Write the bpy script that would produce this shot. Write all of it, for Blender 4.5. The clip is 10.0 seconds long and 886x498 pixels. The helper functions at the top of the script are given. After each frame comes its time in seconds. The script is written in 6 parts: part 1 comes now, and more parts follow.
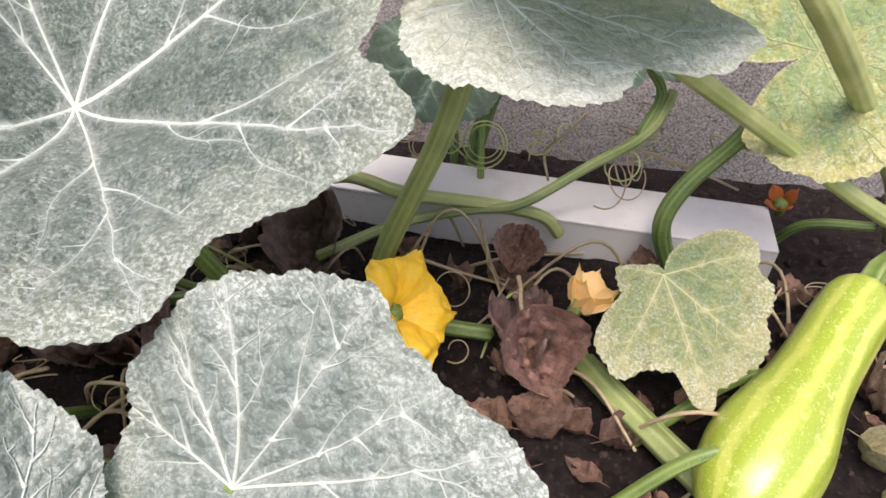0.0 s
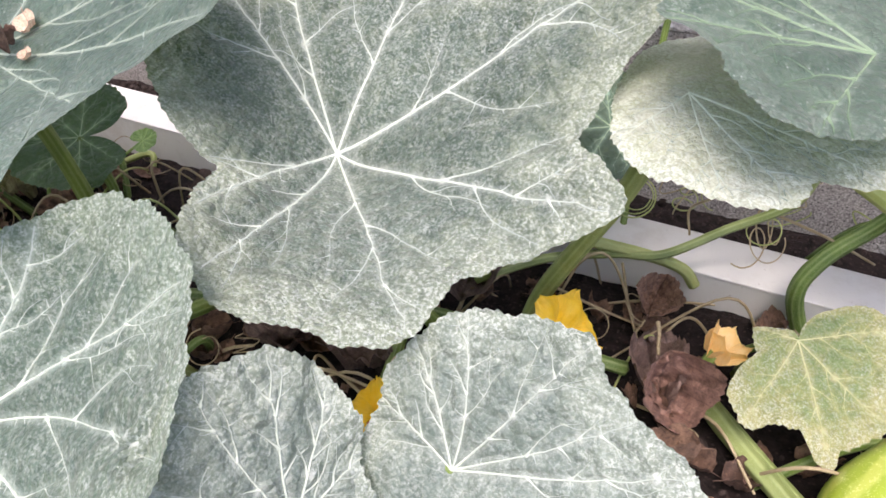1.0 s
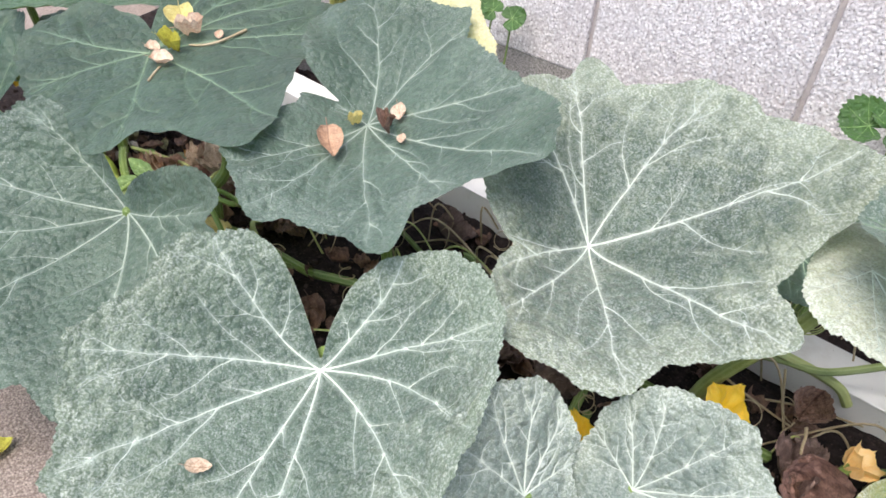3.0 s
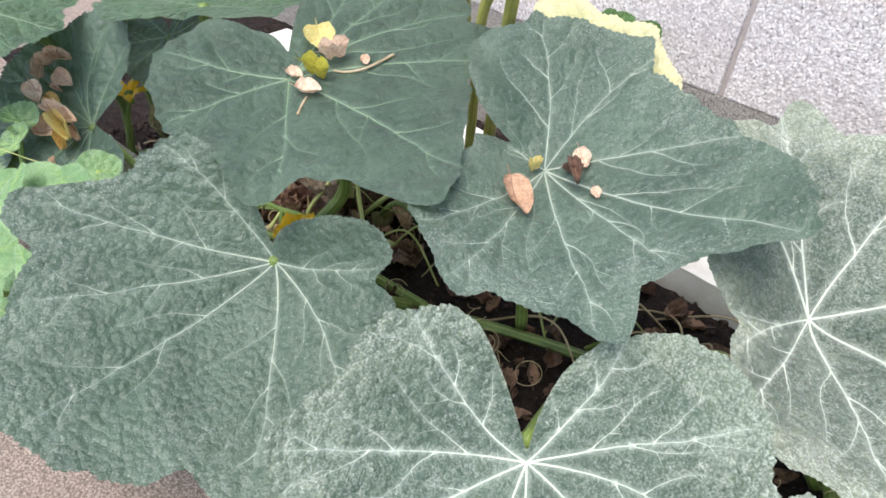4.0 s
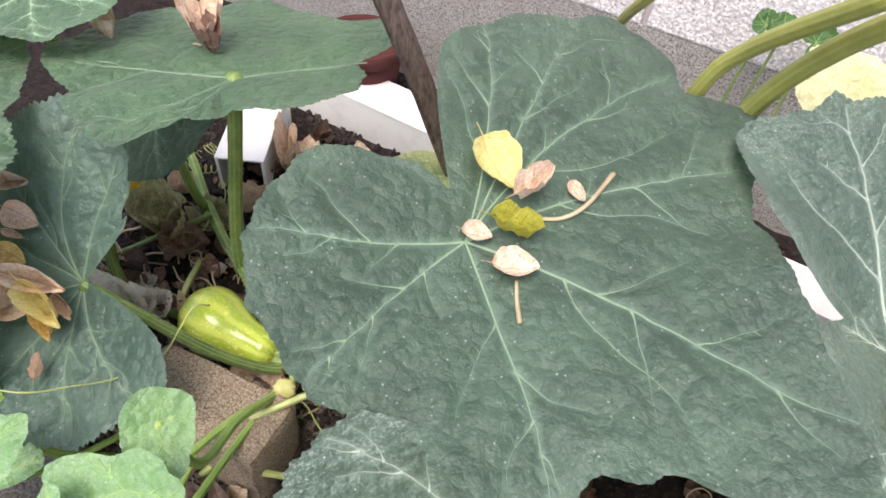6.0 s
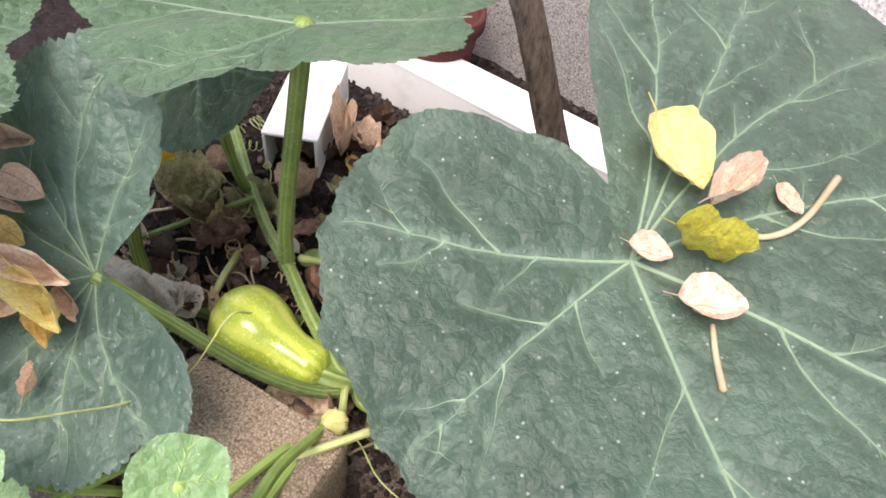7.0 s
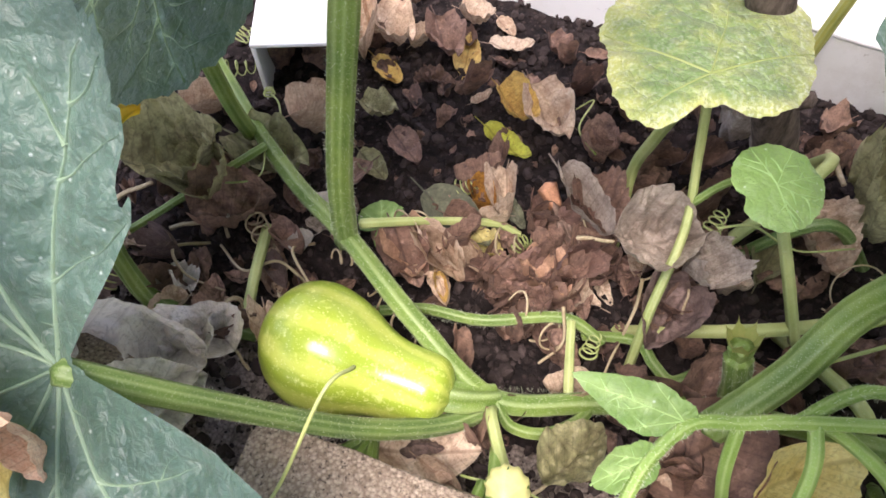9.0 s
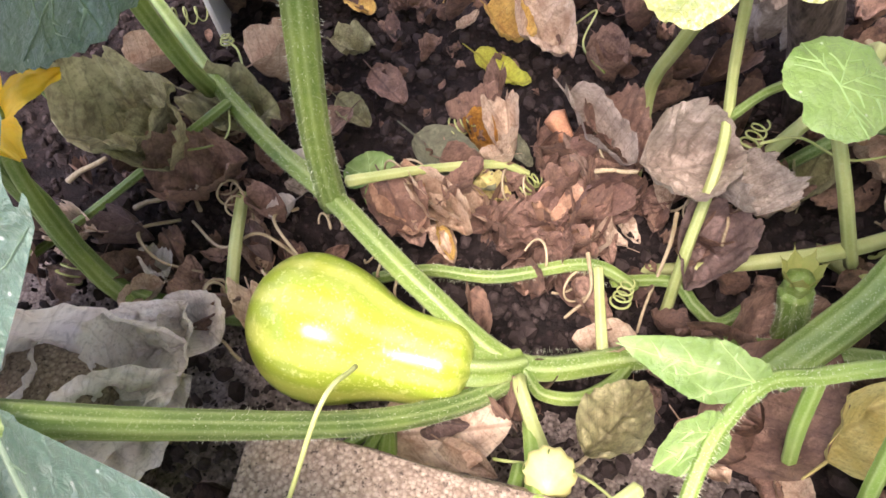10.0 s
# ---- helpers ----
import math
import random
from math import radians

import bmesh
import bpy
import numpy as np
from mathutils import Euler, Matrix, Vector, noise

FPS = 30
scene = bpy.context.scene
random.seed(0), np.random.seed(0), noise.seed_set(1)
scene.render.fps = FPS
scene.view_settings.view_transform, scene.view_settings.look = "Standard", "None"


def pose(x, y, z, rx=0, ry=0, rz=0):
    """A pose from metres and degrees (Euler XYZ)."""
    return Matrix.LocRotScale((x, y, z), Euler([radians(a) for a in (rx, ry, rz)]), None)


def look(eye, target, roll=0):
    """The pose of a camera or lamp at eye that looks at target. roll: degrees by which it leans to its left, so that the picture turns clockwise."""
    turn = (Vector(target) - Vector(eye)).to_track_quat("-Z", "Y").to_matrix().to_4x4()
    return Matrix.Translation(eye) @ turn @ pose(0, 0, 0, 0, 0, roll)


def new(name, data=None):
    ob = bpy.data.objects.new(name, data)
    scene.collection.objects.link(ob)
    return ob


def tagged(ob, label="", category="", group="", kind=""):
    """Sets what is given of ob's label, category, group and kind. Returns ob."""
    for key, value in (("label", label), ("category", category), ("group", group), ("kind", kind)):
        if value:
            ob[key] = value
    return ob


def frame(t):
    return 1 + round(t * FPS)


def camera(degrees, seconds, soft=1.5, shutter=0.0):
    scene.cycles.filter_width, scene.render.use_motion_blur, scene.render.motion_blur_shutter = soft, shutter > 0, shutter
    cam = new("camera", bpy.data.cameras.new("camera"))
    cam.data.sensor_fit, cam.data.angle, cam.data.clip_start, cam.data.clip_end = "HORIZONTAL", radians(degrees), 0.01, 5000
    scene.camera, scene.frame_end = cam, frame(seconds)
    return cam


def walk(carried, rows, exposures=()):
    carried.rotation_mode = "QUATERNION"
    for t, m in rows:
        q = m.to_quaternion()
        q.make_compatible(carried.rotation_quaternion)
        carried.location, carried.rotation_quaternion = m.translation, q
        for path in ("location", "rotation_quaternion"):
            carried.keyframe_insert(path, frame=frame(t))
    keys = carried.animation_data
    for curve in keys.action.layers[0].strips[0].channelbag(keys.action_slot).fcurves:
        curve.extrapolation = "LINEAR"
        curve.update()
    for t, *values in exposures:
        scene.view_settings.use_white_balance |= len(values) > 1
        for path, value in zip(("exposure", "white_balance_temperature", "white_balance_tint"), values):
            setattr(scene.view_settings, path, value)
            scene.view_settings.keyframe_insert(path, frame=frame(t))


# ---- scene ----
cam = camera(68.0, 10.0, soft=1.6)
METRES, EYE, TILT, LEAN, TURN = 1.8, 0.54, -40.0, 0.0, 0.0
ROWS = [
    (0.0, 0.0, 0.0, 0.0, 0.0, 0.0, -0.0),
    (0.5, -0.0231, -0.0256, 0.0056, 3.8, 0.15, -3.37),
    (1.0, -0.0416, -0.0605, 0.0139, 7.71, 0.04, -6.89),
    (1.5, -0.0547, -0.1081, 0.0238, 11.94, 0.04, -10.55),
    (2.0, -0.0572, -0.1603, 0.0329, 16.0, -0.06, -14.22),
    (3.5, -0.1132, -0.207, 0.0287, 21.52, -2.5, -21.12),
    (4.0, -0.2197, -0.2043, 0.0363, 20.81, -3.53, -21.35),
    (4.5, -0.2925, -0.1949, 0.0607, 20.31, -4.39, -21.56),
    (5.0, -0.3722, -0.1493, 0.0886, 19.2, -5.93, -20.72),
    (6.5, -0.5217, -0.0524, 0.1156, 9.36, -8.84, -14.07),
    (7.0, -0.5456, -0.0052, 0.0999, 14.14, -9.28, -18.95),
    (7.5, -0.5913, 0.0418, 0.0915, 16.2, -10.5, -17.9),
    (8.0, -0.6184, 0.0774, 0.0841, 16.3, -13.63, -16.03),
    (8.5, -0.6328, 0.107, 0.0816, 13.1, -15.78, -12.06),
    (9.0, -0.642, 0.1262, 0.08, 10.28, -17.97, -8.32),
    (9.5, -0.6483, 0.1452, 0.0771, 8.94, -20.88, -4.99),
    (10.0, -0.6497, 0.1618, 0.0732, 7.94, -23.04, -2.76),
]
EXPOSURES = [(0.0, 0.98, 6900, 22), (1.3, 1.1, 6770, 19), (2.0, 1.1, 6700, 18), (3.5, 0.98, 6600, 10), (5.0, 1.04, 6700, 12), (6.5, 1.25, 6900, 16), (7.5, 1.45, 7000, 20), (8.5, 1.56, 6700, 20), (9.0, 1.81, 6600, 21), (9.5, 2.06, 6700, 23), (10.0, 2.26, 6900, 27)]
walk(cam, [(t, pose(0, 0, EYE, TILT, LEAN, TURN) @ pose(METRES * x, METRES * y, METRES * z, 90 + pitch, roll, yaw)) for t, x, y, z, yaw, pitch, roll in ROWS], EXPOSURES)

# ---- light: a bright, thinly veiled sky ----
SUN_TURN, SUN_HEIGHT = 188.0, 66.0
world = bpy.data.worlds.new("sky")
scene.world = world
world.use_nodes = True
wn = world.node_tree
sky = wn.nodes.new("ShaderNodeTexSky")
sky.sky_type, sky.sun_disc = "NISHITA", False
sky.sun_elevation, sky.sun_rotation = radians(SUN_HEIGHT), radians(SUN_TURN)
sky.air_density, sky.dust_density, sky.ozone_density = 1.0, 3.0, 1.0
wn.links.new(sky.outputs[0], wn.nodes["Background"].inputs[0])
wn.nodes["Background"].inputs[1].default_value = 0.145
sun = new("sun", bpy.data.lights.new("sun", "SUN"))
sun.data.energy, sun.data.angle, sun.data.color = 1.75, radians(36), (1.0, 0.96, 0.9)
az, el = radians(SUN_TURN), radians(SUN_HEIGHT)
sun.matrix_world = look(Vector((math.sin(az) * math.cos(el), math.cos(az) * math.cos(el), math.sin(el))) * 10, (0, 0, 0))


# ---- materials ----
def lin(r, g, b):
    """Linear colour from 0..255 screen values."""
    return tuple(((c / 255) / 12.92 if c < 10 else ((c / 255 + 0.055) / 1.055) ** 2.4) for c in (r, g, b)) + (1.0,)


class Nodes:
    """A node tree with short calls."""

    def __init__(self, name):
        self.mat = bpy.data.materials.new(name)
        self.mat.use_nodes = True
        self.t = self.mat.node_tree
        self.bsdf = self.t.nodes["Principled BSDF"]
        self.out = self.t.nodes["Material Output"]
        self.coord = self.t.nodes.new("ShaderNodeTexCoord").outputs["Object"]

    def put(self, socket, value):
        if isinstance(value, bpy.types.NodeSocket):
            self.t.links.new(value, socket)
        elif value is not None:
            socket.default_value = value

    def node(self, kind, **inputs):
        n = self.t.nodes.new(kind)
        for key, value in inputs.items():
            self.put(n.inputs[key.replace("_", " ")], value)
        return n

    def noise(self, scale, detail=4.0, rough=0.6, at=None, distort=0.0):
        n = self.node("ShaderNodeTexNoise", Vector=at or self.coord, Scale=scale, Detail=detail, Roughness=rough, Distortion=distort)
        return n.outputs[0]

    def voronoi(self, scale, feature="F1", at=None, rand=1.0):
        n = self.t.nodes.new("ShaderNodeTexVoronoi")
        n.feature = feature
        self.put(n.inputs["Vector"], at or self.coord)
        n.inputs["Scale"].default_value = scale
        n.inputs["Randomness"].default_value = rand
        return n

    def ramp(self, value, *stops):
        n = self.t.nodes.new("ShaderNodeValToRGB")
        el = n.color_ramp.elements
        while len(el) < len(stops):
            el.new(0.5)
        for e, (p, c) in zip(el, stops):
            e.position = p
            e.color = c if isinstance(c, tuple) else (c, c, c, 1)
        self.put(n.inputs[0], value)
        return n.outputs[0]

    def mix(self, f, a, b, how="MIX"):
        n = self.t.nodes.new("ShaderNodeMix")
        n.data_type, n.blend_type = "RGBA", how
        self.put(n.inputs[0], f), self.put(n.inputs[6], a), self.put(n.inputs[7], b)
        return n.outputs[2]

    def math(self, how, a, b=0.5, clamp=False):
        n = self.t.nodes.new("ShaderNodeMath")
        n.operation, n.use_clamp = how, clamp
        self.put(n.inputs[0], a), self.put(n.inputs[1], b)
        return n.outputs[0]

    def attr(self, name):
        n = self.t.nodes.new("ShaderNodeAttribute")
        n.attribute_name = name
        return n.outputs["Fac"]

    def random(self):
        return self.t.nodes.new("ShaderNodeObjectInfo").outputs["Random"]

    def bump(self, height, strength=0.5, distance=0.002, normal=None):
        n = self.node("ShaderNodeBump", Height=height, Strength=strength, Distance=distance)
        if normal is not None:
            self.put(n.inputs["Normal"], normal)
        return n.outputs[0]

    def finish(self, colour, rough=0.6, normal=None, sheer=0.0, sheer_colour=None, specular=0.5):
        b = self.bsdf.inputs
        self.put(b["Base Color"], colour), self.put(b["Roughness"], rough), self.put(b["Specular IOR Level"], specular)
        if normal is not None:
            self.put(b["Normal"], normal)
        if sheer:
            tr = self.node("ShaderNodeBsdfTranslucent", Color=sheer_colour or colour)
            mx = self.t.nodes.new("ShaderNodeMixShader")
            mx.inputs[0].default_value = sheer
            self.t.links.new(self.bsdf.outputs[0], mx.inputs[1])
            self.t.links.new(tr.outputs[0], mx.inputs[2])
            self.t.links.new(mx.outputs[0], self.out.inputs[0])
        return self.mat


def leaf_material(name, deep, fresh, vein, powder, age=0.0, aged=(150, 140, 60), relief=0.4, cell=95, sheen=0.43):
    """Squash leaf: quilted green blade, pale network of veins, mildew powder (0..1), yellowing towards the margin (age)."""
    n = Nodes(name)
    body = n.mix(n.ramp(n.noise(14, 3), (0.3, 0.0), (0.7, 1.0)), lin(*deep), lin(*fresh))
    body = n.mix(n.math("MULTIPLY", n.ramp(n.noise(160, 5, 0.7), (0.4, 0.0), (0.7, 1.0)), 0.35), body, lin(*[c * 0.7 for c in deep]))
    rim = n.math("ADD", n.attr("rim"), n.math("MULTIPLY", n.math("SUBTRACT", n.noise(30, 5, 0.65), 0.5), 1.1))
    if age:
        body = n.mix(n.math("MULTIPLY", n.ramp(rim, (0.6, 0.0), (1.1, 1.0)), age), body, lin(*aged))
        body = n.mix(n.math("MULTIPLY", n.ramp(n.noise(48, 6, 0.72), (0.48, 0.0), (0.62, 1.0)), age * age * 0.9), body, lin(*aged))
        body = n.mix(n.math("MULTIPLY", n.ramp(n.noise(90, 5, 0.7), (0.52, 0.0), (0.64, 1.0)), age * age * 0.8), body, lin(*[c * 0.7 for c in deep]))
    warp = n.mix(0.012, n.coord, n.node("ShaderNodeTexNoise", Vector=n.coord, Scale=60.0, Detail=3.0).outputs[1])
    net = n.voronoi(115, "DISTANCE_TO_EDGE", at=warp)
    netline = n.math("MULTIPLY", n.ramp(net.outputs[0], (0.0, 1.0), (0.075, 0.0)), n.ramp(n.noise(45, 3), (0.36, 0.0), (0.6, 1.0)))
    patch = n.ramp(n.noise(9, 3, 0.5), (0.3, 0.45), (0.65, 1.0))
    clump = n.ramp(n.noise(85, 5, 0.7), (0.36, 0.3), (0.66, 1.0))
    grain = n.ramp(n.noise(400, 4, 0.72), (0.51 - 0.05 * powder, 0.0), (0.6 - 0.05 * powder, 1.0))
    edge = n.ramp(rim, (0.7, 0.0), (1.15, 0.7))
    dust = n.math("MULTIPLY", n.math("MULTIPLY", grain, n.math("ADD", clump, edge)), patch)
    film = n.math("MULTIPLY", n.math("ADD", n.math("MULTIPLY", clump, 0.22), edge), patch)
    body = n.mix(n.math("MULTIPLY", netline, 0.34 * powder**2), body, lin(*vein))
    body = n.mix(n.math("MULTIPLY", film, powder * 0.22, True), body, lin(194, 206, 202))
    body = n.mix(n.math("MULTIPLY", dust, powder * 0.66, True), body, lin(222, 230, 222))
    veins = n.math("MULTIPLY", n.attr("vein"), n.math("ADD", 0.5, n.math("MULTIPLY", n.noise(220, 4, 0.7), 0.9)), True)
    body = n.mix(veins, body, lin(*vein))
    spots = n.ramp(n.voronoi(120).outputs[0], (0.05, 0.5), (0.13, 0.0))
    body = n.mix(n.math("MULTIPLY", spots, n.ramp(n.noise(40, 2), (0.40, 0.0), (0.50, 0.9))), body, lin(212, 222, 214))
    blister = n.voronoi(cell, "F1", at=warp)
    crease = n.math("MULTIPLY", n.noise(190, 4, 0.6, distort=0.6), 0.9)
    h = n.math("SUBTRACT", crease, n.math("MULTIPLY", blister.outputs[0], 1.5))
    nor = n.bump(h, min(1.0, relief * 1.8), 0.004)
    rough = n.math("ADD", sheen, n.math("MULTIPLY", dust, 0.4))
    n.bsdf.inputs["Sheen Weight"].default_value = 0.17
    n.bsdf.inputs["Sheen Roughness"].default_value = 0.45
    n.bsdf.inputs["Sheen Tint"].default_value = lin(232, 235, 226)
    return n.finish(body, rough, nor, 0.16, lin(110, 150, 40), 0.45)


def vein_material(name, a, b, blade=(80, 100, 84), solid=False):
    """Raised vein: pale near its start, sinking into the blade's green as it thins out."""
    n = Nodes(name)
    pale = n.mix(n.noise(140, 3), lin(*a), lin(*b))
    keep = n.math("MULTIPLY", n.attr("fade"), n.math("ADD", 0.55, n.math("MULTIPLY", n.noise(170, 3, 0.6), 0.9)), True)
    return n.finish(pale if solid else n.mix(keep, lin(*blade), pale), 0.55, n.bump(n.noise(500, 3), 0.4, 0.001), 0.1)


def stem_material(name, a, b, pale=(190, 205, 150)):
    n = Nodes(name)
    body = n.mix(n.ramp(n.noise(25, 4), (0.35, 0.0), (0.65, 1.0)), lin(*a), lin(*b))
    body = n.mix(n.math("MULTIPLY", n.attr("rib"), 0.28), body, lin(*pale))
    fuzz = n.ramp(n.noise(900, 2), (0.56, 0.0), (0.66, 1.0))
    body = n.mix(n.math("MULTIPLY", fuzz, 0.2), body, lin(206, 214, 184))
    return n.finish(body, 0.5, n.bump(n.noise(420, 3), 0.4, 0.001), 0.08)


def dry_material(name, a, b, c, sheer=0.12, joined=False):
    """Fallen or withered leaf one unit long: each one its own shade, mottled, with a darker midrib and side veins."""
    n = Nodes(name)
    k = 18.0 if joined else 1.0
    body = n.mix(n.t.nodes.new("ShaderNodeNewGeometry").outputs["Random Per Island"] if joined else n.random(), lin(*a), lin(*b))
    shift = n.node("ShaderNodeVectorMath")
    n.put(shift.inputs[0], n.coord)
    n.put(shift.inputs[1], n.math("MULTIPLY", n.random(), 40.0))
    body = n.mix(n.ramp(n.noise(4.5 * k, 6, 0.7, shift.outputs[0]), (0.42, 0.0), (0.66, 0.9)), body, lin(*c))
    body = n.mix(n.math("MULTIPLY", n.ramp(n.noise(24 * k, 4, 0.7), (0.5, 0.0), (0.68, 1.0)), 0.45), body, lin(*[v * 0.62 for v in c]))
    body = n.mix(n.math("MULTIPLY", n.ramp(n.noise(11 * k, 4), (0.56, 0.0), (0.7, 1.0)), 0.4), body, lin(*[min(255, v * 1.14) for v in b]))
    if not joined:
        sep = n.node("ShaderNodeSeparateXYZ", Vector=n.coord)
        away = n.math("ABSOLUTE", sep.outputs[1])
        rib = n.ramp(away, (0.008, 1.0), (0.024, 0.0))
        row = n.math("FRACT", n.math("MULTIPLY", n.math("SUBTRACT", sep.outputs[0], n.math("MULTIPLY", away, 0.8)), 8.0))
        side = n.math("MULTIPLY", n.ramp(row, (0.0, 1.0), (0.16, 0.0)), 0.4)
        body = n.mix(n.math("MAXIMUM", n.math("MULTIPLY", rib, 0.6), side), body, lin(*[v * 0.8 for v in c]))
    return n.finish(body, 0.7, n.bump(n.noise(14 * k, 5, 0.7), 0.7, 0.003), sheer)


MILDEWED = leaf_material("mildewed_leaf", (53, 73, 65), (86, 104, 94), (224, 231, 224), 0.64, 0.34, (172, 180, 146), relief=0.5)
HEAVY = leaf_material("thickly_mildewed_leaf", (88, 105, 99), (122, 137, 129), (226, 233, 226), 0.68, 0.25, (172, 180, 150), relief=0.4)
DUSTED = leaf_material("dusted_leaf", (53, 75, 65), (86, 107, 94), (210, 224, 214), 0.57, 0.2, (150, 164, 126), relief=0.4, sheen=0.4)
GREYGREEN = leaf_material("grey_green_leaf", (51, 74, 64), (82, 104, 90), (194, 213, 200), 0.28, relief=0.32, sheen=0.37)
DARKGREEN = leaf_material("dark_green_leaf", (43, 65, 53), (70, 94, 77), (168, 200, 182), 0.12, relief=0.38, cell=70)
GLOSSY = leaf_material("glossy_dark_green_leaf", (47, 71, 63), (75, 101, 89), (164, 196, 172), 0.08, relief=0.34, cell=75, sheen=0.33)
MIDGREEN = leaf_material("mid_green_leaf", (48, 80, 54), (76, 108, 74), (150, 186, 148), 0.12, relief=0.42, cell=80)
PALE = leaf_material("pale_mildewed_leaf", (150, 160, 134), (186, 190, 170), (214, 216, 202), 0.95)
FADING = leaf_material("fading_leaf", (104, 132, 76), (138, 160, 94), (178, 188, 136), 0.6, 0.85, (176, 168, 88))
MOTTLED = leaf_material("mottled_leaf", (84, 112, 60), (112, 136, 76), (160, 174, 120), 0.45, 0.55, (186, 184, 96))
AGEING = leaf_material("ageing_leaf", (92, 118, 70), (126, 142, 84), (196, 190, 150), 0.6, 0.6, (160, 150, 90))
YOUNG = leaf_material("young_leaf", (92, 134, 82), (126, 164, 108), (176, 202, 156), 0.3, relief=0.25)
WEED = leaf_material("weed_leaf", (44, 80, 36), (66, 106, 48), (104, 140, 80), 0.05)
FRESH = leaf_material("fresh_leaf", (100, 136, 66), (130, 162, 90), (170, 194, 132), 0.1, relief=0.25)
YELLOWED = leaf_material("yellowed_leaf", (178, 180, 122), (204, 202, 152), (216, 214, 180), 0.4, 0.6, (216, 204, 160))
VEIN = vein_material("leaf_vein", (196, 214, 196), (226, 232, 216), (112, 130, 118))
VEIN_MILDEW = vein_material("mildewed_leaf_vein", (200, 216, 200), (230, 236, 222), (150, 163, 155))
VEIN_DARK = vein_material("green_leaf_vein", (150, 180, 144), (186, 206, 172), (82, 108, 86))
VEIN_YOUNG = vein_material("young_leaf_vein", (150, 190, 110), (180, 205, 140), (130, 164, 100))
VEIN_FADING = vein_material("bleached_leaf_vein", (176, 186, 140), (200, 200, 160), (126, 140, 78))
STEM = stem_material("green_stem", (86, 114, 46), (116, 140, 62))
STEM_PALE = stem_material("pale_stem", (146, 160, 92), (176, 184, 120))
STEM_YELLOW = stem_material("yellow_green_stem", (142, 144, 62), (168, 166, 84))
STEM_SOFT = stem_material("soft_green_stem", (116, 134, 74), (146, 160, 100))
# green_stem in a darker tone: the shade is put into the colour
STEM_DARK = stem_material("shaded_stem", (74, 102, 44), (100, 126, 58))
STEM_DRY = stem_material("dry_stem", (150, 132, 100), (182, 168, 138), (205, 195, 170))
TAN = dry_material("tan_litter", (206, 182, 156), (232, 214, 190), (162, 130, 106))
BROWN = dry_material("brown_litter", (132, 102, 88), (176, 144, 124), (92, 70, 62))
GOLD = dry_material("gold_litter", (224, 190, 100), (240, 214, 140), (190, 146, 84), 0.2)
OLIVE = dry_material("olive_litter", (150, 148, 106), (186, 182, 138), (112, 104, 76))
MULCH = dry_material("brown_mulch", (96, 73, 64), (160, 128, 108), (68, 52, 46), 0.1, True)
CREAM = dry_material("cream_litter", (226, 214, 142), (232, 222, 160), (214, 196, 120), 0.2)
GREYDRY = dry_material("grey_withered_leaf", (232, 227, 218), (241, 237, 230), (214, 205, 194), 0.35)
ASHEN = dry_material("ash_brown_withered_leaf", (176, 163, 150), (200, 188, 175), (128, 113, 101), 0.1)
DARKDRY = dry_material("dark_withered_leaf", (112, 94, 88), (140, 118, 110), (76, 60, 56), 0.1)


def petal_material(name, a, b, glow=(255, 206, 30)):
    n = Nodes(name)
    body = n.mix(n.ramp(n.noise(60, 4), (0.3, 0.0), (0.7, 1.0)), lin(*a), lin(*b))
    sep = n.node("ShaderNodeSeparateXYZ", Vector=n.coord)
    streak = n.node("ShaderNodeCombineXYZ", X=n.math("MULTIPLY", sep.outputs[0], 0.15), Y=sep.outputs[1], Z=n.math("MULTIPLY", sep.outputs[2], 0.15))
    body = n.mix(n.math("MULTIPLY", n.ramp(n.noise(420, 3, 0.6, streak.outputs[0]), (0.5, 0.0), (0.66, 1.0)), 0.4), body, lin(*[c * 0.84 for c in a]))
    return n.finish(body, 0.5, n.bump(n.noise(150, 4), 0.6, 0.002), 0.3, lin(*glow))


PETAL = petal_material("yellow_petal", (248, 200, 24), (254, 220, 90))
PETAL_PALE = petal_material("pale_orange_petal", (250, 208, 130), (252, 228, 178), (255, 214, 130))


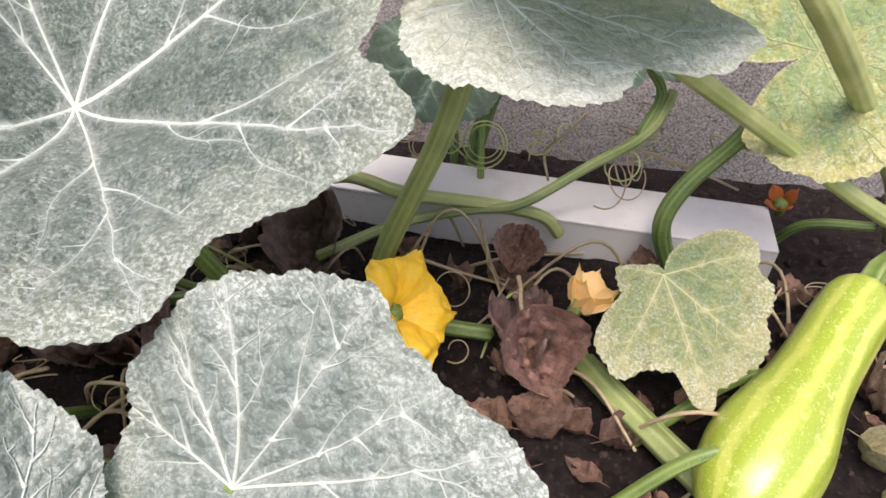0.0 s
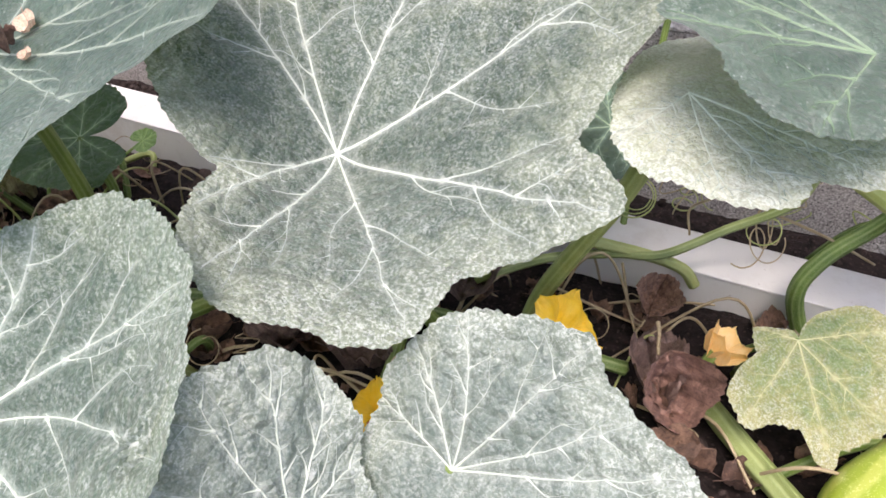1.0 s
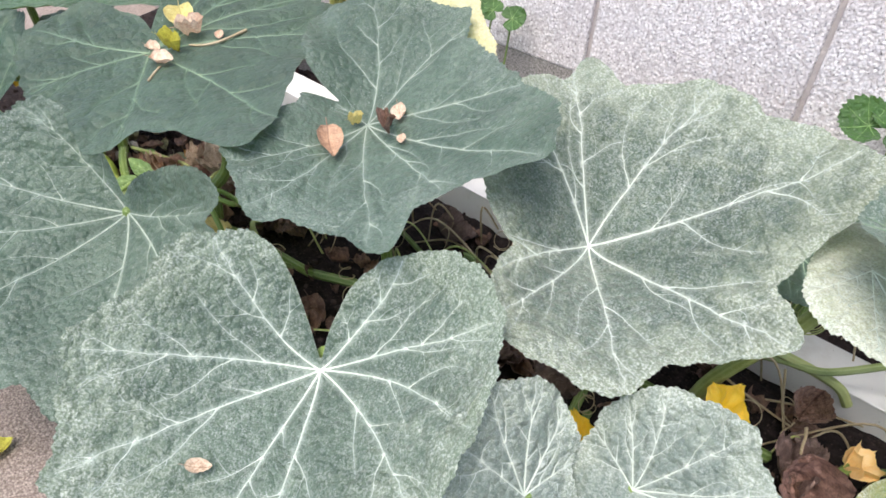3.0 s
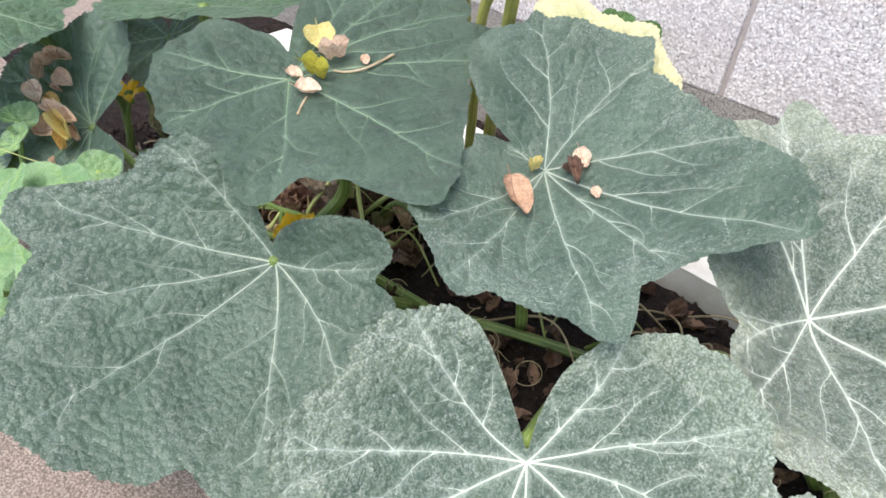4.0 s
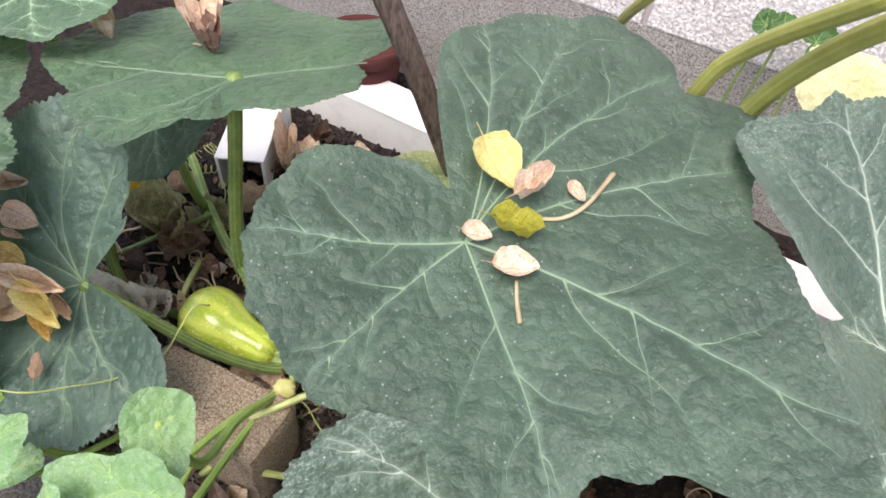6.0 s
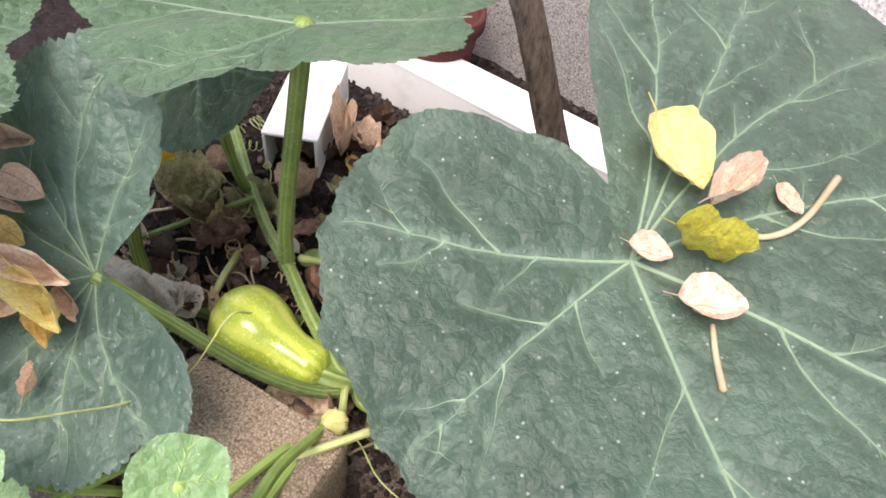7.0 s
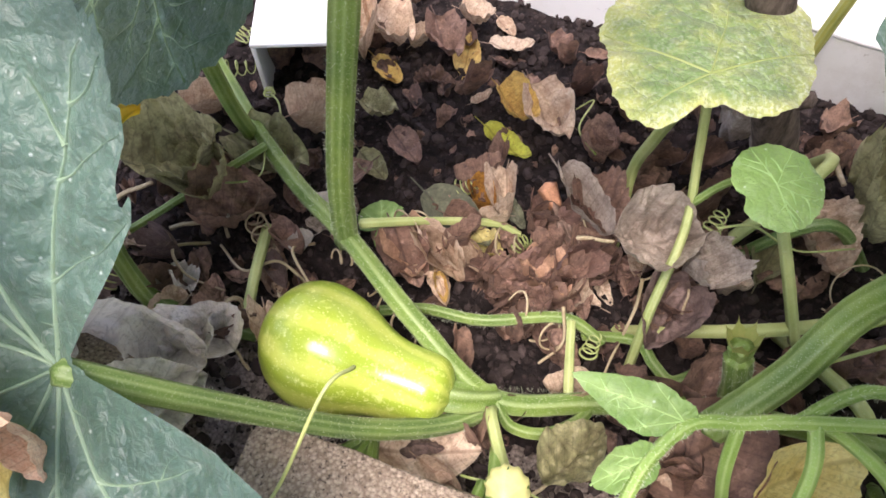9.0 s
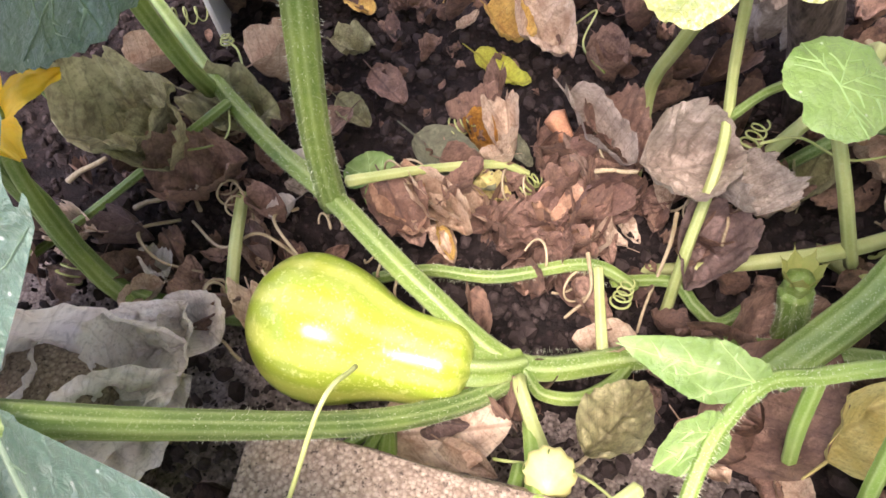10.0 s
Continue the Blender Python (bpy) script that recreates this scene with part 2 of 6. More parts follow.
def fruit_material():
    """Unripe butternut: light green skin with yellow-green stripes along it and fine pale flecks."""
    n = Nodes("green_squash_skin")
    sep = n.node("ShaderNodeSeparateXYZ", Vector=n.coord)
    angle = n.math("ARCTAN2", sep.outputs[1], sep.outputs[2])
    long = n.node("ShaderNodeCombineXYZ", X=n.math("MULTIPLY", sep.outputs[0], 0.35), Y=sep.outputs[1], Z=sep.outputs[2])
    wave = n.math("ADD", n.math("MULTIPLY", angle, 10.0), n.math("MULTIPLY", n.noise(70, 4, 0.6, long.outputs[0]), 5.0))
    stripe = n.math("ADD", n.math("MULTIPLY", n.math("SINE", wave), 0.5), n.math("MULTIPLY", n.noise(110, 5, 0.7, long.outputs[0]), 0.9))
    stripe = n.ramp(stripe, (0.3, 0.0), (0.85, 1.0))
    body = n.mix(stripe, lin(144, 165, 54), lin(177, 190, 86))
    fleck = n.ramp(n.noise(130, 4, 0.7), (0.56, 0.0), (0.7, 1.0))
    body = n.mix(n.math("MULTIPLY", fleck, 0.55), body, lin(220, 226, 146))
    speck = n.ramp(n.noise(520, 3, 0.6), (0.6, 0.0), (0.68, 1.0))
    body = n.mix(n.math("MULTIPLY", speck, 0.4), body, lin(226, 230, 170))
    n.bsdf.inputs["Coat Weight"].default_value = 0.4
    n.bsdf.inputs["Coat Roughness"].default_value = 0.16
    return n.finish(body, 0.3, n.bump(n.noise(90, 4), 0.25, 0.002), 0.0)


FRUIT = fruit_material()


def soil_material():
    n = Nodes("dark_soil")
    lump = n.noise(60, 8, 0.7)
    body = n.mix(n.ramp(lump, (0.35, 0.0), (0.7, 1.0)), lin(23, 19, 19), lin(56, 47, 46))
    body = n.mix(n.ramp(n.voronoi(120).outputs[0], (0.1, 0.5), (0.3, 0.0)), body, lin(88, 73, 68))
    return n.finish(body, 0.95, n.bump(n.noise(220, 6, 0.75), 0.9, 0.004, n.bump(lump, 0.8, 0.01)), 0.0, None, 0.2)


def crumb_material():
    n = Nodes("soil_crumb")
    body = n.mix(n.t.nodes.new("ShaderNodeNewGeometry").outputs["Random Per Island"], lin(25, 21, 21), lin(86, 76, 74))
    return n.finish(n.mix(n.noise(300, 4), body, lin(46, 37, 34)), 0.95, n.bump(n.noise(500, 4), 0.7, 0.002), 0.0, None, 0.2)


def concrete_material(name, a, b, dark, scale=1.0):
    """Cast concrete with exposed small stones and pits."""
    n = Nodes(name)
    v = n.voronoi(150 * scale)
    stone = n.mix(v.outputs["Color"], lin(*a), lin(*b))
    body = n.mix(n.ramp(v.outputs[0], (0.3, 0.0), (0.75, 0.8)), stone, lin(*dark))
    pits = n.ramp(n.noise(150 * scale, 5, 0.75), (0.55, 0.0), (0.63, 1.0))
    body = n.mix(pits, body, lin(*[c * 0.55 for c in dark]))
    body = n.mix(n.math("MULTIPLY", n.ramp(n.noise(5, 5, 0.6), (0.4, 0.0), (0.75, 1.0)), 0.35), body, lin(*dark))
    h = n.math("SUBTRACT", n.math("SUBTRACT", 1.0, v.outputs[0]), n.math("MULTIPLY", pits, 0.8))
    return n.finish(body, 0.9, n.bump(h, 0.42, 0.004, n.bump(n.noise(60, 8, 0.8), 0.55, 0.005)), 0.0, None, 0.25)


def plain_concrete(name, a, b):
    n = Nodes(name)
    body = n.mix(n.ramp(n.noise(18, 6, 0.65), (0.3, 0.0), (0.7, 1.0)), lin(*a), lin(*b))
    body = n.mix(n.math("MULTIPLY", n.noise(300, 4), 0.35), body, lin(*[c * 0.6 for c in a]))
    return n.finish(body, 0.92, n.bump(n.noise(150, 6, 0.7), 0.6, 0.004), 0.0, None, 0.25)


def vinyl_material():
    n = Nodes("white_vinyl")
    dirt = n.ramp(n.noise(9, 8, 0.7), (0.5, 0.0), (0.78, 0.55))
    body = n.mix(dirt, lin(222, 222, 220), lin(166, 158, 144))
    body = n.mix(n.ramp(n.noise(150, 4, 0.7), (0.66, 0.0), (0.74, 0.7)), body, lin(120, 108, 92))
    return n.finish(body, 0.42, n.bump(n.noise(60, 4), 0.12, 0.002))


def bark_material():
    n = Nodes("brown_bark")
    sep = n.node("ShaderNodeSeparateXYZ", Vector=n.coord)
    tall = n.node("ShaderNodeCombineXYZ", X=sep.outputs[0], Y=sep.outputs[1], Z=n.math("MULTIPLY", sep.outputs[2], 0.25))
    f = n.noise(190, 6, 0.7, tall.outputs[0])
    body = n.mix(n.ramp(f, (0.35, 0.0), (0.65, 1.0)), lin(58, 49, 45), lin(112, 99, 90))
    return n.finish(body, 0.9, n.bump(f, 0.9, 0.004), 0.0, None, 0.2)


SOIL, CRUMB = soil_material(), crumb_material()
BLOCK = concrete_material("aggregate_block", (216, 212, 214), (252, 250, 251), (184, 178, 180), 1.25)
KERB = concrete_material("tan_edging_stone", (146, 130, 112), (192, 176, 156), (122, 106, 92), 2.6)
# darker grey for the two lowest courses of the wall
LOW_BLOCK = concrete_material("grey_low_block", (146, 142, 140), (200, 196, 192), (116, 112, 110), 1.9)
MORTAR = plain_concrete("mortar", (178, 170, 170), (204, 198, 196))
PATH = concrete_material("brown_concrete_path", (150, 138, 130), (188, 174, 164), (112, 100, 94), 2.0)
VINYL, BARK = vinyl_material(), bark_material()
POT = plain_concrete("dark_red_pot", (74, 38, 38), (92, 52, 50))


# ---- mesh helpers ----
def mesh_of(verts, faces, smooth=True, **attributes):
    me = bpy.data.meshes.new("mesh")
    me.from_pydata(np.asarray(verts, dtype=float).tolist(), [], faces)
    for key, values in attributes.items():
        me.attributes.new(key, "FLOAT", "POINT").data.foreach_set("value", np.asarray(values, dtype=np.float32))
    if smooth:
        me.polygons.foreach_set("use_smooth", [True] * len(me.polygons))
    return me


def part(name, shape, material, parent=None, label="", at=None):
    """One mesh object, under a thing or a part if given."""
    if isinstance(shape, bmesh.types.BMesh):
        me = bpy.data.meshes.new(name)
        shape.to_mesh(me)
        shape.free()
    else:
        me = shape
    if not me.materials:
        me.materials.append(material)
    ob = new(name, me)
    if at is not None:
        ob.matrix_world = at
    if parent is not None:
        ob.parent = parent
    return tagged(ob, label)


def thing(name, label, category, group="", at=(0, 0, 0), kind=""):
    ob = new(name)
    ob.location = at
    ob.empty_display_size = 0.05
    return tagged(ob, label, category, group, kind)


def smooth_path(points, steps=8):
    """A rounded line through points (Catmull-Rom)."""
    p = np.array(points, float)
    p = np.vstack([2 * p[0] - p[1], p, 2 * p[-1] - p[-2]])
    out = []
    for i in range(1, len(p) - 2):
        for s in np.linspace(0, 1, steps, endpoint=False):
            a, b, c, d = p[i - 1], p[i], p[i + 1], p[i + 2]
            out.append(0.5 * (2 * b + (c - a) * s + (2 * a - 5 * b + 4 * c - d) * s * s + (3 * b - a - 3 * c + d) * s**3))
    out.append(p[-2])
    return np.array(out)


def tube(points, r0, r1, sides=12, ribs=0, rib_depth=0.12, steps=8, knobs=0.05, seed=0):
    """A tapered stem along points; ribs: lengthwise ridges; open line rounded at both ends."""
    path = smooth_path(points, steps) if len(points) > 2 or steps > 1 else np.array(points, float)
    if len(points) == 2:
        path = np.linspace(np.array(points[0], float), np.array(points[1], float), steps + 1)
    n = len(path)
    tangent = np.gradient(path, axis=0)
    tangent /= np.linalg.norm(tangent, axis=1)[:, None] + 1e-9
    side = np.cross(tangent[0], (0.3, 0.2, 1.0))
    rnd = np.random.RandomState(seed)
    verts, rib = [], []
    for i in range(n):
        side = side - tangent[i] * (side @ tangent[i])
        side /= np.linalg.norm(side) + 1e-9
        other = np.cross(tangent[i], side)
        f = i / (n - 1)
        r = r0 + (r1 - r0) * f
        r *= 1 + knobs * math.sin(7 * f + seed) * 0.6 + knobs * rnd.uniform(-0.4, 0.4)
        for k in range(sides):
            a = 2 * math.pi * k / sides
            c = math.cos(ribs * a) if ribs else 0.0
            rr = r * (1 + rib_depth * c)
            verts.append(path[i] + rr * (math.cos(a) * side + math.sin(a) * other))
            rib.append(max(0.0, c))
    faces = [(i * sides + k, i * sides + (k + 1) % sides, (i + 1) * sides + (k + 1) % sides, (i + 1) * sides + k) for i in range(n - 1) for k in range(sides)]
    verts += [path[0] - tangent[0] * r0 * 0.5, path[-1] + tangent[-1] * r1 * 0.5]
    rib += [0, 0]
    a, b = n * sides, n * sides + 1
    faces += [(a, (k + 1) % sides, k) for k in range(sides)]
    faces += [(b, (n - 1) * sides + k, (n - 1) * sides + (k + 1) % sides) for k in range(sides)]
    return mesh_of(verts, faces, rib=rib)


def slab(size, bevel=0.004, jitter=0.0, seed=0):
    """A block with rounded, slightly worn edges, standing on its origin."""
    bm = bmesh.new()
    bmesh.ops.create_cube(bm, size=1.0)
    for v in bm.verts:
        v.co = Vector((v.co.x * size[0], v.co.y * size[1], (v.co.z + 0.5) * size[2]))
    bmesh.ops.bevel(bm, geom=list(bm.edges), offset=bevel, segments=2, affect="EDGES", profile=0.6)
    rnd = random.Random(seed)
    for v in bm.verts:
        v.co += Vector((rnd.uniform(-1, 1), rnd.uniform(-1, 1), rnd.uniform(-1, 1))) * jitter
    return bm


# ---- leaves ----
LEAVES = {
    "A": dict(at=(-0.250, 0.402, 0.315), up=(0.11, -0.34, 0.93), heading=-14, funnel=0.54, curl=(-0.31, 1.06, -0.51),
        lobes=((-168, 0.151), (-135, 0.096), (-106, 0.155), (-84, 0.185), (-72, 0.179), (-52, 0.200), (-32, 0.169), (-12, 0.201), (-4, 0.238), (14, 0.188), (30, 0.229), (40, 0.296), (74, 0.241), (93, 0.260), (115, 0.225), (127, 0.279), (134, 0.238), (147, 0.248)),
        hub=(-0.010, 0.012), veins=((144, 153), (134, 129), (98, 89), (47, 41), (-7, -6), (-46, -49), (-82, -97), (-130, -113))),
    "E": dict(at=(-0.614, 0.450, 0.390), up=(0.19, -0.28, 0.94), heading=-53, funnel=0.41, curl=(-0.22, 1.08, 0.55),
        lobes=((-166, 0.200), (-150, 0.145), (-123, 0.082), (-116, 0.06), (-110, 0.03), (-105, 0.04), (-96, 0.08), (-80, 0.088), (-65, 0.150), (-56, 0.218), (-49, 0.216), (-40, 0.241), (-33, 0.262), (-24, 0.240), (-12, 0.253), (-4, 0.280), (1, 0.303), (11, 0.236), (25, 0.243), (34, 0.264), (37, 0.304), (45, 0.278), (56, 0.265), (67, 0.218), (80, 0.188), (99, 0.174), (107, 0.171), (116, 0.170), (121, 0.186), (127, 0.208), (137, 0.198), (146, 0.196), (160, 0.188), (167, 0.184), (173, 0.191), (179, 0.184)), droop=0.62,
        hub=(0.033, 0.004), veins=((160, 173), (144, 132), (99, 76), (39, 43), (18, 20), (-11, -2), (-32, -39), (-45, -61), (-150, -140))),
    "F": dict(at=(-0.948, 0.386, 0.415), up=(0.10, -0.21, 0.97), heading=-26, funnel=0.10, curl=(0.29, 0.25, -0.31),
        lobes=((-177, 0.104), (-171, 0.128), (-162, 0.149), (-148, 0.166), (-134, 0.175), (-112, 0.181), (-101, 0.174), (-86, 0.180), (-75, 0.168), (-61, 0.166), (-50, 0.190), (-43, 0.218), (-38, 0.244), (-32, 0.227), (-23, 0.197), (-17, 0.217), (-11, 0.224), (-6, 0.258), (-2, 0.316), (3, 0.333), (13, 0.295), (28, 0.255), (50, 0.237), (58, 0.247), (72, 0.317), (85, 0.274), (94, 0.313), (105, 0.319), (115, 0.279), (130, 0.254), (142, 0.210), (147, 0.150), (151, 0.080), (156, 0.045), (166, 0.075), (174, 0.092)),
        hub=(-0.004, -0.002), veins=((-122, -132), (-96, -89), (-26, -34), (28, 9), (78, 62), (106, 91), (118, 128), (110, 114))),
    "K": dict(at=(-0.850, 0.208, 0.272), up=(0.21, -0.65, 0.73), heading=-131, funnel=0.43, curl=(0.39, 1.00, 0.40), drop=0.08,
        lobes=((-172, 0.117), (-155, 0.075), (-138, 0.050), (-125, 0.035), (-112, 0.020), (-102, 0.024), (-95, 0.05), (-86, 0.105), (-79, 0.148), (-72, 0.170), (-61, 0.180), (-45, 0.180), (-36, 0.208), (-31, 0.250), (-28, 0.278), (-22, 0.275), (-12, 0.233), (5, 0.263), (15, 0.293), (61, 0.251), (68, 0.230), (81, 0.279), (136, 0.190), (149, 0.175), (155, 0.138), (162, 0.161), (170, 0.162), (179, 0.147)),
        hub=(-0.004, 0.004), veins=((-72, -61), (-22, -25), (34, 28), (4, 2), (92, 77), (126, 116), (148, 160))),
    "B": dict(at=(-0.465, 0.135, 0.243), up=(-0.01, -0.52, 0.86), heading=-78, funnel=0.54, curl=(-0.42, 0.83, 1.24),
        lobes=((-170, 0.012), (-161, 0.020), (-158, 0.045), (-156, 0.078), (-154, 0.110), (-151, 0.138), (-143, 0.156), (-133, 0.165), (-119, 0.174), (-102, 0.171), (-93, 0.185), (-81, 0.209), (-68, 0.213), (-57, 0.226), (-46, 0.250), (70, 0.208), (92, 0.211), (107, 0.219), (114, 0.220), (128, 0.212), (137, 0.201), (145, 0.176), (152, 0.150), (161, 0.115), (169, 0.075), (173, 0.045), (178, 0.014)), drop=0.42,
        veins=((-88, -79), (-104, -134), (-56, -45), (-12, -4), (114, 109), (100, 83), (64, 50), (12, 4), (140, 150))),
    "H": dict(at=(-0.113, 0.184, 0.219), up=(-0.27, -0.75, 0.61), heading=30, funnel=0.13, curl=(-0.10, -0.38, -0.19),
        lobes=((-14, 0.172), (-6, 0.158), (2, 0.142), (8, 0.135), (18, 0.130), (24, 0.141), (31, 0.140), (41, 0.129), (53, 0.119), (66, 0.115), (77, 0.106), (86, 0.098), (104, 0.085), (120, 0.071), (142, 0.068)),
        veins=((-13, -13), (0, 3), (24, 27), (52, 62), (86, 84), (120, 118))),
    "I": dict(at=(-0.205, 0.125, 0.215), up=(0.71, -0.48, 0.51), heading=120, funnel=0.00, curl=(0.00, 0.00, 0.00),
        lobes=((-52, 0.059), (-38, 0.061), (-24, 0.079), (-7, 0.091), (3, 0.104), (9, 0.109), (21, 0.121), (29, 0.124), (41, 0.124), (52, 0.133), (69, 0.132), (78, 0.119)),
        veins=(-33, -1, 29, 53, 78)),
    "L": dict(at=(-1.349, 0.337, 0.232), up=(0.07, -0.60, 0.80), heading=127, funnel=0.33, curl=(-0.51, 0.12, 0.02),
        lobes=((-172, 0.151), (-157, 0.163), (-147, 0.130), (-143, 0.118), (-140, 0.094), (-138, 0.076), (-135, 0.04), (-130, 0.016), (-105, 0.009), (-80, 0.010), (-72, 0.022), (-69, 0.060), (-66, 0.096), (-63.5, 0.088), (-61.5, 0.076), (-59, 0.112), (-54, 0.124), (-50, 0.150), (-46, 0.150), (-40, 0.176), (-24, 0.19), (-12, 0.188), (0, 0.18), (144, 0.160), (162, 0.169), (171, 0.165)),
        veins=((10, -24), (14, 8), (30, 44), (-30, -50), (164, -174), (127, 124), (149, 158), (85, 78))),
    "D": dict(at=(0.030, 0.430, 0.400), up=(-0.05, -0.17, 0.98), heading=-63, funnel=-0.10, curl=(0.18, -0.49, 0.01),
        lobes=((-152, 0.056), (-121, 0.055), (-93, 0.062), (-67, 0.084), (-47, 0.093), (-28, 0.102), (-16, 0.115), (-1, 0.125), (9, 0.122), (19, 0.115), (25, 0.128), (33, 0.147), (46, 0.175), (61, 0.145)),
        veins=(-68, -20, 1, 35)),
    "G": dict(at=(0.142, 0.413, 0.449), up=(0.20, -0.19, 0.96), heading=-165, funnel=0.00, curl=(0.00, -0.00, -0.00),
        lobes=((-63, 0.140), (-49, 0.144), (-23, 0.147), (-2, 0.161), (10, 0.135), (23, 0.136), (37, 0.143), (47, 0.124), (75, 0.085), (110, 0.07), (160, 0.09)),
        veins=(-63, -28, -7, 44)),
    "M": dict(at=(-1.070, 0.592, 0.235), up=(-0.00, -0.02, 1.00), heading=95, funnel=0.00, curl=(0.00, 0.00, 0.00),
        lobes=((-157, 0.021), (-144, 0.034), (-113, 0.050), (-92, 0.058), (-64, 0.073), (-46, 0.093), (0, 0.105), (10, 0.105), (23, 0.095), (35, 0.087), (61, 0.074), (76, 0.061), (104, 0.059), (129, 0.059), (144, 0.052), (162, 0.024)),
        veins=(-63, -16, 64, 126)),
    "C": dict(at=(0.205, 0.452, 0.130), up=(-0.09, -0.42, 0.90), heading=-79, funnel=0.00, curl=(0.00, 0.00, -0.00),
        lobes=((-135, 0.019), (-118, 0.044), (-80, 0.044), (-63, 0.095), (-43, 0.111), (-32, 0.094), (-17, 0.093), (-10, 0.122), (-4, 0.133), (1, 0.112), (33, 0.110), (49, 0.095), (66, 0.097), (76, 0.086), (95, 0.095), (110, 0.080), (123, 0.050), (156, 0.002)),
        veins=(-119, -43, -5, 27, 88)),
    "R": dict(at=(-1.480, 0.300, 0.410), up=(0.26, 0.08, 0.96), heading=95, funnel=-0.00, curl=(-0.00, -0.00, -0.00),
        lobes=((-126, 0.136), (-117, 0.135), (-107, 0.112), (-90, 0.108), (-71, 0.119), (-35, 0.112), (-13, 0.171), (4, 0.235)),
        veins=(-116, -65, -3)),
    "P": dict(at=(-1.252, 0.532, 0.400), up=(-0.05, 0.10, 0.99), heading=-102, funnel=0.00, curl=(0.00, 0.00, 0.00),
        lobes=((-65, 0.209), (-44, 0.158), (-34, 0.164), (5, 0.164), (12, 0.098), (30, 0.086), (40, 0.067), (48, 0.083), (62, 0.082), (126, 0.139), (138, 0.116), (151, 0.185), (169, 0.231), (176, 0.181)),
        veins=(-62, -5, 10, 144)),
}


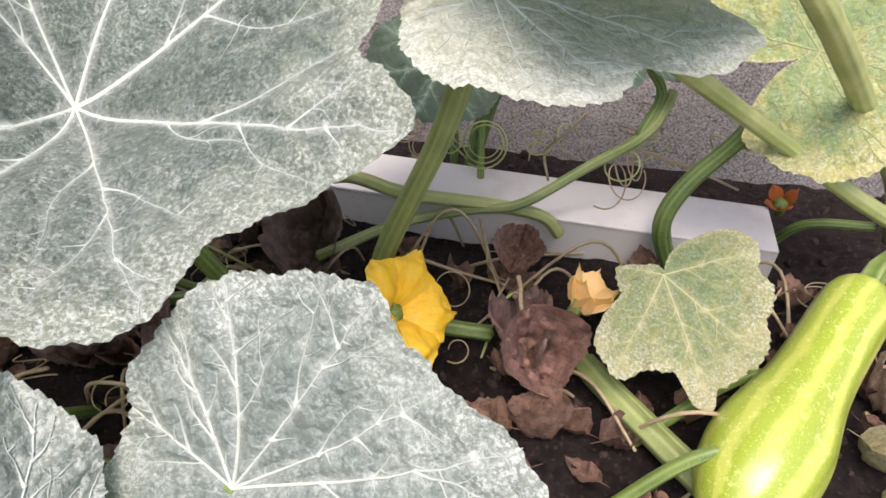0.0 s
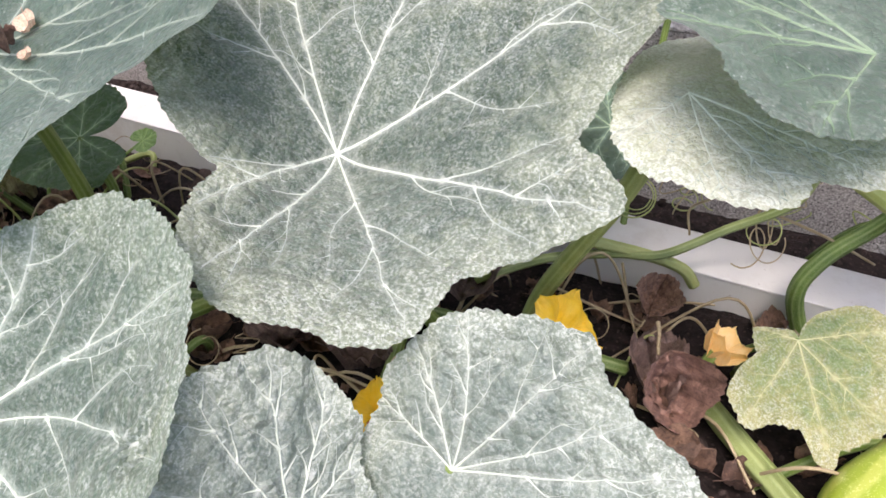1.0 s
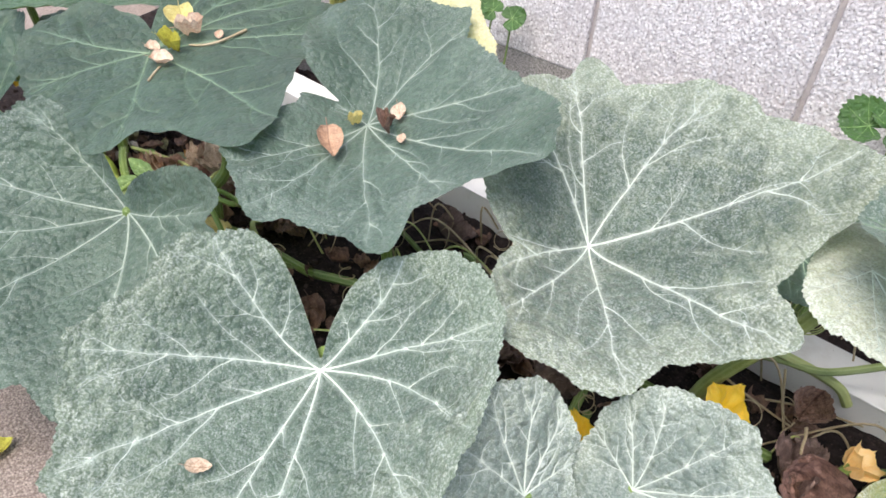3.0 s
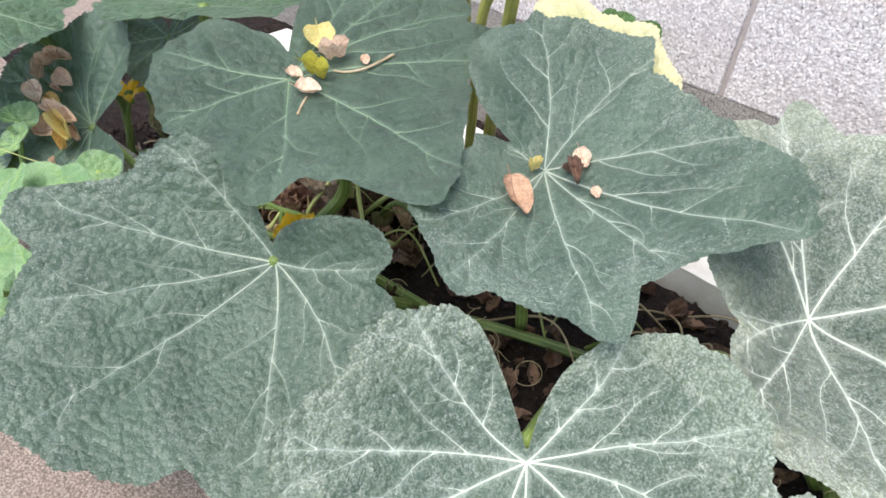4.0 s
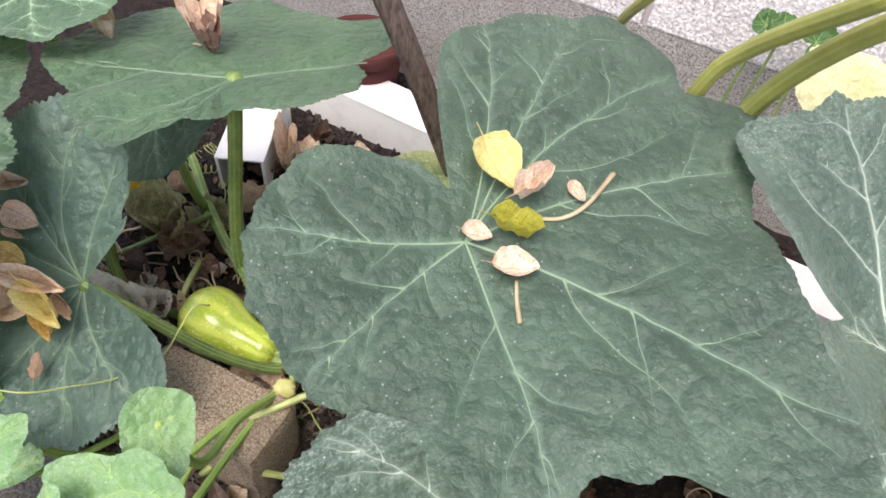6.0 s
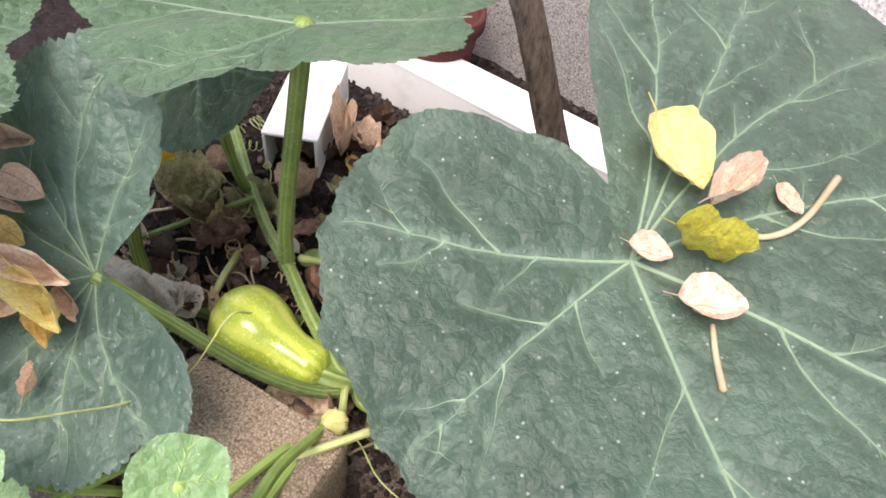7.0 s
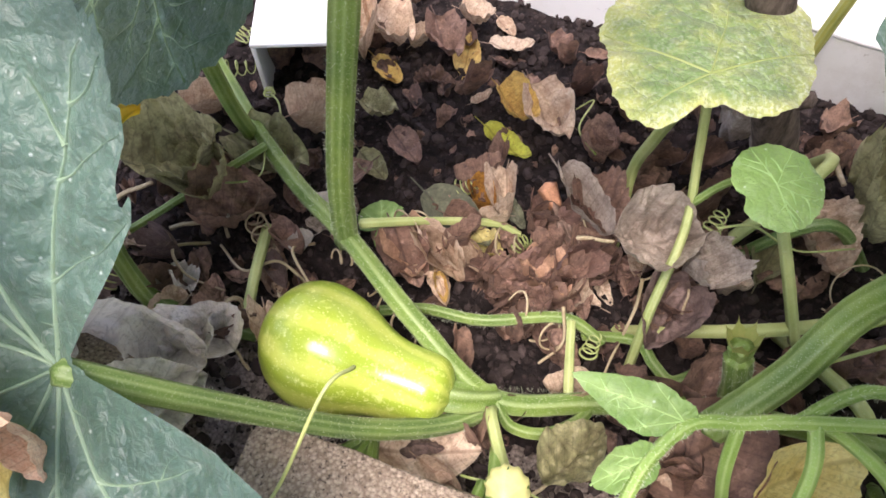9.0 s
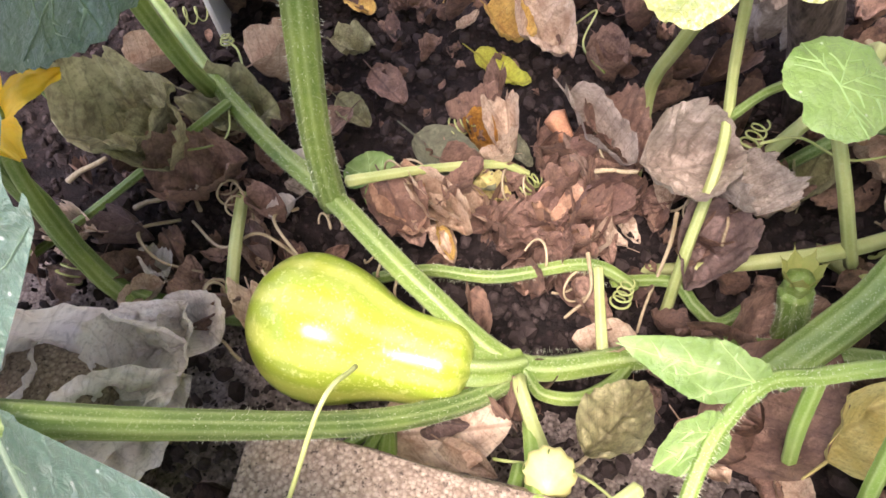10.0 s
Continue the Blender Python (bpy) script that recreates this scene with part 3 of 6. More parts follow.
class Blade:
    """The form of one squash leaf: lobed outline, funnel and curl of the blade, veins that fork towards the margin."""

    def __init__(self, at, up, heading, funnel, curl, lobes, veins, seed=0, teeth=0.012, sag=0.0, bright=1.0, drop=0.0, twigs=0.7, hub=(0.0, 0.0), droop=0.0):
        self.bright, self.drop, self.droop, self.twigs, self.hub = bright, drop, droop, twigs, np.array(hub)
        self.at, self.funnel, self.curl, self.seed, self.sag = Vector(at), funnel, curl, seed, sag
        z = Vector(up).normalized()
        x = Vector((math.cos(radians(heading)), math.sin(radians(heading)), 0))
        x = (x - z * x.dot(z)).normalized()
        y = z.cross(x)
        self.pose = Matrix(((x.x, y.x, z.x, at[0]), (x.y, y.y, z.y, at[1]), (x.z, y.z, z.z, at[2]), (0, 0, 0, 1)))
        self.rnd = random.Random(seed * 7 + 3)
        ang = np.radians([a for a, _ in lobes])
        rad = np.array([r for _, r in lobes])
        fine = np.linspace(-math.pi, math.pi, 720, endpoint=False)
        ring = np.interp(fine, np.r_[ang - 2 * math.pi, ang, ang + 2 * math.pi], np.r_[rad, rad, rad])
        k = np.exp(-0.5 * (np.arange(-12, 13) / 3.2) ** 2)
        ring = np.convolve(np.r_[ring[-12:], ring, ring[:12]], k / k.sum(), "valid")
        self.fine, self.ring, self.teeth = fine, ring, teeth
        self.veins = [tuple(radians(a) for a in v) if isinstance(v, tuple) else (radians(v), radians(v)) for v in veins]
        self.lines = self.network()

    def reach(self, a):
        a = (np.asarray(a) + math.pi) % (2 * math.pi) - math.pi
        return np.interp(a, np.r_[self.fine, math.pi], np.r_[self.ring, self.ring[0]])

    def height(self, x, y):
        r = np.sqrt(x * x + y * y + 4e-4) - 0.02
        h = self.funnel * r + self.curl[0] * x * x + self.curl[1] * x * y + self.curl[2] * y * y
        s = np.clip(np.hypot(x, y) / (self.reach(np.arctan2(y, x)) + 1e-6), 0, 1.1)
        a = np.arctan2(y, x)
        h = h + 0.006 * np.clip(self.reach(a) / 0.12, 0.15, 1) * s**3 * np.sin(9 * a + self.seed) * (0.5 + 0.5 * np.sin(4 * a + 2 * self.seed)) - self.sag * s**2.5 - self.drop * np.maximum(y, 0) - self.droop * np.maximum(-0.08 - x, 0) * np.clip((0.02 - y) / 0.07, 0, 1)
        return h

    def network(self):
        """Lines (points, start width, end width, order): main veins, crooked forks, fine twigs."""
        lines, rnd, gap = [], self.rnd, sorted(self.veins, key=lambda v: v[1])

        def inside(q, f=0.97):
            return np.hypot(*q) < f * float(self.reach(math.atan2(q[1], q[0])))

        def run(p, d, want, a, half, wander, bend):
            step = max(0.003, want / 16)
            pts = [np.array(p)]
            while len(pts) * step < want:
                q = pts[-1] + step * np.array([math.cos(d), math.sin(d)])
                off = (math.atan2(q[1] - self.hub[1], q[0] - self.hub[0]) - a + math.pi) % (2 * math.pi) - math.pi
                if not inside(q) or abs(off) > half:
                    break
                pts.append(q)
                d += rnd.uniform(-wander, wander) + bend
            return np.array(pts)

        for i, (a, tip) in enumerate(gap):
            turn = (tip - a + math.pi) % (2 * math.pi) - math.pi
            span = next((q for q in np.linspace(0.02, 0.45, 140) if not inside(self.hub + q * np.array([math.cos(tip), math.sin(tip)]), 0.98)), 0.1)
            length = 0.97 * span
            s = np.linspace(0, 1, 22)
            aa = a + turn * s**0.7 + np.cumsum([rnd.uniform(-0.014, 0.014) for _ in s]) * (s + 0.2)
            main = self.hub + np.stack([length * s * np.cos(aa), length * s * np.sin(aa)], 1)
            wide = 0.0021 * (length / 0.22) ** 0.5
            lines.append((main, wide, 0.0004, 0))
            self.stubs(lines, main, wide, tip, 9.0, run)
            left = (gap[(i + 1) % len(gap)][1] - tip) % (2 * math.pi) if len(gap) > 1 else 2.0
            right = (tip - gap[i - 1][1]) % (2 * math.pi) if len(gap) > 1 else 2.0
            side, f = rnd.choice((1, -1)), rnd.uniform(0.24, 0.36)
            while f < 0.9:
                half = 0.56 * min(left if side > 0 else right, 2.4)
                p = np.array([np.interp(f, s, main[:, 0]), np.interp(f, s, main[:, 1])])
                branch = run(p, tip + side * rnd.uniform(0.55, 0.95), length * (0.2 + 0.55 * (1 - f)) * rnd.uniform(0.6, 1.15), tip, half, 0.22, -side * 0.02)
                f += rnd.uniform(0.09, 0.2)
                side = -side
                if len(branch) < 4:
                    continue
                thin = wide * rnd.uniform(0.32, 0.5)
                lines.append((branch, thin, 0.0002, 1))
                self.stubs(lines, branch, thin, tip, half, run)
                j, fork = rnd.randint(3, 6), rnd.choice((1, -1))
                while j < len(branch) - 2:
                    b = branch[j] - branch[j - 1]
                    twig = run(branch[j], math.atan2(b[1], b[0]) + fork * rnd.uniform(0.5, 1.0), rnd.uniform(0.012, 0.04), tip, half * 1.1, 0.22, 0.0)
                    if len(twig) > 3 and rnd.random() < self.twigs:
                        lines.append((twig, thin * 0.55, 0.00015, 2))
                    j += rnd.randint(3, 7)
                    fork = -fork
        return lines

    def stubs(self, lines, stem, wide, a, half, run):
        """Short pale twigs that stand off a vein and soon fade into the blade."""
        rnd = self.rnd
        length = np.r_[0, np.cumsum(np.hypot(*np.diff(stem, axis=0).T))]
        at = rnd.uniform(0.006, 0.02)
        while at < length[-1] * 0.95:
            p = np.array([np.interp(at, length, stem[:, 0]), np.interp(at, length, stem[:, 1])])
            j = min(int(np.searchsorted(length, at)), len(stem) - 1)
            b = stem[j] - stem[j - 1]
            twig = run(p, math.atan2(b[1], b[0]) + rnd.choice((1, -1)) * rnd.uniform(0.7, 1.4), rnd.uniform(0.003, 0.010), a, half, 0.3, 0.0)
            if len(twig) > 1 and rnd.random() < self.twigs:
                lines.append((twig, min(0.0008, wide * 0.5), 0.00015, 2))
            at += rnd.uniform(0.006, 0.02)

    def fields(self, x, y, nodes=True):
        """How strongly a vein shows at places of the blade, and how far the nearest one is."""
        seg = [(pts[:-1], pts[1:], np.linspace(w0, w1, len(pts))[:-1], np.full(len(pts) - 1, o)) for pts, w0, w1, o in self.lines if o < 2]
        a, b = np.concatenate([q[0] for q in seg]).astype(np.float32), np.concatenate([q[1] for q in seg]).astype(np.float32)
        w, order = np.concatenate([q[2] for q in seg]).astype(np.float32), np.concatenate([q[3] for q in seg])
        gain = np.array([0.3, 0.16])[order].astype(np.float32)
        spread = w * 1.3 + 0.0018
        ab = b - a
        ll = (ab**2).sum(1) + 1e-9
        vein, near = np.zeros(len(x)), np.full(len(x), 1.0)
        for i in range(0, len(x), 2500):
            px, py = x[i : i + 2500, None].astype(np.float32) - a[None, :, 0], y[i : i + 2500, None].astype(np.float32) - a[None, :, 1]
            t = np.clip((px * ab[:, 0] + py * ab[:, 1]) / ll, 0, 1)
            d = np.hypot(px - t * ab[:, 0], py - t * ab[:, 1])
            vein[i : i + 2500] = (gain * np.exp(-((d / spread) ** 2))).max(1)
            near[i : i + 2500] = d.min(1)
        rnd = random.Random(self.seed)
        for pts, w0, w1, o in self.lines:
            if nodes and o == 1 and rnd.random() < 0.8:
                g = rnd.uniform(0.5, 1.0)
                vein = np.maximum(vein, g * np.exp(-((np.hypot(x - pts[0][0], y - pts[0][1]) / rnd.uniform(0.0022, 0.0042)) ** 2)))
        return vein * self.bright, near

    def blade_mesh(self, rings=80, spokes=380, quilt=0.0065):
        a = np.linspace(-math.pi, math.pi, spokes, endpoint=False)
        reach = self.reach(a)
        around = np.cumsum(np.hypot(reach, np.gradient(reach, a)) * (a[1] - a[0]))
        saw = (around / 0.0085 + 0.6 * np.sin(around * 37 + self.seed)) % 1.0
        reach = reach * (1 + 0.008 * np.sin(23 * a + self.seed) + 0.006 * np.sin(41 * a + 2.1 * self.seed)) + self.teeth * 0.3 * (saw - 0.5) * np.clip(reach / 0.1, 0.2, 1)
        s = np.linspace(0, 1, rings + 1)[1:] ** 0.85
        x = (s[:, None] * reach[None] * np.cos(a)[None]).ravel()
        y = (s[:, None] * reach[None] * np.sin(a)[None]).ravel()
        x, y = np.r_[0.0, x], np.r_[0.0, y]
        vein, near = self.fields(x, y)
        z = self.height(x, y) + quilt * (1 - np.exp(-near / 0.013)) - quilt * 0.5
        rim = np.r_[0.0, np.repeat(s, spokes)]
        faces = [(0, 1 + k, 1 + (k + 1) % spokes) for k in range(spokes)]
        for r in range(rings - 1):
            o = 1 + r * spokes
            faces += [(o + k, o + spokes + k, o + spokes + (k + 1) % spokes, o + (k + 1) % spokes) for k in range(spokes)]
        return mesh_of(np.stack([x, y, z], 1), faces, vein=vein, rim=rim)

    def vein_mesh(self, finest=2, quilt=0.0065):
        """Raised ribs along the main veins and their forks."""
        verts, faces, fade = [], [], []
        for pts, w0, w1, o in self.lines:
            if o > finest:
                continue
            d = np.gradient(pts, axis=0)
            d /= np.linalg.norm(d, axis=1)[:, None] + 1e-9
            nrm = np.stack([-d[:, 1], d[:, 0]], 1)
            run = np.r_[0, np.cumsum(np.hypot(*np.diff(pts, axis=0).T))]
            w = (np.linspace(w0, w1, len(pts)) + (0.002 if o == 1 else 0.0009 if o == 2 else 0.0) * np.exp(-run / 0.0028)) * 0.62
            glow = self.bright * (np.linspace((0.95, 0.72, 0.5)[o], (0.45, 0.12, 0.0)[o], len(pts)))
            base = len(verts)
            away = self.fields(pts[:, 0], pts[:, 1], False)[1] if o == 2 else np.zeros(len(pts))
            lift = quilt * (0.5 - np.exp(-away / 0.013)) + 0.0005 + (0.12 * quilt if o < 2 else 0.0)
            for k, (off, up) in enumerate(((-1.0, -0.0016), (-0.45, 0.55), (0.45, 0.55), (1.0, -0.0016))):
                q = pts + nrm * (w * off)[:, None]
                h = self.height(q[:, 0], q[:, 1]) + (w * up if up > 0 else up) + lift
                verts += [(a, b, c) for (a, b), c in zip(q, h)]
                fade += list(glow)
            m = len(pts)
            for k in range(3):
                faces += [(base + k * m + i, base + k * m + i + 1, base + (k + 1) * m + i + 1, base + (k + 1) * m + i) for i in range(m - 1)]
        return mesh_of(verts, faces, fade=np.array(fade))

    def world(self, x, y, lift=0.0):
        return self.pose @ Vector((x, y, float(self.height(np.array(x), np.array(y))) + lift))


def add_leaf(plant, key, material, vein_material_, label, seed, rings=80, spokes=380, quilt=0.0065, finest=2, **form):
    b = Blade(seed=seed, **{**LEAVES.get(key, {}), **form})
    blade = part("leaf", b.blade_mesh(rings, spokes, quilt), material, plant, label, b.pose)
    if finest >= 0:
        rib = part("vein", b.vein_mesh(finest, quilt), vein_material_, blade)
        rib.matrix_parent_inverse = Matrix.Identity(4)
    return b


def add_stem(plant, name, points, r0, r1, material, ribs=8, sides=None, seed=0, label=""):
    sides = sides or (32 if ribs else 12)
    return part(name, tube(points, r0, r1, sides, ribs, 0.05, 8, 0.05, seed), material, plant, label)


# ---- the setting ----
SLOPE = math.atan(-0.226)  # the bed runs along this direction
ALONG, ACROSS = Vector((math.cos(SLOPE), math.sin(SLOPE), 0)), Vector((-math.sin(SLOPE), math.cos(SLOPE), 0))


def bed(u, v, z=0.0):
    """A place from metres along and across the bed."""
    return ALONG * u + ACROSS * v + Vector((0, 0, z))


def lumps(x, y):
    return 0.010 * noise.noise((x * 9, y * 9, 0.3)) + 0.006 * noise.noise((x * 31, y * 31, 1.7)) + 0.004 * noise.noise((x * 80, y * 80, 4.1))


def make_ground():
    """Soil of the bed, raised a little where the mulch lies, and the plain ground round it as one sheet."""
    nx, ny = 300, 150
    us, vs = np.linspace(-2.3, 1.3, nx), np.linspace(0.16, 0.885, ny)
    verts = []
    for v in vs:
        for u in us:
            p = bed(u, v)
            verts.append((p.x, p.y, lumps(p.x, p.y)))
    faces = [(j * nx + i, j * nx + i + 1, (j + 1) * nx + i + 1, (j + 1) * nx + i) for j in range(ny - 1) for i in range(nx - 1)]
    part("ground", mesh_of(verts, faces), SOIL, None, "dark crumbly soil of a garden bed")
    far = bmesh.new()
    bmesh.ops.create_grid(far, x_segments=8, y_segments=8, size=400)
    ob = part("ground_far", far, PATH, None, "plain ground round the garden bed", pose(0, 0, -0.03))
    tagged(ob, category="ground", kind="structure")
    tagged(bpy.data.objects["ground"], category="soil", kind="structure")


make_ground()


def make_path():
    """Brown concrete in front of the bed."""
    bm = slab((4.4, 1.6, 0.09), 0.006)
    ob = part("path", bm, PATH, None, "rough brown concrete path beside the bed", Matrix.Translation(bed(-0.5, -0.86, -0.075)) @ pose(0, 0, 0, 0, 0, math.degrees(SLOPE)))
    tagged(ob, category="path", kind="structure")


make_path()


def make_crumbs():
    """Clods and small stones on the soil, thickest where it lies bare."""
    rnd = random.Random(5)
    verts, faces = [], []
    base = bmesh.new()
    bmesh.ops.create_icosphere(base, subdivisions=1, radius=1.0)
    bv = [v.co.copy() for v in base.verts]
    bf = [[v.index for v in f.verts] for f in base.faces]
    base.free()
    for i in range(19000):
        if i < 15000:
            u, v = rnd.uniform(-1.75, -0.95), rnd.uniform(-0.06, 0.87)
        else:
            u, v = rnd.uniform(-2.0, 0.6), rnd.uniform(0.02, 0.87)
        p = bed(u, v)
        r = 0.0013 + 0.0075 * rnd.random() ** 3.2
        turn = Euler((rnd.uniform(0, 6), rnd.uniform(0, 6), rnd.uniform(0, 6))).to_matrix()
        flat = Vector((rnd.uniform(0.7, 1.3), rnd.uniform(0.6, 1.1), rnd.uniform(0.45, 0.9)))
        o = len(verts)
        z = lumps(p.x, p.y) + r * 0.35
        for c in bv:
            q = turn @ Vector((c.x * flat.x, c.y * flat.y, c.z * flat.z)) * r * rnd.uniform(0.8, 1.15)
            verts.append((p.x + q.x, p.y + q.y, z + q.z))
        faces += [[o + k for k in f] for f in bf]
    ob = part("soil_crumbs", mesh_of(verts, faces, smooth=False), CRUMB, None, "dark clods and small stones strewn over soil")
    tagged(ob, category="soil", kind="stuff")


make_crumbs()

WALL_V, JOINT_U, COURSE, BLOCK_L = 0.876, -0.668, 0.2, 0.4


def make_wall():
    """Block wall behind the bed: mortar core, and each aggregate-faced block on it."""
    core = slab((4.6, 0.14, 1.15), 0.003)
    wall = part("wall_north", core, MORTAR, None, "white-grey aggregate block wall with darker grey lowest courses", Matrix.Translation(bed(-0.5, WALL_V + 0.078, -0.13)) @ pose(0, 0, 0, 0, 0, math.degrees(SLOPE)))
    tagged(wall, category="wall", kind="structure")
    kinds, low = [], []
    for k in range(5):
        bm = slab((BLOCK_L - 0.01, 0.16, 0.3 - 0.01), 0.005, 0.0008, k)
        me = bpy.data.meshes.new("block")
        bm.to_mesh(me)
        bm.free()
        me.materials.append(BLOCK)
        kinds.append(me)
        bm = slab((BLOCK_L, 0.159, COURSE), 0.0004, 0.0, k)
        base = bpy.data.meshes.new("block")
        bm.to_mesh(base)
        bm.free()
        base.materials.append(LOW_BLOCK)
        low.append(base)
    rnd = random.Random(2)
    for row in range(-1, 4):
        z = 0.275 + (row - 1) * (COURSE if row < 1 else 0.3)
        shift = 0.0 if row % 2 else BLOCK_L / 2
        for i in range(-5, 6):
            u = JOINT_U + shift + (i + 0.5) * BLOCK_L
            ob = new("block", rnd.choice(kinds if row > 0 else low))
            ob.matrix_world = Matrix.Translation(bed(u, WALL_V + 0.08 + (rnd.uniform(-0.0015, 0.0015) if row > 0 else 0.0), z + 0.006)) @ pose(0, 0, 0, 0, 0, math.degrees(SLOPE))
            ob.parent = wall
            ob.matrix_parent_inverse = wall.matrix_world.inverted()


make_wall()


def make_rail(label, length, width, height, place, wall=0.005):
    """A hollow white vinyl profile, open at its ends and below: a top and two sides."""
    rail = thing("edging_rail", label, "rail", "white edging rails", place.translation)
    bpy.context.view_layer.update()
    back = Matrix.Translation(-place.translation)
    top = slab((length, width, wall), 0.0022)
    side = slab((length, wall, height - wall), 0.0012)
    for name, bm, y, z in (("top", top, 0.0, height - wall), ("front_side", side, -width / 2 + wall / 2 + 0.001, 0.0), ("back_side", side.copy(), width / 2 - wall / 2 - 0.001, 0.0)):
        bmesh.ops.bisect_plane(bm, geom=list(bm.verts) + list(bm.edges) + list(bm.faces), plane_co=(0.1, 0, 0), plane_no=(1, 0, 0))
        ob = part(name, bm, VINYL, rail, "", place @ Matrix.Translation((length / 2, y, z)))
        ob.matrix_parent_inverse = back
    return rail


RAIL_V = 0.665 * math.cos(SLOPE)
rail_turn = pose(0, 0, 0, 0, 0, math.degrees(SLOPE))
make_rail("long white vinyl rail edging the bed", 1.925, 0.09, 0.088, Matrix.Translation(bed(-1.675, RAIL_V + 0.045, -0.003)) @ rail_turn @ pose(0, 0, 0, 0, 1.0, 0))
make_rail("short white vinyl rail end piece", 0.12, 0.094, 0.092, Matrix.Translation(bed(-1.8, RAIL_V + 0.045, -0.006)) @ rail_turn)
make_rail("short white vinyl offcut lying on soil", 0.2, 0.083, 0.075, Matrix.Translation((-1.419, 0.736, 0.0)) @ pose(0, 0, 0, 0, -2, 105.5))


def make_edging():
    """Tan edging stones along the near side of the bed."""
    for k, (x, y, z, sx, sy, turn) in enumerate(((-1.213, 0.318, 0.107, 0.19, 0.09, -7), (-1.50, 0.362, 0.104, 0.2, 0.1, -10), (-0.93, 0.20, 0.09, 0.22, 0.18, -13))):
        bm = slab((sx, sy, 0.13), 0.014, 0.0, k)
        bmesh.ops.subdivide_edges(bm, edges=list(bm.edges), cuts=5, use_grid_fill=True)
        for v in bm.verts:
            v.co += 0.004 * noise.noise_vector(v.co * 22 + Vector((k, 0, 0))) + 0.0015 * noise.noise_vector(v.co * 90)
        for f in bm.faces:
            f.smooth = True
        ob = part("edging_stone", bm, KERB, None, "tan rough concrete edging stone beside the bed", pose(x, y, z - 0.13, 0, 0, turn))
        tagged(ob, category="stone", group="edging stones")


make_edging()

# ---- squash plants ----
east = thing("squash_plant", "sprawling squash plant with large mildewed grey-green leaves and yellow flowers", "plant", "squash plants", (0.0, 0.5, 0))
middle = thing("squash_plant", "squash plant with broad dark leaves carrying fallen litter", "plant", "squash plants", (-0.8, 0.5, 0))
west = thing("squash_plant", "squash plant with green ribbed stems over soil and litter", "plant", "squash plants", (-1.3, 0.5, 0))
bpy.context.view_layer.update()


def keep_in_place():
    """Parts are laid in world places: undo the shift of their plant."""
    for plant in (east, middle, west):
        for child in plant.children:
            child.matrix_parent_inverse = Matrix.Translation(-plant.location)


A = add_leaf(east, "A", MILDEWED, VEIN_MILDEW, "large grey-green leaf dusted white with mildew", 1, bright=0.9, teeth=0.009)
B = add_leaf(east, "B", DUSTED, VEIN_MILDEW, "broad funnel-shaped leaf with white mildew", 2)
H = add_leaf(east, "H", HEAVY, VEIN_MILDEW, "upright leaf thickly dusted with white mildew", 3, bright=0.72, teeth=0.008)
I = add_leaf(east, "I", HEAVY, VEIN_MILDEW, "small leaf thickly dusted with white mildew", 4, bright=0.72, teeth=0.008)
C = add_leaf(east, "C", AGEING, VEIN_FADING, "small yellowing leaf with bleached veins", 5, 40, 200, 0.002)
D = add_leaf(east, "D", PALE, VEIN, "bleached pale leaf with drooping rim", 6, 48, 240, 0.002, sag=0.004)
G = add_leaf(east, "G", GREYGREEN, VEIN_DARK, "dark grey-green leaf with pale veins", 7, bright=0.55, twigs=0.25)
E = add_leaf(middle, "E", GREYGREEN, VEIN, "broad grey-green leaf with fallen litter on it", 8, bright=0.5, twigs=0.45)
F = add_leaf(middle, "F", DARKGREEN, VEIN_DARK, "very large dark green leaf with pale veins", 9, 100, 460, bright=0.48, teeth=0.006, twigs=0.25)
K = add_leaf(middle, "K", GREYGREEN, VEIN, "large folded grey-green leaf with white veins", 10, bright=0.58, twigs=0.4)
L = add_leaf(west, "L", GLOSSY, VEIN_DARK, "dark green leaf holding dry litter", 11, bright=0.4, twigs=0.25, teeth=0.02)
P = add_leaf(west, "P", MIDGREEN, VEIN_DARK, "mid-green leaf on a tall stalk", 12, bright=0.2, twigs=0.25)
R = add_leaf(west, "R", MIDGREEN, VEIN_DARK, "mid-green lobed leaf with pale veins", 13, bright=0.55, twigs=0.25)
M = add_leaf(west, "M", MOTTLED, VEIN_FADING, "small yellow-green mottled leaf", 14, 40, 200, 0.002, bright=0.06, twigs=0.0, sag=0.006, finest=0, teeth=0.006)

ROUND = ((-170, 0.35), (-150, 0.85), (-110, 1.0), (-70, 0.95), (-35, 1.05), (0, 1.1), (35, 1.05), (70, 0.95), (110, 1.0), (150, 0.85), (170, 0.35), (180, 0.12))
FAN = (-140, -95, -48, 0, 48, 95, 140)


def round_leaf(plant, at, up, heading, size, material, vm, label, seed, funnel=0.1, curl=(0.0, 0.0, 0.0), **more):
    return add_leaf(plant, "", material, vm, label, seed, 36, 180, 0.002, at=at, up=up, heading=heading, funnel=funnel, curl=curl, lobes=tuple((a, r * size) for a, r in ROUND), veins=FAN, **more)


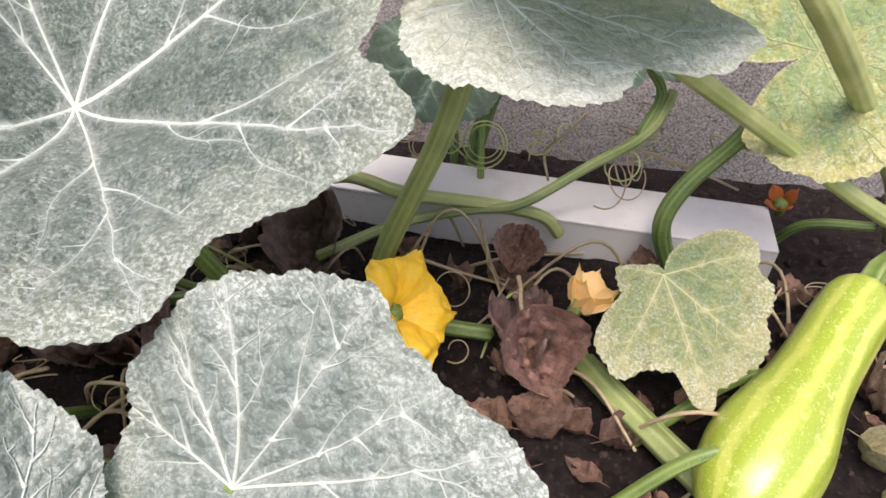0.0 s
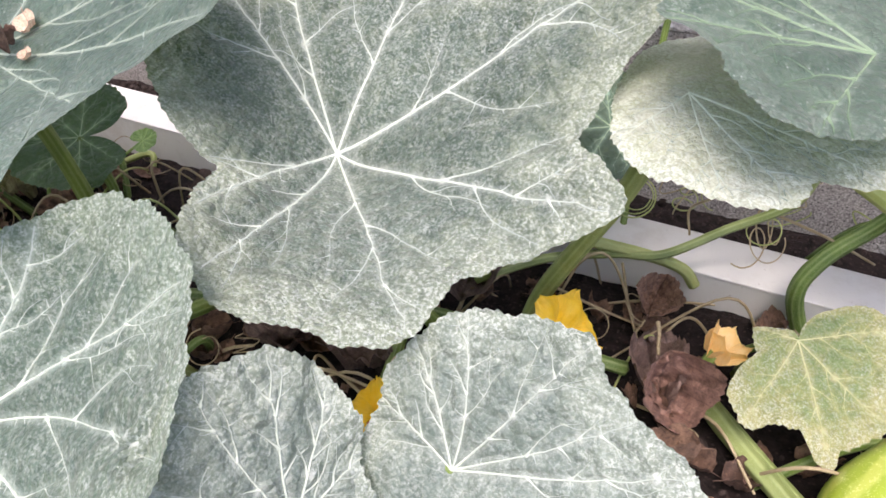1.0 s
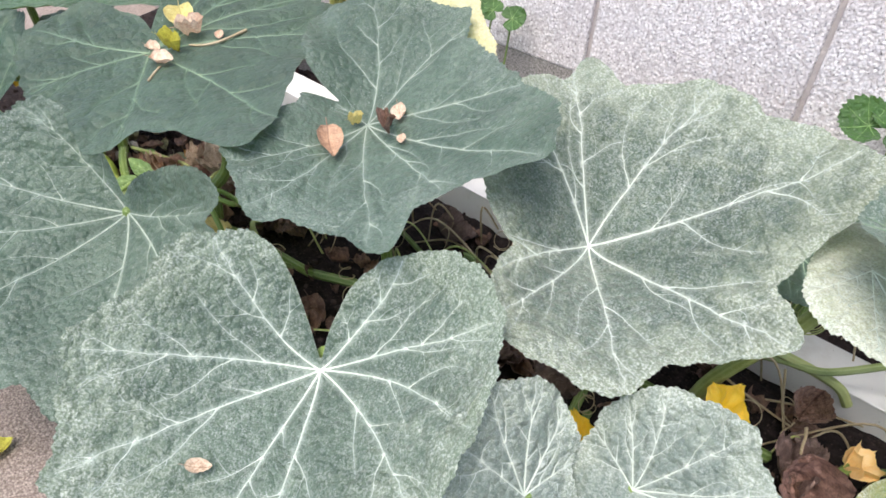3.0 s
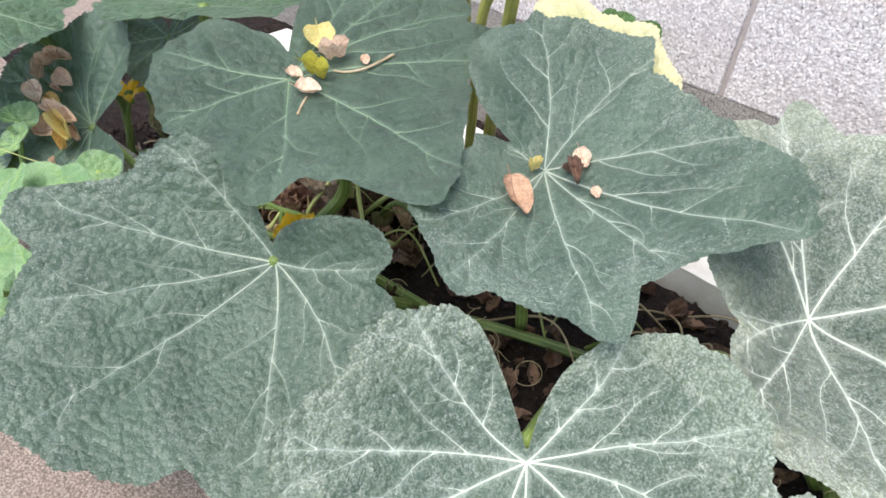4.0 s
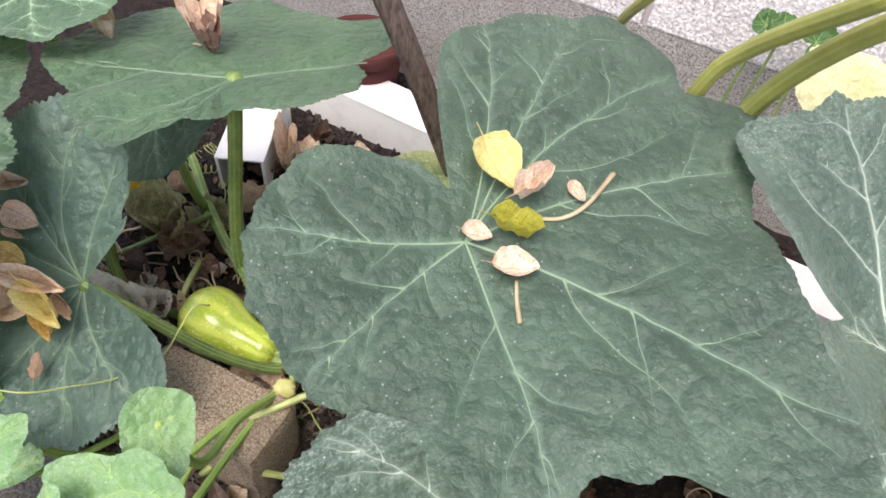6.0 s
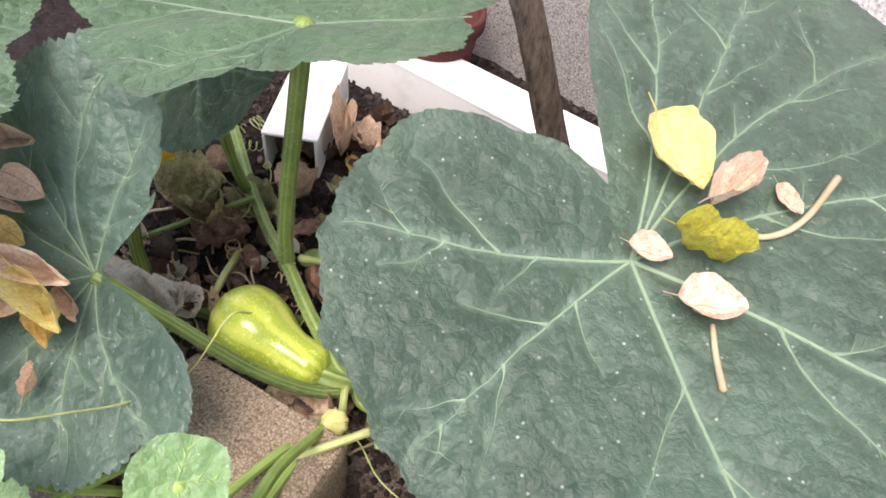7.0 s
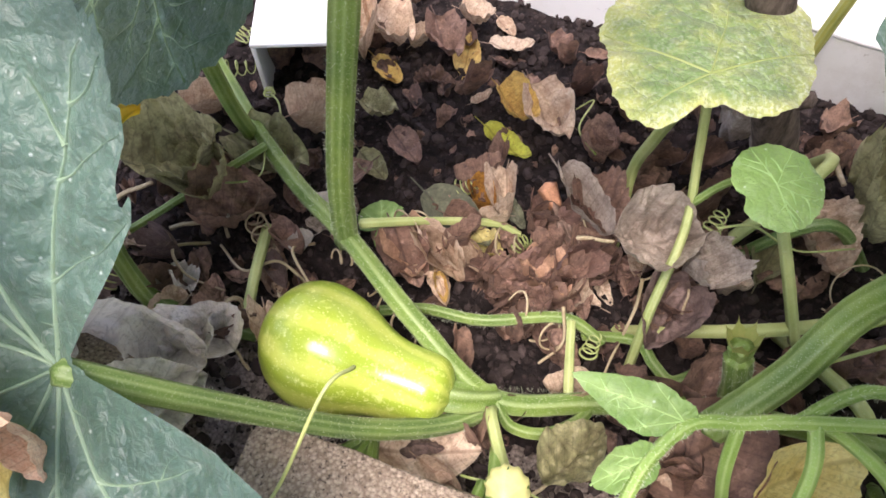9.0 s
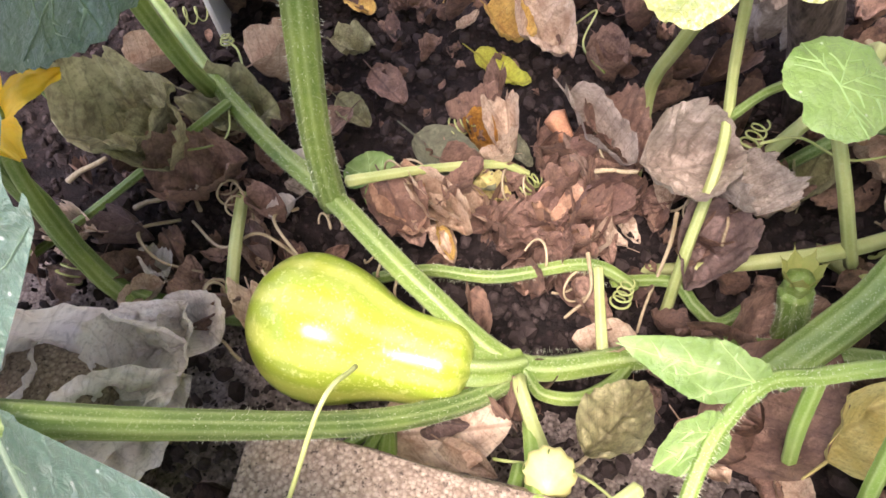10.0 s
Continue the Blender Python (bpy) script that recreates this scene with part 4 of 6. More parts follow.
Q = round_leaf(west, (-1.42, 0.585, 0.285), (-0.1, -0.5, 0.86), -60, 0.105, DARKGREEN, VEIN_DARK, "small shaded dark green leaf", 15, curl=(0.0, 0.5, 0.5))
J = round_leaf(east, (0.335, 0.56, 0.30), (-0.3, -0.6, 0.74), 20, 0.125, FADING, VEIN_FADING, "yellow-green ageing leaf with specks", 16, bright=0.5)
S = round_leaf(west, (-1.505, 0.545, 0.43), (0.0, -0.15, 0.98), 0, 0.1, MIDGREEN, VEIN_DARK, "light green crinkled high leaf", 18, 0.1, (0.0, 0.6, 0.8))
N = add_leaf(middle, "", YELLOWED, VEIN_FADING, "ragged yellowed leaf under a greener one", 17, 48, 260, 0.003, at=(-0.584, 0.577, 0.442), up=(0.02, -0.536, 0.844), heading=0, funnel=0.0, curl=(0.0, 0.0, 0.0), lobes=((-180, 0.106), (-140, 0.1), (-60, 0.095), (-20, 0.108), (0, 0.106), (20, 0.103), (40, 0.093), (60, 0.098), (70, 0.112), (80, 0.117), (92, 0.1), (100, 0.106), (112, 0.112), (122, 0.14), (132, 0.158), (140, 0.168), (148, 0.158), (160, 0.119)), veins=(60, 140), teeth=0.012, bright=0.0, twigs=0.0, finest=-1)

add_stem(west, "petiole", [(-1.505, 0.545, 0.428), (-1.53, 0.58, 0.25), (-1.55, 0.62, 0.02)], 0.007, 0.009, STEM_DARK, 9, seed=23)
add_stem(west, "petiole", [(-1.300, 0.535, 0.06), (-1.292, 0.535, 0.16), (-1.262, 0.533, 0.34), (-1.252, 0.532, 0.40)], 0.0094, 0.008, STEM, 9, seed=1)
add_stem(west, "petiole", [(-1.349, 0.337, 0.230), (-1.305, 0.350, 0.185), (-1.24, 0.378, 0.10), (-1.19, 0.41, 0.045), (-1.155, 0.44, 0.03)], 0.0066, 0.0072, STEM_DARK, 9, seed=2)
add_stem(west, "petiole", [(-1.430, 0.640, 0.045), (-1.418, 0.61, 0.12), (-1.415, 0.59, 0.24), (-1.42, 0.586, 0.284)], 0.0072, 0.006, STEM, 9, seed=3)
add_stem(west, "vine", [(-1.62, 0.82, 0.03), (-1.52, 0.74, 0.05), (-1.43, 0.65, 0.045), (-1.36, 0.585, 0.05), (-1.30, 0.535, 0.07), (-1.227, 0.475, 0.065), (-1.161, 0.44, 0.037), (-1.09, 0.455, 0.03), (-1.02, 0.47, 0.03), (-0.9, 0.47, 0.03), (-0.75, 0.46, 0.02)], 0.0075, 0.0085, STEM, 6, seed=4)
add_stem(west, "petiole", [(-1.015, 0.440, 0.07), (-0.98, 0.47, 0.11), (-0.95, 0.50, 0.18), (-0.935, 0.44, 0.36), (-0.935, 0.414, 0.415)], 0.0115, 0.009, STEM, 9, seed=5)
add_stem(west, "petiole", [(-1.083, 0.588, -0.012), (-1.082, 0.622, 0.03), (-1.081, 0.656, 0.066), (-1.077, 0.636, 0.13), (-1.07, 0.595, 0.232)], 0.005, 0.0045, STEM_PALE, 6, seed=6)
add_stem(east, "petiole", [(-0.075, 0.50, 0.02), (-0.056, 0.477, 0.133), (0.0, 0.452, 0.28), (0.03, 0.432, 0.395)], 0.011, 0.009, STEM_SOFT, 9, seed=7)
add_stem(east, "petiole", [(-0.13, 0.46, 0.02), (-0.20, 0.45, 0.12), (-0.25, 0.405, 0.31)], 0.010, 0.008, STEM, 9, seed=8)
add_stem(east, "petiole", [(0.163, 0.433, 0.345), (0.288, 0.489, 0.25), (0.423, 0.50, 0.16), (0.55, 0.5, 0.1)], 0.0075, 0.0085, STEM_PALE, 8, seed=9)
add_stem(east, "petiole", [(0.19, 0.41, 0.44), (0.25, 0.42, 0.38), (0.385, 0.53, 0.25), (0.474, 0.57, 0.15), (0.53, 0.6, 0.05)], 0.009, 0.0105, STEM_PALE, 9, seed=10)
add_stem(east, "petiole", [(0.29, 0.56, -0.01), (0.263, 0.58, 0.035), (0.246, 0.583, 0.09), (0.267, 0.594, 0.135), (0.312, 0.60, 0.19), (0.333, 0.565, 0.295)], 0.0105, 0.009, STEM_DARK, 9, seed=11)
add_stem(east, "vine", [(-0.2, 0.60, 0.1), (-0.125, 0.661, 0.1), (-0.043, 0.636, 0.092), (0.064, 0.628, 0.08), (0.118, 0.622, 0.068), (0.14, 0.617, 0.045)], 0.008, 0.0075, STEM_PALE, 6, seed=12)
add_stem(east, "vine", [(-0.143, 0.571, 0.05), (-0.056, 0.618, 0.06), (0.03, 0.628, 0.074), (0.09, 0.62, 0.088), (0.164, 0.645, 0.12), (0.23, 0.65, 0.165), (0.26, 0.68, 0.2)], 0.006, 0.006, STEM_SOFT, 6, seed=13)
add_stem(east, "vine", [(0.118, 0.47, 0.03), (0.164, 0.384, 0.03), (0.198, 0.329, 0.03), (0.26, 0.24, 0.02)], 0.011, 0.010, STEM_SOFT, 6, seed=14)
add_stem(east, "vine", [(0.148, 0.44, 0.025), (0.185, 0.375, 0.028), (0.225, 0.31, 0.03), (0.29, 0.24, 0.02)], 0.006, 0.006, STEM_SOFT, 6, seed=15)
add_stem(east, "petiole", [(0.17, 0.52, 0.02), (0.195, 0.49, 0.08), (0.205, 0.454, 0.128)], 0.005, 0.005, STEM, 8, seed=16)
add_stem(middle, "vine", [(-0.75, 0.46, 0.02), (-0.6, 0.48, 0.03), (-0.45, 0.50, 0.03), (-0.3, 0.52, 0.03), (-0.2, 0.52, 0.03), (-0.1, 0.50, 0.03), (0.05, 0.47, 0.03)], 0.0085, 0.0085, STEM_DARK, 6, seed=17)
add_stem(middle, "petiole", [(-0.60, 0.50, 0.03), (-0.62, 0.50, 0.2), (-0.614, 0.452, 0.385)], 0.010, 0.008, STEM, 9, seed=18)
add_stem(middle, "petiole", [(-0.78, 0.44, 0.03), (-0.82, 0.32, 0.14), (-0.85, 0.21, 0.27)], 0.010, 0.008, STEM, 9, seed=19)
add_stem(middle, "petiole", [(-0.47, 0.49, 0.03), (-0.48, 0.34, 0.12), (-0.475, 0.155, 0.245)], 0.010, 0.008, STEM, 9, seed=20)
add_stem(east, "petiole", [(-0.12, 0.48, 0.03), (-0.125, 0.33, 0.1), (-0.113, 0.187, 0.215)], 0.009, 0.007, STEM, 9, seed=21)
add_stem(east, "petiole", [(-0.22, 0.5, 0.03), (-0.215, 0.3, 0.08), (-0.205, 0.128, 0.21)], 0.008, 0.006, STEM, 9, seed=22)
keep_in_place()


# ---- fallen leaves ----
PALETAN = dry_material("pale_tan_litter", (234, 206, 180), (248, 230, 208), (206, 160, 130), 0.2)
AMBER = dry_material("amber_litter", (206, 148, 58), (222, 170, 84), (120, 78, 36), 0.2)
RUSSET = dry_material("red_brown_litter", (132, 102, 90), (172, 140, 122), (94, 70, 62))
GREENDRY = dry_material("grey_green_litter", (112, 116, 92), (140, 142, 116), (84, 84, 68), 0.1)
LIGHTBROWN = dry_material("light_brown_litter", (194, 156, 128), (214, 182, 152), (150, 112, 90), 0.15)
PINKBROWN = dry_material("dull_pink_brown_litter", (140, 108, 98), (164, 130, 118), (98, 74, 66), 0.1)
CITRON = dry_material("yellow_green_litter", (186, 190, 70), (204, 200, 84), (150, 140, 50), 0.2)


def litter_mesh(seed, wide=0.5, crumple=0.05, curl=0.25, fold=0.2, rows=14, cols=8, torn=0.0):
    """A dry ovate leaf one unit long with its midrib along x, curled and creased, with a short stalk."""
    rnd = random.Random(seed)
    off = Vector((rnd.uniform(0, 50), rnd.uniform(0, 50), 0))
    verts, faces = [], []
    for i in range(rows + 1):
        s = i / rows
        w = wide * (math.sin(math.pi * s**0.8) ** 0.75) * 0.5 + 0.004
        for j in range(-cols // 2, cols // 2 + 1):
            t = 2 * j / cols
            p = Vector((s - 0.5 + 0.25 * torn * t * t * noise.noise((s * 3, t * 5, seed + 7)), w * t * (1 + torn * noise.noise((s * 9, (t > 0) * 3, seed)) + 0.5 * torn * noise.noise((s * 23, (t > 0) * 5, seed))), 0))
            z = curl * ((s - 0.5) ** 2 * 1.6 + abs(t) ** 1.6 * w * 1.5) + fold * abs(t) * w
            z += crumple * noise.noise(Vector((p.x * 4, p.y * 4, 0)) + off) + crumple * 0.5 * noise.noise(Vector((p.x * 11, p.y * 11, 3)) + off)
            if cols > 16:
                z += crumple * (abs(noise.noise(Vector((p.x * 7, p.y * 5, 9)) + off)) + 0.4 * abs(noise.noise(Vector((p.x * 19, p.y * 17, 5)) + off)))
            verts.append((p.x, p.y, z + 0.004))
    c = cols + 1
    faces = [(i * c + j, (i + 1) * c + j, (i + 1) * c + j + 1, i * c + j + 1) for i in range(rows) for j in range(cols)]
    low = min(v[2] for v in verts)
    verts = [(x, y, z - low) for x, y, z in verts]
    if cols > 16:
        return mesh_of(verts, faces)
    o = len(verts)
    z0 = verts[cols // 2][2]
    for k, (x, dz, r) in enumerate(((-0.5, 0, 0.014), (-0.62, 0.03, 0.011), (-0.72, 0.05, 0.009))):
        for a in range(4):
            verts.append((x, r * math.cos(a * math.pi / 2), z0 + dz + r * math.sin(a * math.pi / 2)))
    for k in range(2):
        faces += [(o + k * 4 + a, o + k * 4 + (a + 1) % 4, o + (k + 1) * 4 + (a + 1) % 4, o + (k + 1) * 4 + a) for a in range(4)]
    return mesh_of(verts, faces)


def squash_mesh(length, butt, neck, waist=0.55, bend=0.0, sides=48, rings=44):
    """A butternut along x from its butt at 0 to its neck's end: bulb, waist, neck."""
    verts, faces = [], []
    for i in range(rings + 1):
        s = i / rings
        f = 1 / (1 + math.exp(-(s - waist) * 15))
        r = butt * (1 - f) + neck * f
        r *= math.sqrt(max(0.0, 1 - max(0.0, (0.36 - s) / 0.36) ** 2.3)) if s < 0.36 else 1.0
        r *= math.sqrt(max(0.02, 1 - max(0.0, (s - 0.86) / 0.14) ** 2.6))
        for k in range(sides):
            a = 2 * math.pi * k / sides
            rr = max(r, 0.0008) * (1 + 0.012 * math.cos(10 * a) + 0.01 * math.sin(3 * a + 4 * s))
            verts.append((length * s, rr * math.cos(a) + bend * math.sin(math.pi * s) ** 2, rr * math.sin(a)))
    for i in range(rings):
        faces += [(i * sides + k, i * sides + (k + 1) % sides, (i + 1) * sides + (k + 1) % sides, (i + 1) * sides + k) for k in range(sides)]
    verts += [(-0.0005, 0, 0), (length, bend * 0, 0)]
    a, b = len(verts) - 2, len(verts) - 1
    faces += [(a, (k + 1) % sides, k) for k in range(sides)] + [(b, rings * sides + k, rings * sides + (k + 1) % sides) for k in range(sides)]
    return mesh_of(verts, [f[::-1] for f in faces])


def aim(p, q):
    """A pose at p whose x axis points to q."""
    x = (Vector(q) - Vector(p)).normalized()
    y = Vector((0, 0, 1)).cross(x).normalized()
    z = x.cross(y)
    return Matrix(((x.x, y.x, z.x, p[0]), (x.y, y.y, z.y, p[1]), (x.z, y.z, z.z, p[2]), (0, 0, 0, 1)))


def butternut(start, end, butt, neck, stalk, label, waist, bend=0.0, blossom=False):
    fruit = thing("butternut_squash", label, "squash", "butternut squashes", start)
    bpy.context.view_layer.update()
    m = aim(start, end)
    body = part("body", squash_mesh((Vector(end) - Vector(start)).length, butt, neck, waist, bend), FRUIT, fruit, "", m)
    body.matrix_parent_inverse = Matrix.Translation(-fruit.location)
    st = part("stalk", tube(stalk, 0.0115, 0.0085, 30, 5, 0.16, 8, 0.05), STEM, fruit, "ribbed green stalk")
    st.matrix_parent_inverse = Matrix.Translation(-fruit.location)
    if blossom:
        remains = part("blossom_end", litter_mesh(91, 0.95, 0.5, 1.2, 0.3, 16, 12, 0.3), BLOSSOM, fruit, "shrivelled brown blossom remains", m @ pose(-0.008, 0, -0.004, 0, -70, 40) @ Matrix.Scale(0.028, 4))
        remains.matrix_parent_inverse = Matrix.Translation(-fruit.location)
    return fruit


BLOSSOM = dry_material("dry_blossom", (104, 82, 72), (136, 108, 96), (70, 52, 46), 0.1)
butternut((-1.337, 0.456, 0.056), (-1.189, 0.427, 0.048), 0.0485, 0.0285, [(-1.196, 0.431, 0.046), (-1.182, 0.432, 0.045), (-1.168, 0.436, 0.042), (-1.158, 0.441, 0.038)], "light green striped butternut squash lying on soil", 0.55, -0.004, True)
butternut((0.21, 0.245, 0.05), (0.415, 0.468, 0.10), 0.050, 0.033, [(0.41, 0.463, 0.10), (0.43, 0.485, 0.105), (0.46, 0.51, 0.1)], "large pale green butternut squash with a long neck", 0.42)


FORMS = {}


def litter_form(material, kind, k):
    """Shared meshes: flat, curled and crumpled dry leaves of each colour."""
    key = (material.name, kind, k)
    if key not in FORMS:
        if kind == "small":
            wide, crumple, curl, fold = ((0.52, 0.14, 0.45, 0.3), (0.62, 0.24, 0.9, 0.6), (0.44, 0.12, 0.4, 0.2), (0.68, 0.3, 0.8, 0.1), (0.55, 0.18, 1.5, 0.7), (0.6, 0.36, 2.0, 0.4), (0.4, 0.28, 1.5, 1.4), (0.66, 0.42, 0.6, 1.0), (0.5, 0.3, -0.8, 0.5))[k % 9]
            me = litter_mesh(k, wide, crumple, curl, fold, 22, 14, 0.1)
        elif kind == "flat":
            wide, crumple, curl, fold = ((0.56, 0.1, 0.4, 0.2), (0.52, 0.06, 0.4, 0.3), (0.6, 0.18, 0.8, 0.4), (0.74, 0.09, 0.5, 0.2), (0.46, 0.24, 1.3, 0.9), (0.34, 0.22, 1.2, 1.2), (0.8, 0.5, 1.4, 0.5))[k % 7]
            me = litter_mesh(k + 20, wide, crumple, curl, fold, 20, 14, 0.06)
        elif kind == "cup":
            me = litter_mesh(k + 70, 0.95, 0.24, 1.5, -0.2, 44, 34, 0.1)
        else:
            me = litter_mesh(k + 40, (0.7, 0.85, 0.72)[k % 3], (0.26, 0.34, 0.22)[k % 3], (1.0, 1.4, 0.8)[k % 3], (0.5, 0.3, 0.7)[k % 3], 44, 34, 0.07)
        me.materials.append(material)
        FORMS[key] = me
    return FORMS[key]


COLOURS = {TAN: "tan", BROWN: "brown", GOLD: "yellow-brown", OLIVE: "olive-green", CREAM: "pale yellow", GREYDRY: "grey", DARKDRY: "dark brown", ASHEN: "ash-brown", CITRON: "yellow-green", AMBER: "amber", RUSSET: "red-brown", PALETAN: "pale tan", GREENDRY: "grey-green", LIGHTBROWN: "light brown", PINKBROWN: "dull pink-brown"}
litter_rnd = random.Random(11)


def leaf_stalk():
    """The dry stalk of a withered leaf one unit long, shared by all."""
    if "stalk" not in FORMS:
        FORMS["stalk"] = tube([(-0.42, 0.0, 0.14), (-0.55, 0.01, 0.13), (-0.7, 0.05, 0.09), (-0.85, 0.06, 0.03)], 0.022, 0.03, 8, 0, 0, 4, 0.08)
        FORMS["stalk"].materials.append(STEM_DRY)
    return FORMS["stalk"]


def fallen(material, x, y, z, nx, ny, turn, length, kind="small", where="on soil", lift=0.001, roll=0.0, form=None):
    up = Vector((nx, ny, math.sqrt(max(0.05, 1 - nx * nx - ny * ny))))
    m = Matrix.Translation((x, y, z)) @ Vector((0, 0, 1)).rotation_difference(up).to_matrix().to_4x4() @ Matrix.Translation((0, 0, lift)) @ pose(0, 0, 0, roll, 0, turn)
    ob = new("fallen_leaf", litter_form(material, kind, form if form is not None else litter_rnd.randrange(9 if kind == "small" else 3)))
    ob.matrix_world = m @ Matrix.Diagonal((length, length, length, 1))
    state = "dry" if kind in ("small", "flat") else "withered crumpled"
    if kind not in ("small", "flat"):
        stalk = new("stalk", leaf_stalk())
        stalk.parent = ob
        tagged(stalk)
    return tagged(ob, f"{state} {COLOURS[material]} fallen leaf {where}", "leaf", "fallen leaves")


# material, place, tilt of the support, turn, length, form
SHADE_LITTER = [(DARKDRY, -0.18, 0.669, 0.003, -0.0, 0.04, -75, 0.085), (BROWN, 0.087, 0.603, 0.003, 0.03, -0.56, -80, 0.063), (DARKDRY, -0.33, 0.479, -0.005, 0.05, -0.16, -11, 0.085), (DARKDRY, -0.255, 0.43, 0.003, -0.16, -0.16, -8, 0.085), (DARKDRY, 0.094, 0.509, 0.001, 0.04, 0.21, -78, 0.085), (DARKDRY, -0.35, 0.453, 0.001, -0.07, -0.29, 26, 0.085), (BROWN, -0.775, 0.403, -0.0, -0.12, -0.5, -47, 0.085), (BROWN, -0.862, 0.545, 0.001, 0.12, -0.42, 10, 0.066), (DARKDRY, -0.309, 0.483, -0.003, -0.0, -0.13, -60, 0.085), (BROWN, -0.869, 0.547, 0.001, 0.0, 0.03, 4, 0.074), (DARKDRY, -0.58, 0.699, -0.002, 0.44, -0.05, 1, 0.085), (TAN, 0.419, 0.387, -0.001, 0.52, 0.11, -102, 0.077), (OLIVE, 0.389, 0.33, 0.002, -0.08, -0.41, -34, 0.052)]
OPEN_LITTER = [(TAN, -1.349, 0.834, -35, 0.073, 3), (TAN, -1.316, 0.839, 68, 0.037, 1), (BROWN, -1.287, 0.830, -53, 0.062, 3), (GOLD, -1.263, 0.833, 93, 0.059, 0), (TAN, -1.218, 0.854, 19, 0.052, 2), (TAN, -1.260, 0.882, -10, 0.044, 1), (TAN, -1.227, 0.892, -45, 0.035, 0), (GOLD, -1.336, 0.783, -40, 0.054, 2), (TAN, -1.373, 0.804, -67, 0.095, 6), (TAN, -1.380, 0.695, 56, 0.066, 4), (OLIVE, -1.329, 0.726, -7, 0.044, 3), (OLIVE, -1.314, 0.651, -38, 0.046, 0), (BROWN, -1.288, 0.678, -45, 0.055, 0), (GREENDRY, -1.175, 0.630, -49, 0.036, 2), (AMBER, -1.205, 0.629, -55, 0.034, 5), (LIGHTBROWN, -1.252, 0.554, -59, 0.064, 1), (TAN, -1.223, 0.559, -35, 0.061, 6), (GOLD, -1.223, 0.533, -59, 0.028, 6), (OLIVE, -1.155, 0.582, 58, 0.045, 0), (TAN, -1.110, 0.547, 70, 0.034, 6), (PALETAN, -1.145, 0.534, 18, 0.034, 2), (RUSSET, -1.026, 0.554, -5, 0.046, 1), (RUSSET, -1.100, 0.719, -44, 0.04, 4), (LIGHTBROWN, -1.138, 0.555, -33, 0.055, 7), (RUSSET, -1.16, 0.56, 10, 0.05, 8), (GOLD, -1.193, 0.754, -35, 0.056, 1)]
OPEN_LITTER += [(TAN, -1.160, 0.747, -47, 0.070, 3), (CITRON, -1.197, 0.712, -26, 0.058, 2), (BROWN, -1.261, 0.736, 45, 0.025, 3), (TAN, -1.232, 0.764, 52, 0.029, 2), (BROWN, -1.184, 0.796, -64, 0.034, 0), (BROWN, -1.160, 0.779, -35, 0.039, 1), (BROWN, -1.077, 0.770, 36, 0.040, 5), (BROWN, -1.107, 0.710, -25, 0.038, 5), (AMBER, -1.207, 0.630, -42, 0.037, 5), (CREAM, -1.188, 0.588, -34, 0.035, 7), (BROWN, -1.255, 0.552, -54, 0.064, 7), (TAN, -1.225, 0.562, -33, 0.057, 6), (TAN, -1.223, 0.536, -57, 0.037, 8), (BROWN, -1.160, 0.577, 64, 0.045, 0)]
OPEN_LITTER += [(BROWN, -1.022, 0.555, 17, 0.046, 4), (TAN, -0.986, 0.583, -8, 0.037, 6), (OLIVE, -0.947, 0.626, 68, 0.054, 1), (TAN, -1.180, 0.381, -25, 0.040, 6), (TAN, -1.500, 0.692, 45, 0.055, 4), (BROWN, -1.452, 0.487, 38, 0.039, 4), (BROWN, -1.333, 0.630, -127, 0.052, 0), (BROWN, -1.165, 0.858, -33, 0.039, 3), (ASHEN, -1.113, 0.629, -46, 0.075, 6), (OLIVE, -1.402, 0.636, -14, 0.083, 3)]
WITHERED = [(TAN, -0.908, 0.651, -64, 0.063, 0), (OLIVE, -0.873, 0.671, -70, 0.094, 1), (OLIVE, -1.094, 0.411, 51, 0.053, 0), (BROWN, -1.417, 0.568, 27, 0.068, 2), (ASHEN, -0.991, 0.759, -66, 0.070, 1), (DARKDRY, -1.035, 0.538, -118, 0.060, 2)]
WITHERED += [(BROWN, -1.097, 0.626, -56, 0.059, 0)]
LARGE_LITTER = [(DARKDRY, 0.087, 0.449, 0.002, -0.31, -0.07, -83, 0.09), (DARKDRY, -0.363, 0.443, -0.001, 0.06, 0.14, 20, 0.091)]
ON_PATH = [(CITRON, -0.879, -0.06, 0.015, 0.0, 0.0, 75, 0.057, 0)]
ON_F = [(CREAM, -0.950, 0.457, 0.435, 0.15, -0.32, -44, 0.057, 3), (PALETAN, -0.915, 0.444, 0.430, 0.07, -0.31, 58, 0.045, 4), (PALETAN, -0.878, 0.460, 0.430, 0.02, -0.27, -45, 0.024, 0), (PALETAN, -0.946, 0.392, 0.416, 0.12, -0.29, 6, 0.026, 3), (CITRON, -0.917, 0.404, 0.418, 0.04, -0.29, 3, 0.045, 4), (PALETAN, -0.907, 0.372, 0.412, -0.01, -0.22, 14, 0.038, 3)]
